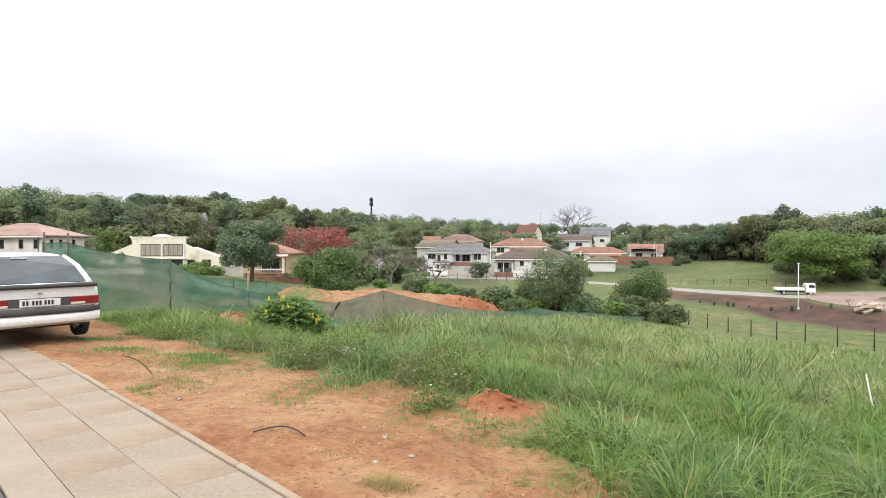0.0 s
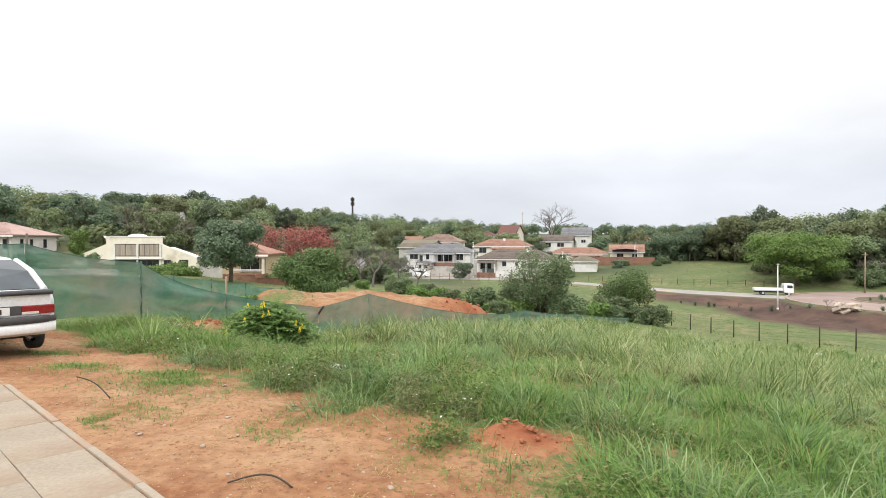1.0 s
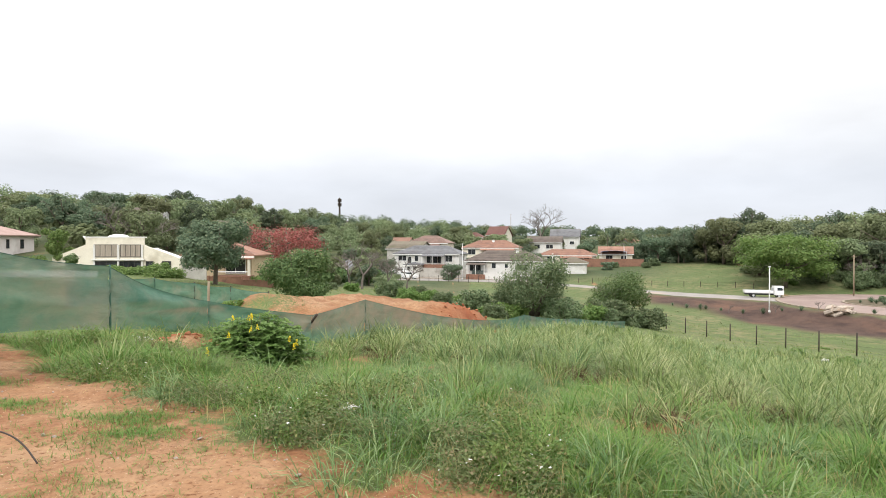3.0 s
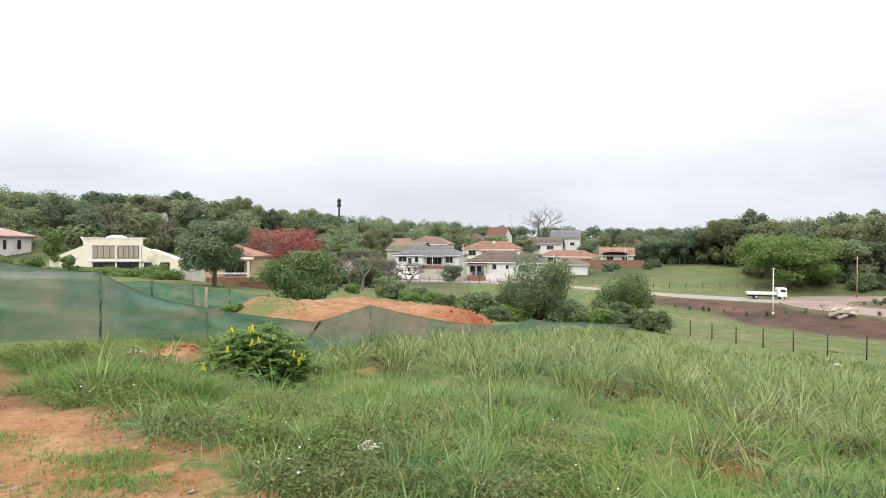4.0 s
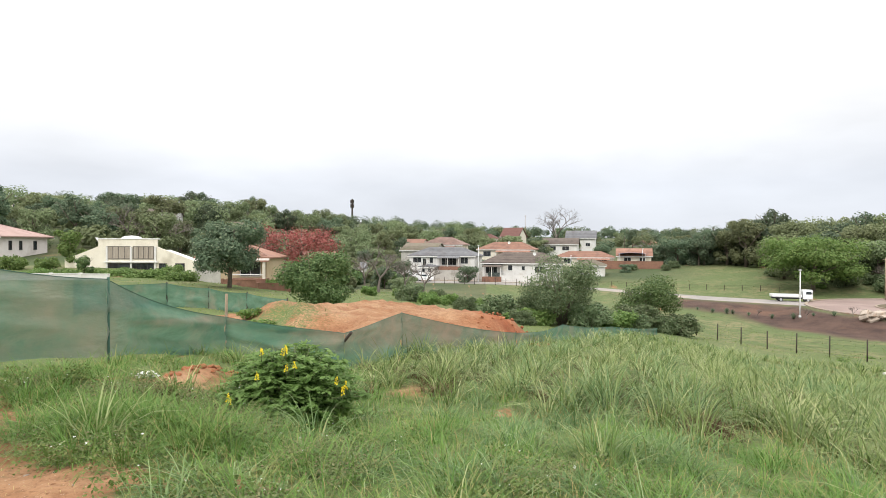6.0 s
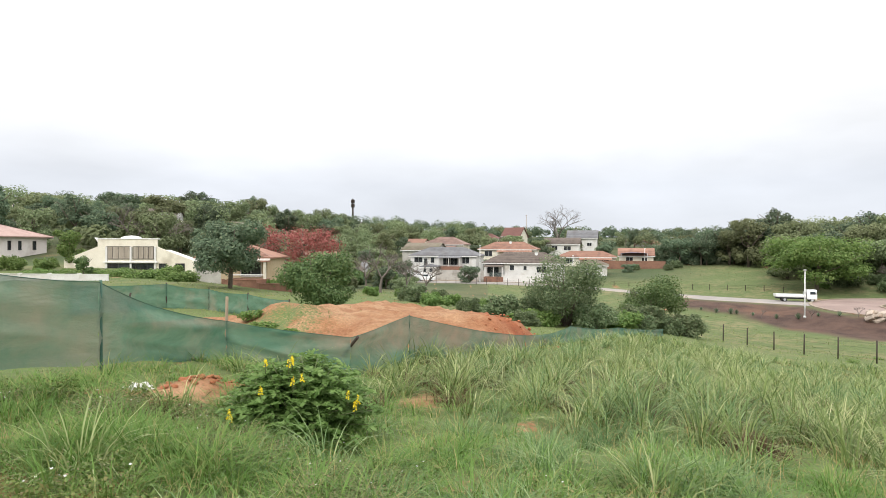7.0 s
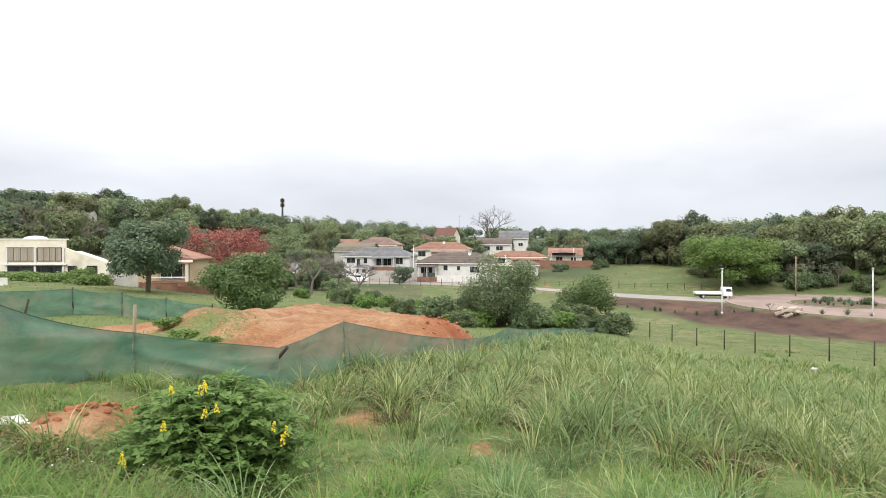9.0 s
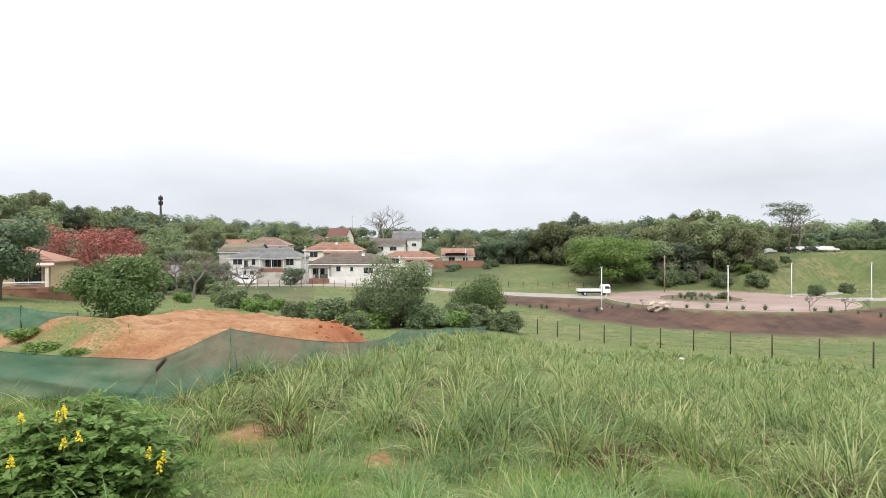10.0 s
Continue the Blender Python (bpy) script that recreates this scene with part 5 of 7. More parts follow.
def bare_tree(seed, h, spread, label, levels=5, material=None, flat=0.5, name="bare_tree"):
    """A leafless tree: limbs that fork again and again into fine twigs."""
    g = random.Random(seed)
    top = thing(name, pose(0, 0, 0), label, "tree")
    bm = bmesh.new()

    def grow(p, d, ln, r, level):
        q = p + d * ln
        tube(bm, [p, p.lerp(q, 0.5) + Vector((g.uniform(-1, 1), g.uniform(-1, 1), g.uniform(-0.5, 1))) * ln * 0.06, q], [r, r * 0.85, r * 0.68], 5 if level < 2 else 3, False)
        if level >= levels:
            return
        for k in range(3 if level < 4 else 2):
            a = g.uniform(0, 2 * math.pi)
            side = Vector((math.cos(a), math.sin(a), g.uniform(-0.2, 0.3)))
            nd = (d + side * g.uniform(0.55, 0.95) * (1.0 if level else spread)).normalized()
            nd.z = max(nd.z, -0.05) * flat + nd.z * (1 - flat)
            grow(q, nd.normalized(), ln * g.uniform(0.6, 0.82), r * 0.62, level + 1)

    grow(Vector((0, 0, -0.3)), Vector((g.uniform(-0.08, 0.08), 0, 1)).normalized(), h * 0.34, h * 0.032, 0)
    part("branchwork", bm, material or M_bare, top)
    return top


moved(bare_tree(51, 12.5, 1.1, "leafless pale umbrella-shaped tree on the ridge", 7, None, 0.55), 49.8, 243.0, 1.45)
moved(bare_tree(52, 7.5, 0.9, "leafless grey twiggy tree among shrubs", 6), -9.5, 92.0, 1.0)
planted(bpy.data.objects["bare_tree.001"], -6.0, 100.0, 0.8, 70)
planted(bpy.data.objects["bare_tree.001"], 97.0, 128.0, 0.9, 130)
planted(bpy.data.objects["bare_tree.001"], 103.0, 124.0, 0.75, 210)
planted(bpy.data.objects["bare_tree.001"], 146.0, 133.0, 1.7, 20)
for k, (x, y, v) in enumerate([(-54.0, 108.0, 1.05), (-49.5, 112.0, 1.15), (-33.0, 106.0, 1.0), (-38.0, 116.0, 1.1), (-26.0, 112.0, 1.0), (-13.0, 104.0, 0.9), (-3.0, 106.0, 0.85), (-60.0, 118.0, 1.1), (112.0, 140.0, 1.0), (120.0, 137.0, 0.9), (92.0, 136.0, 0.8)]):
    planted(bpy.data.objects["bare_tree.001"], x, y, v, 53 * k + 15)
shrub = bare_tree(53, 2.6, 1.0, "small leafless pruned shrub in the road verge", 4, None, 0.3, "bare_shrub")
moved(shrub, 84.0, 78.4, 1.3, sink=0.05)
for k, (x, y, s) in enumerate([(89.5, 76.5, 1.2), (93.0, 75.0, 1.0), (99.0, 74.0, 1.0), (58.0, 96.5, 0.8), (52.5, 101.0, 0.7), (62.5, 92.5, 0.8), (83, 101, 0.7), (89, 102, 0.7)]):
    planted(shrub, x, y, s, 77 * k, 0.05)

# umbrella thorn on the far slope
acacia = tree_model("umbrella_thorn", 46, 18.5, 9.0, 3800, 0.24, L_dark, "flat-topped thorn tree with thin foliage on a rise", crown_low=0.58, lumps=20, flat=0.34, hollow=0.05, trunk=0.26)
moved(acacia, 138.5, 130.0, 0.88, sink=0.3)


def palm(seed, h, label):
    g = np.random.default_rng(seed)
    top = thing("palm_tree", pose(0, 0, 0), label, "palm")
    bm = bmesh.new()
    tube(bm, [(0, 0, -0.3), (0.1, 0, 0.5 * h), (0.0, 0.1, h)], [0.28, 0.2, 0.2], 8)
    part("trunk", bm, M_bark, top)
    for k in range(22):
        a, up = 2 * math.pi * k * 0.382, 0.95 - 1.25 * k / 22
        ln = 2.9
        pts = [Vector((math.cos(a) * ln * t, math.sin(a) * ln * t, h + ln * (up * t - 0.75 * t * t))) for t in np.linspace(0, 1, 7)]
        bm = bmesh.new()
        for i in range(6):
            w = 0.42 * math.sin(math.pi * min(1, (i + 0.6) / 6.2))
            for s in (-1, 1):
                for j in range(3):
                    p = pts[i].lerp(pts[i + 1], j / 3)
                    e = p + Vector((-math.sin(a) * s * w, math.cos(a) * s * w, -0.35 * w)) + (pts[i + 1] - pts[i]) * 0.5
                    b2 = p + (pts[i + 1] - pts[i]) * 0.22
                    bm.faces.new([bm.verts.new(v) for v in (p, b2, e)])
        part("frond", bm, L_dark, top)
    return top


p1 = moved(palm(61, 9.5, "tall feathery palm above the trees"), 116.0, 246.0, 1.0)
for k, (x, y, s) in enumerate([(81, 180, 1.0), (92, 208, 0.75), (86, 246, 0.8), (80, 250, 0.7), (-150, 262, 0.75), (-163, 268, 0.8), (-172, 262, 0.7), (-92, 235, 0.7)]):
    planted(p1, x, y, s, 50 * k, 0.2)

# woods on the hillsides: a few models, each planted many times
WOOD = [
    tree_model("hill_tree", 71, 9.5, 5.4, 3600, 0.34, L_tree, "leafy green tree on the wooded hillside", crown_low=0.0, lumps=14, group="hillside trees"),
    tree_model("hill_tree", 72, 8.0, 5.2, 3600, 0.34, L_dark, "dark green spreading tree on the wooded hillside", flat=0.6, crown_low=0.0, lumps=14, group="hillside trees"),
    tree_model("hill_tree", 73, 10.5, 4.6, 3600, 0.34, L_olive, "olive green tree on the wooded hillside", crown_low=0.0, lumps=14, group="hillside trees"),
    tree_model("hill_tree", 74, 7.0, 5.8, 3600, 0.34, L_tree, "broad low green tree on the wooded hillside", flat=0.5, crown_low=0.05, lumps=13, group="hillside trees"),
    tree_model("hill_tree", 75, 11.5, 4.4, 3600, 0.34, L_dark, "tall dark green tree on the wooded hillside", crown_low=0.0, lumps=15, group="hillside trees"),
    tree_model("hill_tree", 76, 8.5, 6.4, 3600, 0.34, L_olive, "flat-topped pale green tree on the wooded hillside", flat=0.38, crown_low=0.3, lumps=13, group="hillside trees"),
]
HOMES = [(-66, 96, 12), (-43, 88, 13), (-23, 80, 9), (2, 172, 15), (21, 161, 13), (-5, 193, 10), (4, 206, 12), (24, 194, 14), (50, 192, 14), (63, 188, 12), (39, 294, 10), (63, 254, 10), (43, 167, 8)]
HOMES += [(-128, 232, 7), (-172, 246, 6), (-152, 262, 6), (-88, 196, 7), (-64, 176, 7), (-48, 168, 7), (-36, 182, 7), (-48, 395, 9), (-32, 405, 9), (-8, 230, 7)]


def woods(count, b0, b1, r0, r1, seed, s0, s1, gap, clear=1.0):
    g = random.Random(seed)
    placed = []
    tries = 0
    while len(placed) < count and tries < count * 40:
        tries += 1
        b, r = math.radians(g.uniform(b0, b1)), math.sqrt(g.uniform(r0 * r0, r1 * r1))
        x, y = -1 + r * math.sin(b), 3.5 + r * math.cos(b)
        if any(math.hypot(x - hx, y - hy) < hr * clear for hx, hy, hr in HOMES) or off_street(np.array([x]), np.array([y]))[0] < 7:
            continue
        # keep the view to the houses open: nothing tall right in front of them
        if any(abs(math.degrees(math.atan2(x + 1, y - 3.5) - math.atan2(hx + 1, hy - 3.5))) < 2.6 and 0 < math.hypot(hx + 1, hy - 3.5) - r < 60 for hx, hy, hr in HOMES):
            continue
        if any((x - px) ** 2 + (y - py) ** 2 < gap * gap for px, py in placed):
            continue
        placed.append((x, y))
        model = g.choice(WOOD)
        s = g.uniform(s0, s1)
        if model.get("stood") is None:
            model["stood"] = 1
            moved(model, x, y, s, g.uniform(0, 360), 0.5, g.uniform(0.85, 1.15))
        else:
            planted(model, x, y, s, g.uniform(0, 360), 0.5, g.uniform(0.85, 1.15))


woods(66, -58, -20, 112, 175, 81, 0.6, 0.9, 5.6)
woods(100, -60, -2, 180, 290, 82, 0.72, 1.0, 6.6)
woods(28, -23, -8, 225, 285, 83, 1.1, 1.35, 7.0)
woods(22, -2, 25, 215, 300, 84, 0.6, 0.9, 9.0)
woods(70, 31.0, 45, 164, 228, 86, 1.0, 1.4, 6.2)
woods(58, 44, 63, 206, 260, 88, 0.6, 0.85, 6.0)
woods(26, 26.5, 32, 188, 235, 89, 1.1, 1.4, 6.0)
woods(10, -14, -2, 105, 140, 87, 0.5, 0.7, 7.0)
for k, (x, y, s) in enumerate([(76, 192, 0.85), (82, 187, 0.95), (88, 193, 0.9), (94, 188, 0.95), (100, 195, 1.0), (70, 200, 0.8), (30, 181, 0.5), (36, 203, 0.6), (56, 205, 0.6), (12, 187, 0.55), (-14, 180, 0.6), (72, 214, 0.7), (14, 218, 0.65), (-12, 212, 0.7), (33, 224, 0.6), (40, 232, 0.6), (54, 226, 0.6)]):
    planted(WOOD[(1, 4, 0, 1, 2, 3)[k % 6]], x, y, s, 61 * k, 0.4)
# dense crowns that come down to the ground: beside the red roofs, and along the foot of the rise
dense = tree_model("dense_tree", 77, 8.0, 4.6, 5200, 0.3, L_dark, "dense dark green tree leafy down to the ground", crown_low=0.02, lumps=15, flat=0.8, hollow=0.7)
moved(dense, 74.5, 184.0, 1.15, 0, 0.4)
for k, (x, y, s, v) in enumerate([(79.5, 180.5, 1.05, 1.1), (84.0, 184.0, 1.2, 1.2), (70.0, 190.0, 0.9, 1.0), (90.0, 181.0, 1.2, 1.3), (96.0, 176.0, 1.2, 1.3), (103.0, 172.0, 1.3, 1.2), (99.0, 164.0, 0.9, 0.9), (107.0, 160.0, 1.0, 0.9), (112.0, 166.0, 1.3, 1.2), (118.0, 158.0, 1.0, 1.0), (122.0, 164.0, 1.2, 1.2), (127.0, 156.0, 0.9, 0.9), (132.0, 161.0, 1.2, 1.1), (108.0, 152.0, 0.7, 0.7), (7.5, 153.5, 0.62, 1.0), (-15.0, 148.0, 0.85, 1.0), (-9.5, 158.0, 0.7, 1.1), (-20.0, 140.0, 0.7, 0.9), (-27.0, 132.0, 0.8, 1.0), (11.5, 184.0, 0.6, 0.9), (14.0, 176.0, 0.55, 1.0), (33.5, 176.0, 0.6, 1.0), (36.0, 190.0, 0.6, 1.0), (57.0, 205.0, 0.8, 1.0), (54.5, 172.0, 0.45, 0.8)]):
    planted(dense, x, y, s, 83 * k, 0.4, v)
# broad single crowns that break the skyline of the left-hand hill and the ridge
for k, (b, r, v, t) in enumerate([(-33.0, 190, 1.2, 0.9), (-27.5, 205, 1.3, 0.9), (-24.0, 196, 1.25, 1.0), (-20.5, 215, 1.25, 1.0), (-16.5, 230, 1.2, 1.0), (-12.0, 240, 1.1, 1.0), (-3.5, 270, 1.0, 0.9), (3.5, 262, 0.9, 0.9), (7.5, 268, 1.0, 0.8), (10.0, 255, 0.9, 0.9)]):
    b = math.radians(b)
    planted(dense if k % 2 else WOOD[5], -1 + r * math.sin(b), 3.5 + r * math.cos(b), v, 37 * k, 0.5, t)
for m in WOOD:
    if m.get("stood"):
        del m["stood"]


def far_wood(count, b0, b1, r0, r1, seed, leaf_mat, label, h0=6.0, h1=10.5):
    """Woods too far off to pick out single trees: one mass of lumpy crowns."""
    g = np.random.default_rng(seed)
    b, r = np.radians(g.uniform(b0, b1, count)), np.sqrt(g.uniform(r0 * r0, r1 * r1, count))
    x, y = -1 + r * np.sin(b), 3.5 + r * np.cos(b)
    ok = off_street(x, y) > 8
    for hx, hy, hr in HOMES:
        ok &= np.hypot(x - hx, y - hy) > hr
        hb, hd = math.atan2(hx + 1, hy - 3.5), math.hypot(hx + 1, hy - 3.5)
        ok &= ~((np.abs(np.degrees(b - hb)) < 2.2) & (r < hd) & (r > hd - 45))
    x, y = x[ok], y[ok]
    z = ground(x, y)
    blobs = []
    for px, py, pz in zip(x, y, z):
        h = g.uniform(h0, h1)
        w = h * g.uniform(0.45, 0.7)
        blobs.append((px, py, pz + h * 0.55, w * 0.7, w * 0.7, h * 0.45))
        for k in range(3):
            a = g.uniform(0, 2 * math.pi)
            blobs.append((px + 0.6 * w * math.cos(a), py + 0.6 * w * math.sin(a), pz + h * g.uniform(0.4, 0.75), w * 0.4, w * 0.4, h * 0.22))
    pos, d = blob_points(g, 430 * len(x), blobs, 0.7)
    me = leaf_mesh("wood", pos, 0.56, g, leaf_mat, 0.75 * d + [0, 0, 0.45], 1.4, 0.62)
    tagged(new("woodland", me), label, "woodland", kind="stuff")


far_wood(150, -62, 4, 185, 330, 91, L_tree, "green woodland covering the far hillside")
far_wood(110, -62, 4, 250, 470, 92, L_dark, "dark woodland covering the far hillside")
far_wood(75, 2, 28, 225, 470, 93, L_tree, "green trees behind the houses across the valley", 5.0, 8.0)
far_wood(95, -6, 28, 240, 480, 95, L_dark, "dark trees behind the houses across the valley", 5.0, 8.5)
far_wood(70, 29, 45, 172, 300, 94, L_olive, "olive woodland on the rise behind the roundabout", 9.5, 13.0)
far_wood(60, 44, 66, 215, 320, 98, L_tree, "green woodland behind the open slope", 7.0, 10.0)
far_wood(60, -58, -16, 118, 180, 96, L_olive, "mixed scrub between the hillside houses", 3.0, 5.5)
far_wood(10, -16, 0, 100, 140, 97, L_bushy, "green thicket in the valley below the houses", 2.5, 4.5)


# ---- houses ----
def gable_roof(w, d, rise, z, over=0.45, thick=0.16):
    """A ridge along x."""
    bm = bmesh.new()
    a, b = w / 2 + over, d / 2 + over
    prof = [(-b, z - over * rise / (d / 2)), (0, z + rise), (b, z - over * rise / (d / 2))]
    rows = [[bm.verts.new((x, y, q + t)) for y, q in prof] for t in (0, thick) for x in (-a, a)]
    lo0, lo1, hi0, hi1 = rows
    for k in range(2):
        bm.faces.new((hi0[k], hi1[k], hi1[k + 1], hi0[k + 1]))
        bm.faces.new((lo0[k], lo0[k + 1], lo1[k + 1], lo1[k]))
        bm.faces.new((lo0[k], hi0[k], hi0[k + 1], lo0[k + 1]))
        bm.faces.new((lo1[k], lo1[k + 1], hi1[k + 1], hi1[k]))
    for k in (0, 2):
        bm.faces.new((lo0[k], lo1[k], hi1[k], hi0[k]))
    bmesh.ops.recalc_face_normals(bm, faces=bm.faces)
    return bm


def hip_roof(w, d, rise, z, over=0.5, thick=0.16, run=None):
    """A ridge along x, hipped at both ends."""
    bm = bmesh.new()
    a, b = w / 2 + over, d / 2 + over
    q = a - (run if run is not None else b)
    e = z - 0.08
    lo = [bm.verts.new(p) for p in ((-a, -b, e), (a, -b, e), (a, b, e), (-a, b, e))]
    hi = [bm.verts.new(p) for p in ((-a, -b, e + thick), (a, -b, e + thick), (a, b, e + thick), (-a, b, e + thick))]
    r0, r1 = bm.verts.new((-q, 0, z + rise)), bm.verts.new((q, 0, z + rise))
    bm.faces.new((hi[0], hi[1], r1, r0))
    bm.faces.new((hi[2], hi[3], r0, r1))
    bm.faces.new((hi[1], hi[2], r1))
    bm.faces.new((hi[3], hi[0], r0))
    bm.faces.new(lo[::-1])
    for k in range(4):
        bm.faces.new((lo[k], lo[(k + 1) % 4], hi[(k + 1) % 4], hi[k]))
    return bm


def tiled(roof_ob, w, d, rise, z, over, hip, course=0.42):
    """Courses of tiles: thin lapped strips that run along the slopes, one object each."""
    a, b = w / 2 + over, d / 2 + over
    n = min(16, max(4, int(math.hypot(b, rise) / course)))
    mat = roof_ob.data.materials[0]
    for s in (-1, 1):
        for k in range(n):
            t0, t1 = k / n, (k + 1) / n
            bm = bmesh.new()
            base, top = z - 0.08 + 0.16, z + rise
            cut = b if hip else 0
            pts = []
            for t, lift in ((t0, 0.075), (t1, 0.02)):
                x = a - cut * t
                pts.append([(-x, s * b * (1 - t), base + (top - base) * t + lift), (x, s * b * (1 - t), base + (top - base) * t + lift)])
            lower = [(p[0], p[1], p[2] - 0.07) for p in pts[0]]
            v = [bm.verts.new(p) for p in (*pts[0], *pts[1][::-1])]
            bm.faces.new(v)
            u = [bm.verts.new(p) for p in lower]
            bm.faces.new((u[0], u[1], v[1], v[0]))
            part("tile_course", bm, mat, roof_ob)


def window(parent, face, u, z, w, h, hw, hd, bars=1, frame=None, pane_mat=None, name="window"):
    """A framed window on a wall: face 'f' (front, -y), 'b', 'l' or 'r'; u along it from its middle."""
    m = {"f": pose(u, -hd, z), "b": pose(-u, hd, z, 0, 0, 180), "r": pose(hw, u, z, 0, 0, 90), "l": pose(-hw, -u, z, 0, 0, -90)}[face]
    frame = frame or M_wframe
    t = 0.07
    bm = bmesh.new()
    box(bm, -w / 2 - t, w / 2 + t, -0.07, 0.02, h, h + t)
    box(bm, -w / 2 - t, w / 2 + t, -0.10, 0.02, -t, 0)
    box(bm, -w / 2 - t, -w / 2, -0.07, 0.02, 0, h)
    box(bm, w / 2, w / 2 + t, -0.07, 0.02, 0, h)
    for k in range(bars):
        x = -w / 2 + w * (k + 1) / (bars + 1)
        box(bm, x - 0.025, x + 0.025, -0.055, 0.0, 0, h)
    bm.transform(m)
    win = part(name, bm, frame, parent)
    bm = boxed(-w / 2, w / 2, -0.03, -0.005, 0, h)
    bm.transform(m)
    part("pane", bm, pane_mat or M_pane, win)
    return win


def house(name, x, y, turn, w, d, h, rise, roof, wall_mat, roof_mat, label, wins=(), base=None, over=0.5, found=1.5, courses=True, bars_mat=None):
    z = gz(x, y) if base is None else base
    ob = thing(name, pose(x, y, z, 0, 0, turn), label, "house")
    t = 0.22
    bm = bmesh.new()
    box(bm, -w / 2, w / 2, -d / 2, -d / 2 + t, -found, h)
    box(bm, -w / 2, w / 2, d / 2 - t, d / 2, -found, h)
    box(bm, -w / 2, -w / 2 + t, -d / 2 + t, d / 2 - t, -found, h)
    box(bm, w / 2 - t, w / 2, -d / 2 + t, d / 2 - t, -found, h)
    if roof == "gable":
        for s in (-1, 1):
            v = [bm.verts.new(p) for p in ((s * w / 2, -d / 2, h), (s * w / 2, d / 2, h), (s * w / 2, 0, h + rise - 0.02), (s * (w / 2 - t), -d / 2, h), (s * (w / 2 - t), d / 2, h), (s * (w / 2 - t), 0, h + rise - 0.02))]
            for f in ((0, 1, 2), (5, 4, 3), (0, 2, 5, 3), (2, 1, 4, 5)):
                bm.faces.new([v[i] for i in f])
        bmesh.ops.recalc_face_normals(bm, faces=bm.faces)
    part("wall", bm, wall_mat, ob)
    r = part("roof", (gable_roof if roof == "gable" else hip_roof)(w, d, rise, h, over), roof_mat, ob)
    if courses:
        tiled(r, w, d, rise, h, over, roof == "hip")
    for s in (-1, 1):
        part("gutter", boxed(-w / 2 - over, w / 2 + over, *sorted((s * (d / 2 + over + 0.003), s * (d / 2 + over + 0.04))), h - 0.28, h - 0.05), M_fascia, ob)
    for spec in wins:
        face, u, zz, ww, hh, *rest = spec
        window(ob, face, u, zz, ww, hh, w / 2, d / 2, *(rest or [1]), frame=bars_mat)
    return ob


def aerial(parent, x, y, z, r=0.45):
    bm = bmesh.new()
    tube(bm, [(x, y, z - 0.6), (x, y, z)], [0.03, 0.03], 6)
    rows = [[(x + q * math.cos(a), y - 0.05 - 0.25 * (q / r) ** 2 * r, z + q * math.sin(a)) for a in np.linspace(0, 2 * math.pi, 17)] for q in (0.01, r * 0.6, r)]
    part("satellite_dish", bm, M_steel, parent)
    part("dish_bowl", loft(rows, False), M_lamp_white, parent)


# street of bungalows across the valley
hA = house("bungalow", 2.6, 172.5, -18, 19.0, 9.0, 2.9, 2.4, "hip", M_white_wall, M_grey_roof, "white bungalow with a grey hipped tile roof", [("f", -7.2, 1.0, 2.4, 1.4), ("f", -3.0, 0.9, 1.0, 1.5, 0), ("f", 2.2, 0.4, 4.2, 2.1, 3), ("f", 6.6, 0.8, 2.0, 1.7), ("f", -5.0, 0.0, 1.0, 2.1, 0), ("r", 0, 1.0, 1.8, 1.3)], base=-4.0, found=4.5)
house("garage", -2.2, 165.6, -18, 4.0, 4.0, 2.4, 0.7, "hip", M_white_wall, M_grey_roof, "small white outbuilding in front of a bungalow", [("f", 0.8, 1.0, 0.9, 0.9), ("f", -1.0, 1.0, 0.7, 0.9, 0)], base=-6.4, found=2)
hB = house("bungalow", 22.8, 160.0, -18, 20.0, 9.5, 3.6, 2.7, "hip", M_white_wall, M_brown_roof, "white bungalow with a dark brown hipped tile roof", [("f", -7.6, 0.9, 3.0, 1.9, 2), ("f", -2.6, 1.7, 1.1, 1.3, 0), ("f", 0.8, 1.8, 0.8, 1.0, 0), ("f", 5.0, 1.2, 2.4, 1.5), ("l", 1.0, 1.0, 2.2, 1.4), ("l", -2.6, 1.2, 1.4, 1.2)], base=-6.3, found=3)
aerial(hB, 3.5, -3.2, 6.0)
house("house", -4.0, 193.0, -18, 11.0, 12.0, 3.0, 2.2, "gable", M_grey_wall, M_dull_roof, "grey house with a mossy brown gabled roof", [("r", 0, 0.9, 2.0, 1.3), ("f", 0, 0.9, 2.0, 1.3)], base=-2.7, found=4)
hD = house("house", 3.2, 206.0, -18, 14.0, 9.0, 3.0, 2.6, "hip", M_cream_wall, M_dull_red, "cream house with a brownish red tile roof", [("f", -3.0, 0.8, 3.2, 1.6, 2), ("f", 3.0, 0.8, 3.0, 1.6, 2)], base=-0.9, found=4)
hE = house("house", 23.4, 195.0, -18, 18.0, 9.0, 2.9, 2.4, "hip", M_cream_wall, M_red_roof, "long cream house with a terracotta tile roof", [("f", -6.0, 0.7, 2.4, 1.6), ("f", 1.0, 0.7, 3.0, 1.6, 2), ("f", 5.5, 0.7, 2.4, 1.6)], base=-2.3, found=4)
aerial(hE, 1.0, -3.4, 5.1)
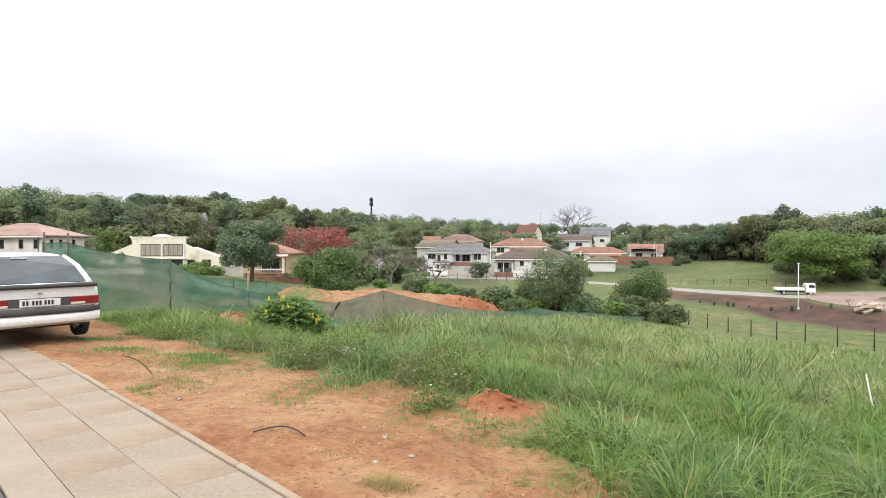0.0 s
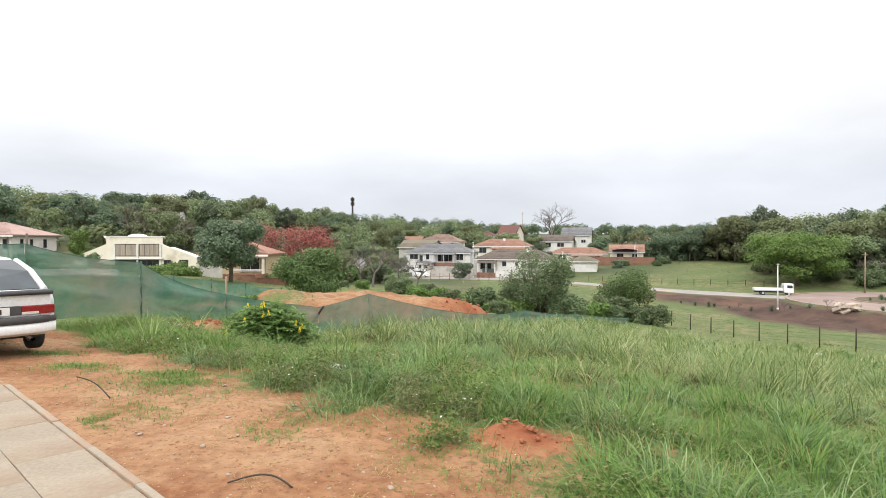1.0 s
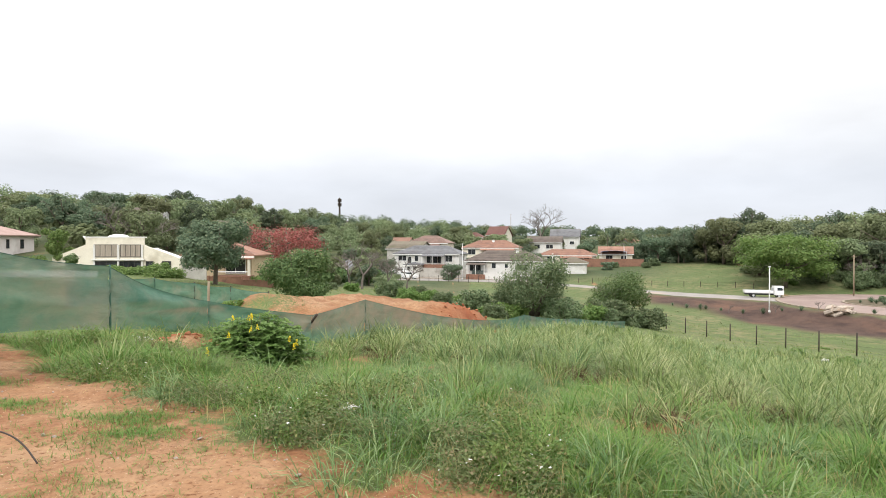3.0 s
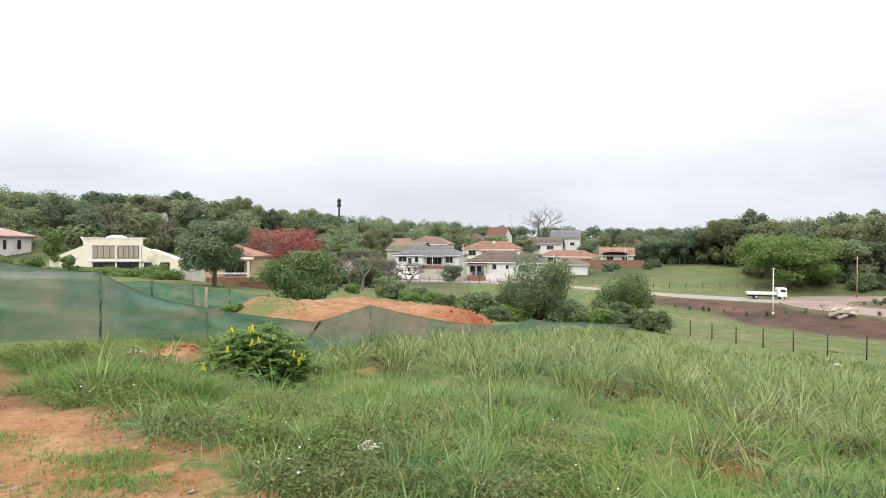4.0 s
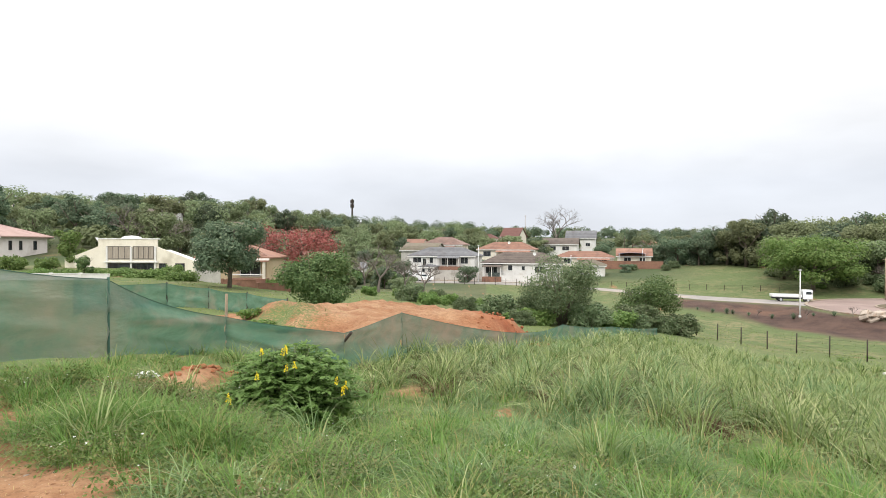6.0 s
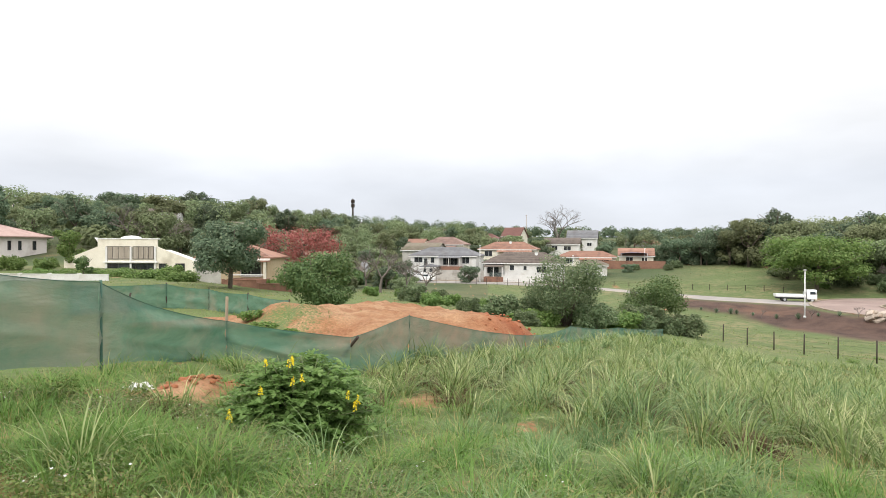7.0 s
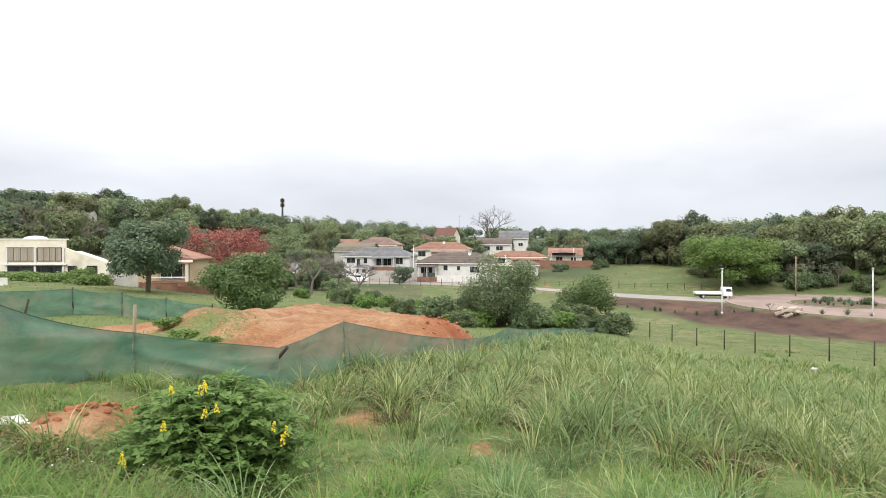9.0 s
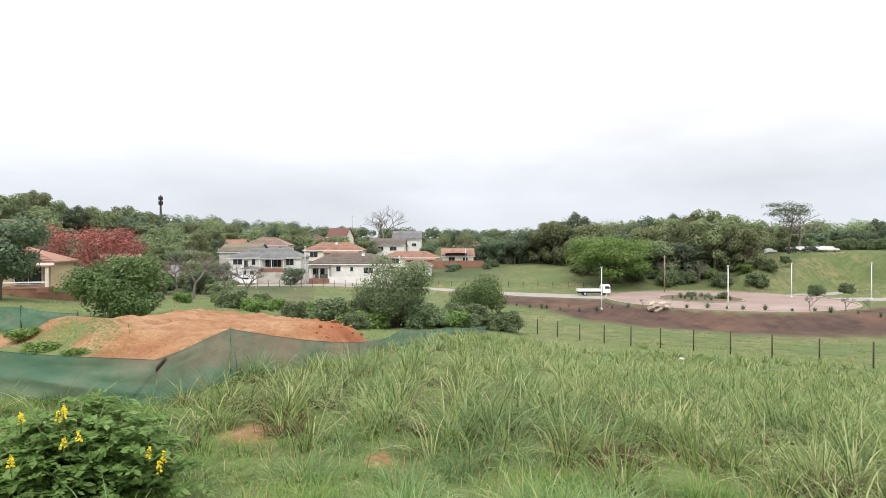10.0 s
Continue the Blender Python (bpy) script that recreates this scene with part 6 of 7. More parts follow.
house("gabled_house", 39.2, 294.0, -38, 10.0, 8.0, 4.6, 4.4, "gable", M_cream_wall, M_maroon_roof, "tall house with a steep maroon gabled roof", [("l", -2.0, 0.8, 1.6, 1.6), ("l", 1.8, 0.8, 1.6, 1.6), ("l", 0, 4.2, 1.6, 1.5), ("b", 0, 1.0, 2.0, 1.4)], base=1.6, found=4)
house("house", 27.5, 300.0, -18, 10.0, 8.0, 3.0, 2.6, "hip", M_cream_wall, M_maroon_roof, "low wing with a maroon hipped roof", [], base=2.2, found=4)
house("gabled_house", 62.8, 254.5, -18, 12.0, 9.0, 4.8, 3.2, "gable", M_white_wall, M_grey_roof, "white double-storey house with a dark grey gabled roof", [("l", 0, 1.4, 1.6, 1.4), ("l", 0, 4.6, 1.1, 1.1, 0), ("f", -2, 1.5, 1.8, 1.3), ("f", 3, 1.5, 1.8, 1.3)], base=0.2, found=4)
hH = house("house", 48.0, 193.0, -18, 18.0, 8.0, 2.6, 1.9, "hip", M_cream_wall, M_red_roof, "cream house with an orange-red tile roof", [("f", -5, 0.6, 2.4, 1.5), ("f", 1.0, 0.6, 2.6, 1.5, 2), ("f", 6, 0.6, 2.0, 1.5)], base=-4.4, found=4)
house("house", 62.5, 188.5, -18, 10.0, 8.0, 2.6, 2.2, "gable", M_cream_wall, M_red_roof, "small house with an orange tile roof", [("f", -2, 0.6, 2.0, 1.5), ("f", 2.4, 0.6, 1.6, 1.4)], base=-3.9, found=5)
house("house", 45.5, 216.0, -18, 12.0, 8.0, 3.0, 2.1, "gable", M_white_wall, M_brown_roof, "white house with a brown gabled roof behind others", [("f", -2.5, 0.8, 2.0, 1.4), ("f", 2.0, 0.8, 2.4, 1.4)], base=-0.6, found=4)
house("outbuilding", 43.4, 168.5, -18, 7.5, 6.0, 2.6, 1.6, "hip", M_white_wall, M_dull_roof, "small white outbuilding with a dull tile roof", [("l", 0, 1.2, 1.0, 0.9)], base=-6.2, found=3)


def garden_wall(name, pts, h, material, label, found=1.6, base=None, bay=3.0):
    """A wall of bays between square piers, stepping with the ground."""
    ob = thing(name, pose(0, 0, 0), label, "wall")
    for (ax, ay), (bx, by) in zip(pts[:-1], pts[1:]):
        ln = math.hypot(bx - ax, by - ay)
        n = max(1, int(ln / bay))
        turn = math.degrees(math.atan2(by - ay, bx - ax))
        for k in range(n):
            t = (k + 0.5) / n
            x, y = ax + (bx - ax) * t, ay + (by - ay) * t
            z = gz(x, y) if base is None else base
            bm = boxed(-ln / n / 2 + 0.12, ln / n / 2 - 0.12, -0.09, 0.09, -found, h)
            box(bm, -ln / n / 2 + 0.12, ln / n / 2 - 0.12, -0.13, 0.13, h, h + 0.07)
            bm.transform(pose(x, y, z, 0, 0, turn))
            part("bay", bm, material, ob)
            bm = boxed(-0.13, 0.13, -0.16, 0.16, -found, h + 0.15, 0.02)
            bm.transform(pose(ax + (bx - ax) * k / n, ay + (by - ay) * k / n, z, 0, 0, turn))
            part("pier", bm, material, ob)
    return ob


garden_wall("garden_wall", [(-12, 166.0), (0.4, 163.6), (13.0, 159.4)], 2.0, M_grey_wall, "pale plastered boundary wall along the street", base=-6.9)
garden_wall("garden_wall", [(16.2, 155.4), (31.6, 149.6)], 1.7, M_white_wall, "white boundary wall in front of a bungalow", base=-7.5)
garden_wall("garden_wall", [(46.0, 183.0), (58.0, 179.0), (67.0, 176.0)], 2.6, M_brown_wall, "brown face-brick boundary wall below red roofs", base=-5.4)
gate = thing("driveway_gate", pose(14.6, 156.4, -7.6, 0, 0, -18), "dark green steel driveway gate", "gate")
M_gate = surface("dark_green_steel", (0.05, 0.07, 0.065), (0.08, 0.1, 0.09), 3, 30, 0.5)
part("gate_frame", boxed(-1.6, 1.6, -0.05, 0.05, 0.1, 0.3), M_gate, gate)
for k in range(12):
    part("slat", boxed(-1.58 + k * 0.265, -1.34 + k * 0.265, -0.03, 0.03, 0.05, 2.4), M_gate, gate)
canopy = thing("canopy", pose(60.5, 184.5, -3.0, 0, 0, -18), "blue canopy roof on thin posts beside red-roofed houses", "canopy")
part("cover", loft([[(x, y, 2.4 + 0.3 * (1 - (x / 4) ** 2)) for x in np.linspace(-4, 4, 9)] for y in (-1.8, 1.8)], False), surface("blue_sheet", (0.1, 0.2, 0.42), (0.15, 0.27, 0.5), 2, 20, 0.5), canopy)
for x in (-3.8, 3.8):
    for y in (-1.7, 1.7):
        part("post", boxed(x - 0.06, x + 0.06, y - 0.06, y + 0.06, -3.0, 2.45), M_wframe, canopy)

# pink double-storey house on the left slope
hP = house("double_storey_house", -72.2, 98.6, -3, 13.0, 10.0, 5.2, 2.2, "hip", M_pink_wall, M_pink_roof, "pale double-storey house with a faded pink tile roof", [("f", 5.4, 3.2, 0.55, 1.3, 0), ("f", 2.9, 3.2, 0.6, 1.3, 0), ("f", -0.8, 3.2, 1.4, 1.3), ("f", -4.5, 3.2, 1.4, 1.3), ("f", 2.4, 0.3, 3.6, 1.7, 3), ("f", -3.5, 0.4, 2.8, 1.6, 2), ("r", -3.0, 3.2, 0.5, 1.3, 0), ("r", -0.9, 3.2, 0.5, 1.3, 0), ("r", 2.2, 3.2, 0.6, 1.3, 0)], base=-2.2, found=3, over=0.7, bars_mat=M_frame)
bm = bmesh.new()
tube(bm, [(5.9, -5.06, 5.0), (5.9, -5.06, -0.5)], [0.05, 0.05], 8)
part("downpipe", bm, M_frame, hP)
garden_wall("garden_wall", [(-54.0, 67.5), (-34.9, 66.0)], 1.65, M_white_wall, "low white boundary wall below the pink house", found=2, base=-2.95)


def modern_house():
    """The cream house with sweeping mono-pitch wings on both sides of a tall glazed middle."""
    ob = thing("modern_house", pose(-42.8, 85.3, -1.45), "cream modern house with sloping wings and big curtained windows", "house")
    prof = [(-8.6, -2.0), (8.8, -2.0), (8.8, 1.05), (4.3, 2.75), (3.8, 3.0), (3.8, 3.95), (-4.1, 3.95), (-4.1, 3.0), (-5.2, 2.55), (-8.6, 1.2)]
    bm = bmesh.new()
    a = [bm.verts.new((x, -0.15, z)) for x, z in prof]
    b = [bm.verts.new((x, 0.15, z)) for x, z in prof]
    bm.faces.new(a)
    bm.faces.new(b[::-1])
    for k in range(len(prof)):
        j = (k + 1) % len(prof)
        bm.faces.new((a[k], b[k], b[j], a[j]))
    bmesh.ops.recalc_face_normals(bm, faces=bm.faces)
    part("wall", bm, M_cream_wall, ob)
    for x0, x1, y0, y1 in ((-8.6, -8.3, 0.15, 4), (8.5, 8.8, 0.15, 4)):
        part("side_wall", boxed(x0, x1, y0, y1, -2, 1.0), M_cream_wall, ob)
    part("rear_wall", boxed(-8.6, 8.8, 4.05, 4.3, -2, 1.0), M_cream_wall, ob)
    for (x0, z0), (x1, z1) in (((-8.5, 0.75), (-4.1, 2.3)), ((3.8, 2.3), (8.7, 0.55))):
        rows = [[(x0, y, z0), (x1, y, z1), (x1, y, z1 + 0.22), (x0, y, z0 + 0.22), (x0, y, z0)] for y in (0.16, 4.0)]
        bm = loft([r[:] for r in rows], False)
        for r in rows:
            bm.faces.new([bm.verts.new(p) for p in r[:4]])
        part("wing_roof", bm, M_fascia, ob)
    part("parapet", boxed(-4.2, 3.9, -0.22, 0.6, 3.95, 4.1, 0.03), M_fascia, ob)
    part("parapet_flare", loft([[(-4.1, -0.2, 3.6), (-4.5, -0.2, 4.2)], [(-4.1, 0.5, 3.6), (-4.5, 0.5, 4.2)]], False), M_fascia, ob)
    dome = [[(-0.6 + q * math.cos(t) * 1.5, 1.8 + 1.2 * q * math.sin(t), 4.0 + 0.5 * math.sqrt(max(0, 1 - q * q))) for t in np.linspace(0, 2 * math.pi, 21)] for q in (1, 0.8, 0.5, 0.02)]
    part("rooflight", loft(dome, False), M_white_wall, ob)
    for u, w in ((-1.35, 3.1), (2.0, 2.7)):
        window(ob, "f", u, 1.35, w, 1.6, 0, 0.16, 3, M_frame, M_curtain)
    for u, w in ((-1.3, 2.9), (1.0, 1.3), (2.5, 1.6), (4.6, 0.9), (6.9, 1.1)):
        window(ob, "f", u, -0.45, w, 1.1, 0, 0.16, 1, M_frame)
    part("ledge", boxed(-3.2, 4.0, -0.5, -0.155, 0.82, 1.0, 0.02), M_fascia, ob)
    for x in (-2.9, 0.35, 3.6):
        part("column", boxed(x - 0.12, x + 0.12, -0.32, -0.16, -1.5, 2.98, 0.02), M_white_wall, ob)


modern_house()
hO = house("ochre_house", -25.9, 80.6, -3, 8.4, 7.0, 2.5, 1.7, "hip", M_orange_wall, M_red_roof, "small ochre house with a red tile roof", [("f", -3.4, 0.7, 0.9, 1.1), ("f", 2.2, 0.3, 2.4, 1.7, 1)], base=-2.3, found=2)
part("porch_roof", boxed(0.2, 4.7, -5.3, -3.95, 2.05, 2.2, 0.02), M_red_roof, hO)
for x in (0.4, 4.4):
    part("porch_post", boxed(x - 0.14, x + 0.14, -5.2, -4.9, -1.5, 2.05, 0.02), M_cream_wall, hO)
part("porch_rail", boxed(0.55, 4.25, -5.1, -5.0, 0.45, 0.6, 0.02), M_wframe, hO)
part("porch_step", boxed(0.0, 4.6, -5.5, -3.6, -1.5, 0.05, 0.03), M_brown_wall, hO)
garden_wall("garden_wall", [(-29.2, 74.0), (-26.4, 74.2)], 1.55, M_grey_wall, "broken weathered plaster wall beside a tree", found=1.5, bay=3.0)
garden_wall("garden_wall", [(-26.2, 74.0), (-18.0, 73.4)], 0.75, M_brown_wall, "low brown brick garden wall", found=1.5)

# small houses that show between the trees on the far hillside
far_spots = [(-128, 232, 9), (-172, 246, 8), (-152, 262, 8), (-88, 196, 9), (-64, 176, 10), (-48, 168, 9), (-36, 182, 10), (-48, 395, 12), (-32, 405, 12), (-70, 205, 8), (-8, 230, 9), (-24, 150, 8), (-19, 165, 8), (6, 330, 9), (86, 240, 9)]
for k, (x, y, w) in enumerate(far_spots):
    house("hillside_house", x, y, (-25, 20, -60, 5, 40)[k % 5], w, 7.0, 3.2, 1.9, "gable", (M_white_wall, M_cream_wall, M_grey_wall)[k % 3], (M_grey_roof, M_dull_roof, M_red_roof, M_brown_roof)[k % 4], ("white", "cream", "grey")[k % 3] + " house with a " + ("grey", "mossy brown", "red", "brown")[k % 4] + " roof among the trees", [("f", -w / 4, 0.9, 1.6, 1.3), ("f", w / 4, 0.9, 1.6, 1.3), ("r", 0, 0.9, 1.4, 1.3)], base=gz(x, y) - 0.4, found=5, courses=False)

# verandas in front of the bungalows: a lean-to roof on posts over a shaded stoep
for home, x0, x1, d, h, mat in ((hA, -1.0, 5.6, 4.5, 2.75, M_grey_roof), (hB, -9.6, -4.6, 4.75, 3.0, M_brown_roof), (hE, -3.0, 8.2, 4.5, 2.5, M_red_roof), (hD, -5.0, 5.0, 4.5, 2.5, M_dull_red), (hH, -2.0, 8.0, 4.0, 2.2, M_red_roof)):
    rows = [[(x, -d - 2.2, h - 0.45), (x, -d, h + 0.05), (x, -d, h + 0.2), (x, -d - 2.2, h - 0.3), (x, -d - 2.2, h - 0.45)] for x in (x0, x1)]
    part("veranda_roof", loft(rows, False), mat, home)
    n = max(2, int((x1 - x0) / 2.4))
    for k in range(n + 1):
        x = x0 + 0.15 + (x1 - x0 - 0.3) * k / n
        part("veranda_post", boxed(x - 0.09, x + 0.09, -d - 2.1, -d - 1.92, -2.5, h - 0.42), M_white_wall, home)
    part("veranda_step", boxed(x0, x1, -d - 2.3, -d - 0.02, -3.0, 0.02), M_brown_wall, home)


# ---- wire fence below the field ----
def wire_fence():
    a, b = Vector((40.3, 33.0, 0)), Vector((28.3, 81.0, 0))
    fence = thing("wire_fence", pose(0, 0, 0), "thin wire fence on dark steel posts across a meadow", "fence")
    n = 15
    tops = []
    for k in range(n):
        p = a.lerp(b, k / (n - 1))
        z = gz(p.x, p.y)
        bm = bmesh.new()
        tube(bm, [(p.x, p.y, z - 0.3), (p.x + 0.01 * (k % 3), p.y, z + 1.9)], [0.06, 0.06], 6)
        part("post", bm, M_dark_steel, fence)
        tops.append(Vector((p.x, p.y, z)))
    for h in (0.3, 0.75, 1.2, 1.6):
        bm = bmesh.new()
        tube(bm, [p + Vector((0, 0, h)) for p in tops], [0.006] * n, 3)
        part("wire", bm, M_dark_steel, fence)


wire_fence()


# ---- street lamps, poles and the tower ----
def street_lamp(x, y, h, turn, label="slim white street lamp with a flat round head"):
    z = gz(x, y)
    ob = thing("street_lamp", pose(x, y, z, 0, 0, turn), label, "lamp", "street lamps")
    bm = bmesh.new()
    tube(bm, [(0, 0, -0.4), (0, 0, 0.35 * h), (0, 0, h)], [0.12, 0.1, 0.075], 10)
    part("pole", bm, M_lamp_white, ob)
    part("head", boxed(-0.2, 0.2, -0.14, 0.14, h - 0.02, h + 0.12, 0.05), M_lamp_white, ob)
    part("lens", boxed(-0.2, 0.2, -0.12, 0.12, h - 0.06, h - 0.021), M_steel, ob)
    bm = bmesh.new()
    tube(bm, [(0, 0, -0.05), (0, 0, 0.35)], [0.2, 0.18], 10)
    part("base_collar", bm, M_lamp_white, ob)


for x, y, h in ((57.6, 97.6, 7.6), (75.0, 86.2, 7.2), (103.3, 98.5, 7.0), (113.5, 89.5, 7.2), (10.6, 156.7, 9.4), (63.3, 183.0, 5.5), (32.5, 147.2, 7.4)):
    street_lamp(x, y, h, 20)


def timber_pole(x, y, h, label):
    ob = thing("utility_pole", pose(x, y, gz(x, y)), label, "pole")
    bm = bmesh.new()
    tube(bm, [(0, 0, -0.5), (0, 0, h)], [0.14, 0.1], 8)
    part("pole", bm, M_post_wood, ob)
    part("crossarm", boxed(-0.6, 0.6, -0.05, 0.05, h - 0.5, h - 0.38), M_post_wood, ob)


timber_pole(88.5, 119.0, 8.5, "weathered timber utility pole by the road")
timber_pole(46.0, 300.0, 15.0, "tall thin pole above the ridge")

tower = thing("phone_mast", pose(-69.0, 505.0, gz(-69, 505)), "tall mast with stacked antenna panels on the ridge", "tower")
th = 41.5 - gz(-69, 505)
bm = bmesh.new()
tube(bm, [(0, 0, -1), (0, 0, th)], [1.0, 0.6], 8)
part("pole", bm, M_dark_steel, tower)
for zz in (th - 2.4, th - 6.0):
    for k in range(6):
        a = math.pi * k / 3
        bm = boxed(-0.5, 0.5, -0.3, 0.3, -1.4, 1.4, 0.06)
        bm.transform(pose(1.3 * math.cos(a), 1.3 * math.sin(a), zz, 0, 0, math.degrees(a) + 90))
        part("antenna_panel", bm, M_dark_steel, tower)

# ---- vehicles in the valley ----
M_black = surface("black_car_paint", (0.02, 0.02, 0.022), (0.03, 0.03, 0.032), 2, 30, 0.3, bump=0, coat=0.6)


def flatbed_truck(m):
    t = thing("truck", m, "white flatbed truck parked beside the road", "truck")
    cab = part("cab", loft([[(x, y, z) for y, z in ((-1.0, 0.55), (-1.02, 1.3), (-0.9, 2.15), (-0.8, 2.3), (0.8, 2.3), (0.9, 2.15), (1.02, 1.3), (1.0, 0.55), (-1.0, 0.55))] for x in (1.75, 2.0, 3.0, 3.35)], False), M_car, t)
    part("cab_front", boxed(3.3, 3.42, -0.98, 0.98, 0.5, 1.35, 0.03), M_car, cab)
    part("windscreen", boxed(3.33, 3.38, -0.85, 0.85, 1.4, 2.12, 0.01), M_glass, cab)
    part("cab_back", boxed(1.72, 1.77, -0.98, 0.98, 0.55, 2.28), M_car, cab)
    for s in (-1, 1):
        part("side_window", boxed(2.25, 3.1, *sorted((s * 0.985, s * 1.0)), 1.4, 2.0), M_glass, cab)
        part("mirror", boxed(3.1, 3.2, *sorted((s * 1.05, s * 1.25)), 1.5, 1.85, 0.02), M_trim, cab)
        part("dropside", boxed(-3.5, 1.55, *sorted((s * 1.0, s * 1.06)), 0.95, 1.38, 0.01), M_car, t)
    part("bed", boxed(-3.5, 1.6, -1.02, 1.02, 0.82, 0.95, 0.02), M_steel, t)
    part("tailboard", boxed(-3.56, -3.5, -1.0, 1.0, 0.95, 1.38, 0.01), M_car, t)
    part("headboard", boxed(1.55, 1.62, -1.0, 1.0, 0.95, 1.9, 0.01), M_steel, t)
    part("chassis", boxed(-3.4, 3.2, -0.45, 0.45, 0.5, 0.82), M_trim, t)
    for s in (-1, 1):
        for x in (-2.0, 2.6):
            w = wheel(t, 0, 0, 0.4, 0.24)
            w.matrix_basis = pose(x, s * 0.85, 0, 0, 0, 90)
    return t


TRUCK_TURN = -18
flatbed_truck(pose(67.8, 116.2, gz(67.8, 116.2) + 0.06, 0, 0, TRUCK_TURN))


def small_vehicle(m, paint, label, length=4.2, h=1.45, van=False, name="car"):
    t = thing(name, m, label, "van" if van else "car")
    L = length / 2
    if van:
        prof = [(-L, 0.35), (-L, h * 0.98), (-L + 0.1, h), (L * 0.45, h), (L * 0.75, h * 0.6), (L, h * 0.52), (L, 0.35)]
    else:
        prof = [(-L, 0.4), (-L, 0.88), (-L + 0.55, 0.95), (-L + 1.1, h), (L * 0.25, h), (L * 0.52, 0.95), (L - 0.05, 0.8), (L, 0.4)]
    rows = [[(x, y * (0.92 if z > 1.0 else 1.0), z) for x, z in prof] for y in (-0.83, -0.75, 0.75, 0.83)]
    part("body", loft(rows), paint, t)
    for s in (-1, 1):
        x0, x1 = (-L + 0.25, L * 0.4) if van else (-L + 1.1, L * 0.25)
        part("side_window", boxed(x0, x1, *sorted((s * 0.765, s * 0.775)), h * 0.68, h * 0.92), M_glass, t)
        for x in (-L * 0.6, L * 0.62):
            w = wheel(t, 0, 0, 0.3, 0.18)
            w.matrix_basis = pose(x, s * 0.74, 0, 0, 0, 90)
    part("windscreen", boxed(L * (0.56 if van else 0.4), L * (0.6 if van else 0.43), -0.65, 0.65, h * 0.66, h * 0.9), M_glass, t)
    part("rear_window", boxed(-L + (-0.012 if van else 0.72), -L + (0.01 if van else 0.76), -0.6, 0.6, h * 0.68, h * 0.92), M_glass, t)
    return t


small_vehicle(pose(-3.5, 158.9, gz(-3.5, 158.9) + 0.06, 0, 0, -17), M_car, "white pickup van parked in the street", 4.6, 1.9, True, "van")
small_vehicle(pose(-6.0, 164.2, -6.9, 0, 0, -20), M_car, "white panel van standing in a driveway", 4.8, 2.0, True, "van")
for k, (b, r) in enumerate(((46.6, 190.0), (47.3, 194.0), (49.0, 192.0), (49.7, 195.0), (50.4, 191.0), (51.1, 193.0), (51.7, 190.0))):
    x, y = -2.1 + r * math.sin(math.radians(b)), 6.9 + r * math.cos(math.radians(b))
    small_vehicle(pose(x, y, gz(x, y), 0, 0, -45 + 25 * (k % 3)), (M_car, M_car, M_black, M_car, M_black, M_car, M_car)[k], ("white", "white", "black", "white", "black", "white", "white")[k] + " car parked under trees on the rise")


# ---- rubble, stones and litter ----
def rock_mesh(seed, flat=0.6):
    g = np.random.default_rng(seed)
    bm = bmesh.new()
    bmesh.ops.create_icosphere(bm, subdivisions=2, radius=0.5)
    for v in bm.verts:
        k = 1 + 0.2 * math.sin(5 * v.co.x + seed) + 0.18 * math.sin(6 * v.co.y - 2 * v.co.z + seed) + g.uniform(-0.06, 0.06)
        v.co = Vector((v.co.x * 1.25, v.co.y * 0.9, v.co.z * flat)) * (k + g.uniform(-0.1, 0.1))
    me = bpy.data.meshes.new("rock")
    bm.to_mesh(me)
    bm.free()
    return me


ROCKS = [rock_mesh(k, 0.45 + 0.1 * (k % 3)) for k in range(5)]


def rocks(name, places, material, label, sink=0.3, group=""):
    made = {}
    for k, (x, y, s) in enumerate(places):
        me = ROCKS[k % 5]
        if (k % 5) not in made:
            made[k % 5] = me.copy()
            made[k % 5].materials.append(material)
        ob = new(name, made[k % 5])
        ob.matrix_basis = pose(x, y, gz(x, y) + s * (0.25 - sink * 0.5), 13 * k % 25, 17 * k % 20, 71 * k) @ Matrix.Diagonal((s, s, s, 1))
        tagged(ob, label, "rock", group)


def rubble(places, label):
    """Broken concrete and stone: angular slabs with knocked-off corners, tipped over one another."""
    for k, (x, y, s) in enumerate(places):
        gg = random.Random(90 + k)
        bm = boxed(-0.6, 0.6, -0.38, 0.38, -0.2, 0.2)
        for v in bm.verts:
            v.co = Vector((v.co.x * gg.uniform(0.6, 1.15), v.co.y * gg.uniform(0.6, 1.2), v.co.z * gg.uniform(0.7, 1.3)))
        bmesh.ops.bevel(bm, geom=bm.edges[:], offset=0.06, segments=1, affect="EDGES")
        ob = part("rubble_block", bm, M_stone)
        ob.matrix_basis = pose(x, y, gz(x, y) + 0.12 * s + 0.35 * (k % 3), gg.uniform(-28, 28), gg.uniform(-32, 32), gg.uniform(0, 180)) @ Matrix.Diagonal((s, s, s, 1))
        tagged(ob, label, "rock", "rubble on the bank")


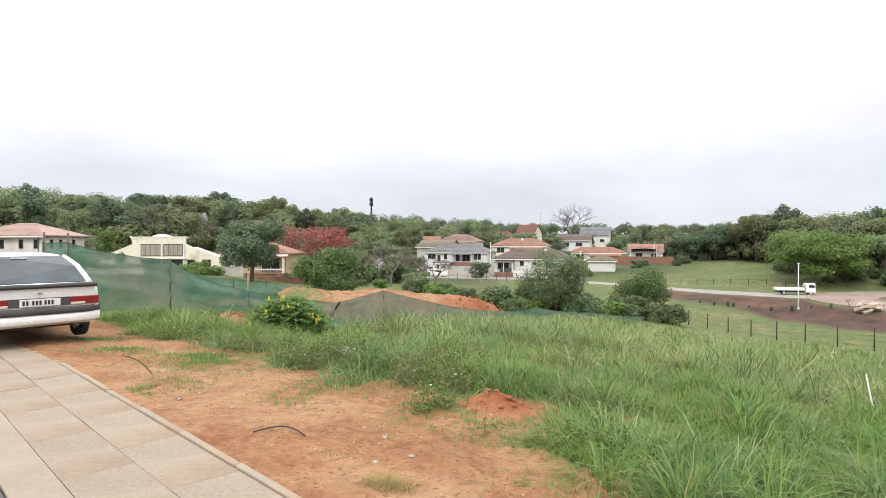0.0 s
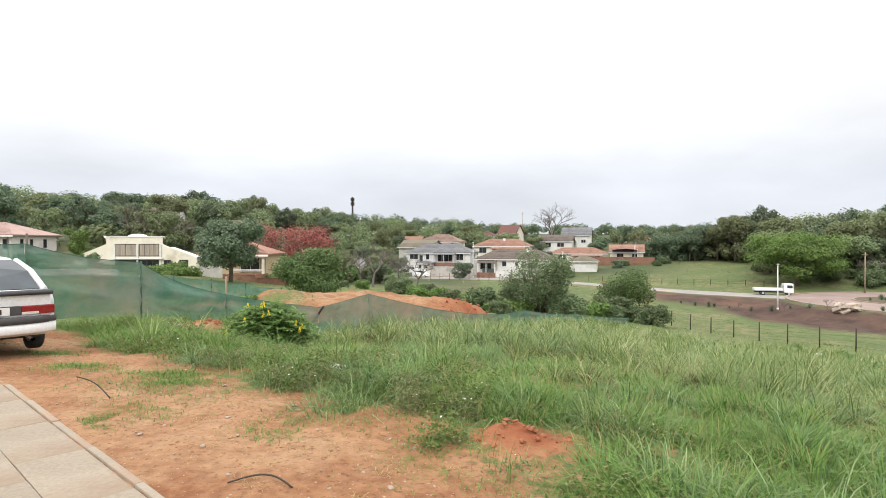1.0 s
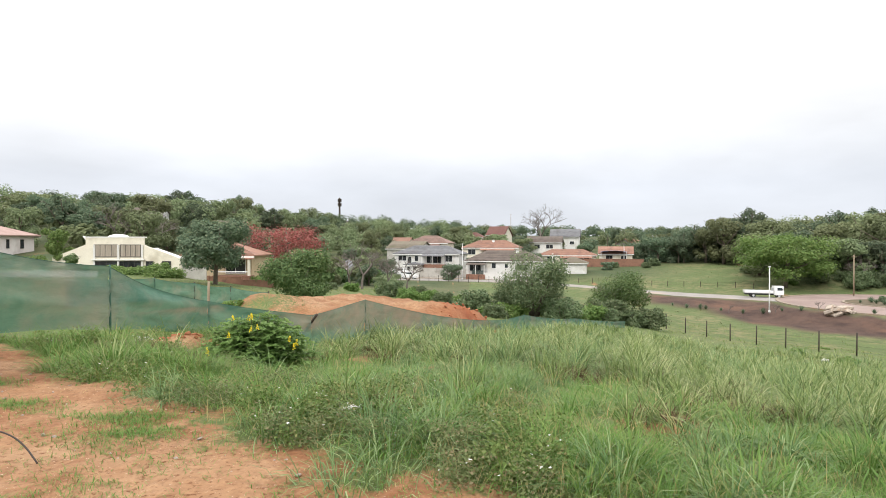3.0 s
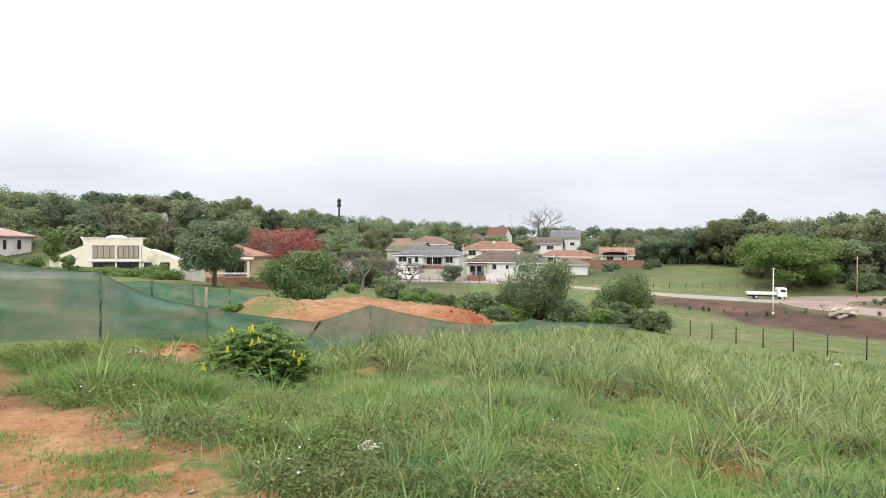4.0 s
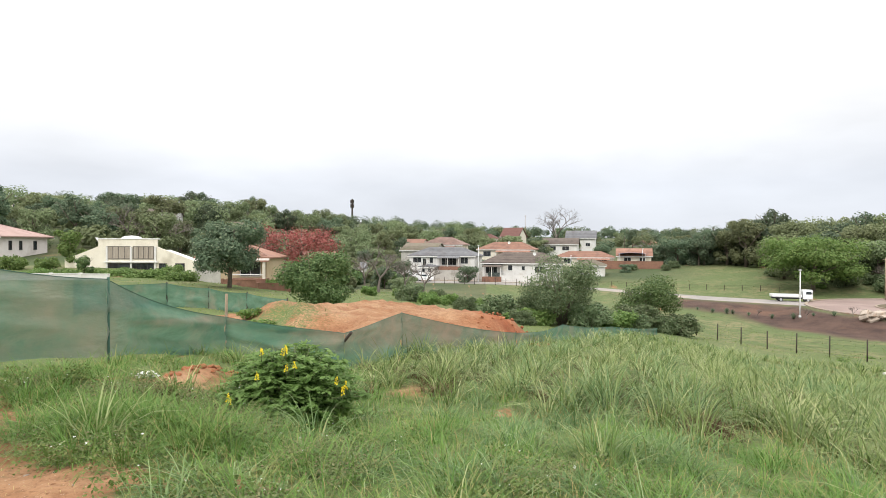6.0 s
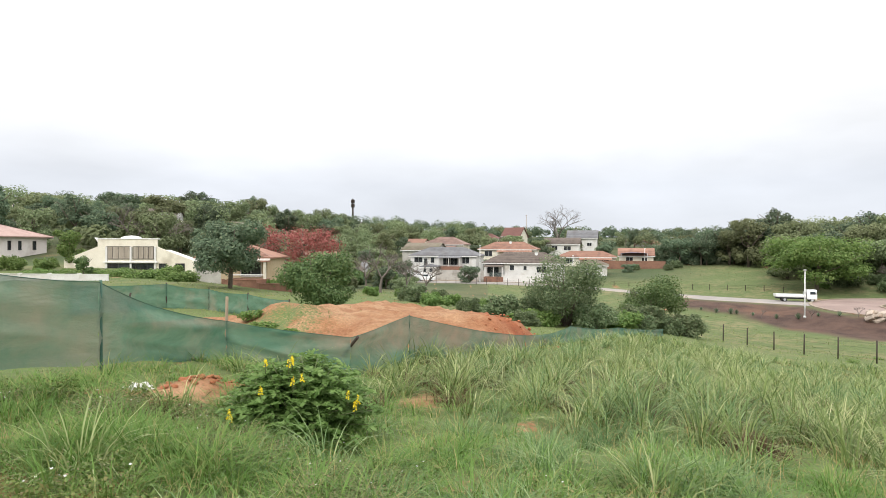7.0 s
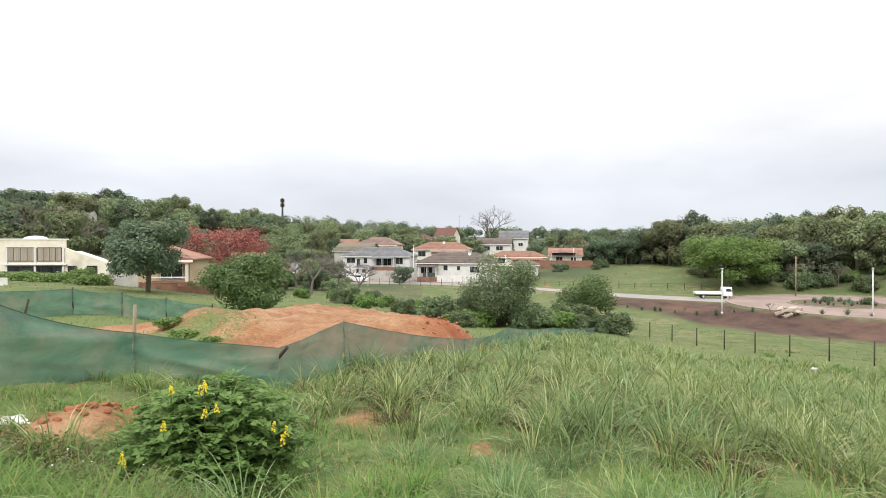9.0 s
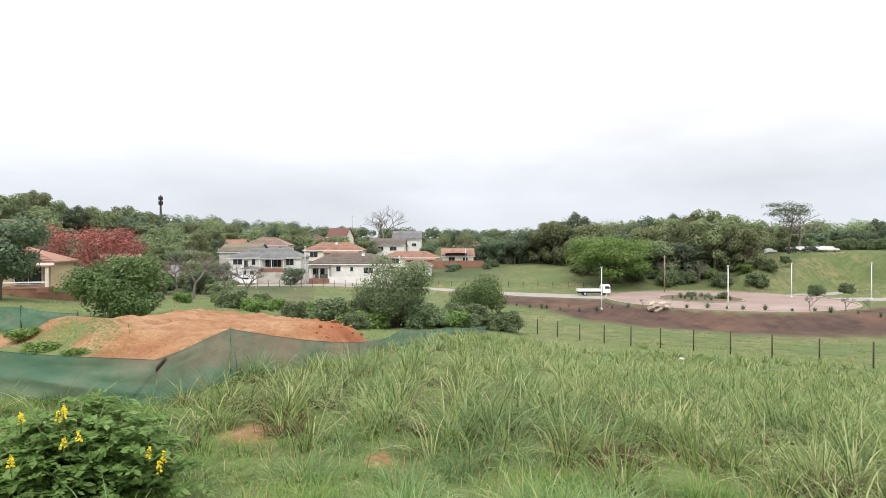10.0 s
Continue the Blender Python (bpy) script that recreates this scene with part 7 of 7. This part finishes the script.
g = random.Random(12)
rubble([(63.4 + g.gauss(0, 0.9), 89.2 + g.gauss(0, 0.8), g.uniform(0.7, 1.7)) for k in range(20)], "pale broken rubble block tipped on the brown bank")
rubble([(95.5 + g.gauss(0, 1.5), 68.2 + g.gauss(0, 0.9), g.uniform(0.6, 1.6)) for k in range(18)], "pale broken rubble block tipped on the brown bank")
stones = []
while len(stones) < 150:
    n, s = g.uniform(1.95, 4.2), g.uniform(-1, 12)
    p = along(n, s)
    if float(soil(np.array([p.x]), np.array([p.y]))[0]) > 0.5:
        stones.append((p.x, p.y, g.choice((0.012, 0.015, 0.018, 0.022, 0.03, 0.04))))
rocks("stone", stones, M_stone, "small pale stone lying on red earth", 0.4, "stones on the dirt")
clods = [(0.42 + g.gauss(0, 0.22), 5.85 + g.gauss(0, 0.15), g.uniform(0.02, 0.06)) for k in range(46)] + [(0.95 + g.gauss(0, 0.3), 5.3 + g.gauss(0, 0.25), g.uniform(0.015, 0.04)) for k in range(30)] + [(-5.3 + g.gauss(0, 0.25), 14.5 + g.gauss(0, 0.5), g.uniform(0.04, 0.12)) for k in range(44)]
rocks("soil_clod", clods, M_clod, "crumbling clod of red soil", 0.3, "soil clods")
clods = [(1.8 + g.gauss(0, 0.9), 32.5 + g.gauss(0, 2.0), g.uniform(0.05, 0.2)) for k in range(110)]
rocks("soil_clod", clods, M_clod, "crumbling clod of red soil", 0.3, "soil clods")


def bag(x, y, s, seed, label):
    gg = np.random.default_rng(seed)
    bm = bmesh.new()
    bmesh.ops.create_icosphere(bm, subdivisions=3, radius=0.5)
    for v in bm.verts:
        k = 1 + 0.35 * math.sin(9 * v.co.x + seed) * math.sin(8 * v.co.y) + gg.uniform(-0.12, 0.12)
        v.co = Vector((v.co.x * 1.3, v.co.y, v.co.z * 0.55)) * k * s
    bm.transform(pose(x, y, gz(x, y) + (0.1 if seed == 1 else 0.17 * s), 0, 0, 40 * seed))
    tagged(part("litter", bm, M_litter), label, "litter")


bag(-1.45, 8.05, 0.17, 1, "crumpled white plastic bag among weeds")
bag(-6.0, 13.7, 0.22, 2, "crumpled white plastic wrapper on red soil")
bag(-5.75, 13.5, 0.12, 3, "scrap of white plastic on red soil")
bag(25.9, 39.8, 0.3, 4, "pale plastic sack lying in the meadow")


def rod(p, q, lift, bow, label):
    a, b = Vector(p), Vector(q)
    pts = [a.lerp(b, t) + Vector((0, 0, lift * math.sin(math.pi * t))) + (b - a).normalized().cross(Vector((0, 0, 1))) * bow * math.sin(math.pi * t) for t in np.linspace(0, 1, 13)]
    bm = bmesh.new()
    tube(bm, pts, [0.0065] * 13, 6)
    tagged(part("bent_rod", bm, M_dark_steel), label, "rod")


rod((-4.1, 7.2, gz(-4.1, 7.2) + 0.17), (-3.58, 6.9, gz(-3.58, 6.9) + 0.02), 0.04, -0.02, "bent rusty steel rod lying on the dirt")
rod((-1.62, 4.72, gz(-1.62, 4.72) + 0.012), (-1.18, 4.66, gz(-1.18, 4.66) + 0.012), 0.03, -0.1, "short curved rusty rod lying on the dirt")
stick = bmesh.new()
tube(stick, [(5.14, 7.05, gz(5.14, 7.05) - 0.2), (5.08, 7.06, -0.55), (4.98, 7.07, -0.04)], [0.011, 0.009, 0.008], 6)
tagged(part("stake", stick, M_lamp_white), "thin pale stake standing in the grass", "stake")
pole = bmesh.new()
tube(pole, [(42.6, 33.0, gz(42.6, 33.0) - 0.2), (41.7, 33.6, gz(42.6, 33.0) + 1.7)], [0.06, 0.05], 6)
tagged(part("leaning_pole", pole, M_post_wood), "pale leaning timber pole by the fence", "pole")

# dark spiky plants along the top of the bank and on the island
aloe = thing("aloe", pose(0, 0, 0), "dark spiky aloe in the road verge", "plant", "aloes")
bm = bmesh.new()
for k in range(22):
    a, up = 2.4 * k, 0.5 + 0.5 * k / 22
    d = Vector((math.cos(a) * (1.15 - up), math.sin(a) * (1.15 - up), up)).normalized()
    s = d.cross(Vector((0, 0, 1))).normalized() * 0.07
    v = [bm.verts.new(p) for p in (s, -s, d * 0.5 - s * 0.8, d * 0.95, d * 0.5 + s * 0.8)]
    bm.faces.new(v)
part("leaves", bm, L_dark, aloe)
places = [(44 + 46 * t + g.uniform(-0.8, 0.8), 108.5 - 37 * t + g.uniform(-0.8, 0.8)) for t in np.linspace(0.02, 1.0, 20)]
places += [(ISLE[0] + g.uniform(2, 6.8) * math.cos(a), ISLE[1] + g.uniform(2, 6.8) * math.sin(a)) for a in np.linspace(0, 6.28, 22)]
aloe.matrix_basis = pose(50, 104, gz(50, 104))
for k, (x, y) in enumerate(places):
    onisle = math.hypot(x - ISLE[0], y - ISLE[1]) < 8
    copy_thing(aloe, pose(x, y, ROAD_Z + 0.24 if onisle else gz(x, y), 0, 0, 37 * k) @ Matrix.Diagonal((0.75 + 0.5 * (k % 3) / 2,) * 3 + (1,)))
planted(small, 86.5, 99.0, 0.6, 10, 0.0)
planted(small, 83.0, 104.5, 0.5, 80, 0.0)
planted(small, 112, 100, 1.0, 130, 0.2)
planted(small, 118, 98, 1.0, 190, 0.2)
planted(small, 98, 128, 1.4, 30, 0.3)
planted(small, 105, 126, 1.5, 120, 0.3)

# low fence of thin posts along the far side of the road, and one along the street
def roadside_fence(pts, label, h=1.3):
    fence = thing("wire_fence", pose(0, 0, 0), label, "fence")
    feet = [Vector((x, y, gz(x, y))) for x, y in pts]
    for p in feet:
        part("post", boxed(p.x - 0.05, p.x + 0.05, p.y - 0.05, p.y + 0.05, p.z - 0.3, p.z + h), M_dark_steel, fence)
    for q in (0.45, 0.85, 1.2):
        bm = bmesh.new()
        tube(bm, [p + Vector((0, 0, q)) for p in feet], [0.012] * len(feet), 3)
        part("wire", bm, M_dark_steel, fence)


roadside_fence([(40 + 3.0 * k, 150.5 - 2.0 * k) for k in range(13)], "thin dark wire fence at the foot of the grass slope")
roadside_fence([(-8 + 2.4 * k, 152.4 - 0.95 * k) for k in range(13)], "dark wire fence along the near side of the street", 1.7)
for k, (x, y, s) in enumerate([(84, 150, 1.1), (92, 152, 1.3), (98, 150, 1.2), (104, 152, 1.4), (112, 148, 1.3), (120, 146, 1.0), (70, 176, 1.0), (66, 172, 0.8), (58, 176, 0.8), (12.5, 157.6, 0.45), (-9, 160, 0.8), (33, 152.6, 0.6), (37, 158, 0.8), (126, 120, 0.8), (110, 112, 0.8)]):
    planted(small, x, y, s, 47 * k, 0.3)
for k in range(15):
    b, r = math.radians(33.5 + 0.9 * k), 155 + 13 * ((k * 0.618) % 1)
    planted(small if k % 3 else herb, -1 + r * math.sin(b), 3.5 + r * math.cos(b), 0.9 + 0.7 * ((k * 0.382) % 1), 71 * k, 0.4, 0.8 + 0.4 * ((k * 0.77) % 1))
for k in range(16):
    b, r = math.radians(43.0 + 0.9 * k), 200 + 6 * ((k * 0.618) % 1)
    planted(small, -1 + r * math.sin(b), 3.5 + r * math.cos(b), 1.0 + 0.6 * ((k * 0.382) % 1), 71 * k, 0.4)
for k, (x, y, s) in enumerate([(-20.6, 75.5, 0.8), (-17.5, 78.5, 0.9), (-15.5, 82.0, 1.0), (-9.0, 74.0, 0.7), (0.5, 76.0, 0.8), (5.0, 84.0, 0.8), (-33.0, 76.0, 0.9), (-50.5, 80.0, 1.0), (-56.0, 82.0, 1.1)]):
    planted(herb, x, y, s, 53 * k, 0.3)
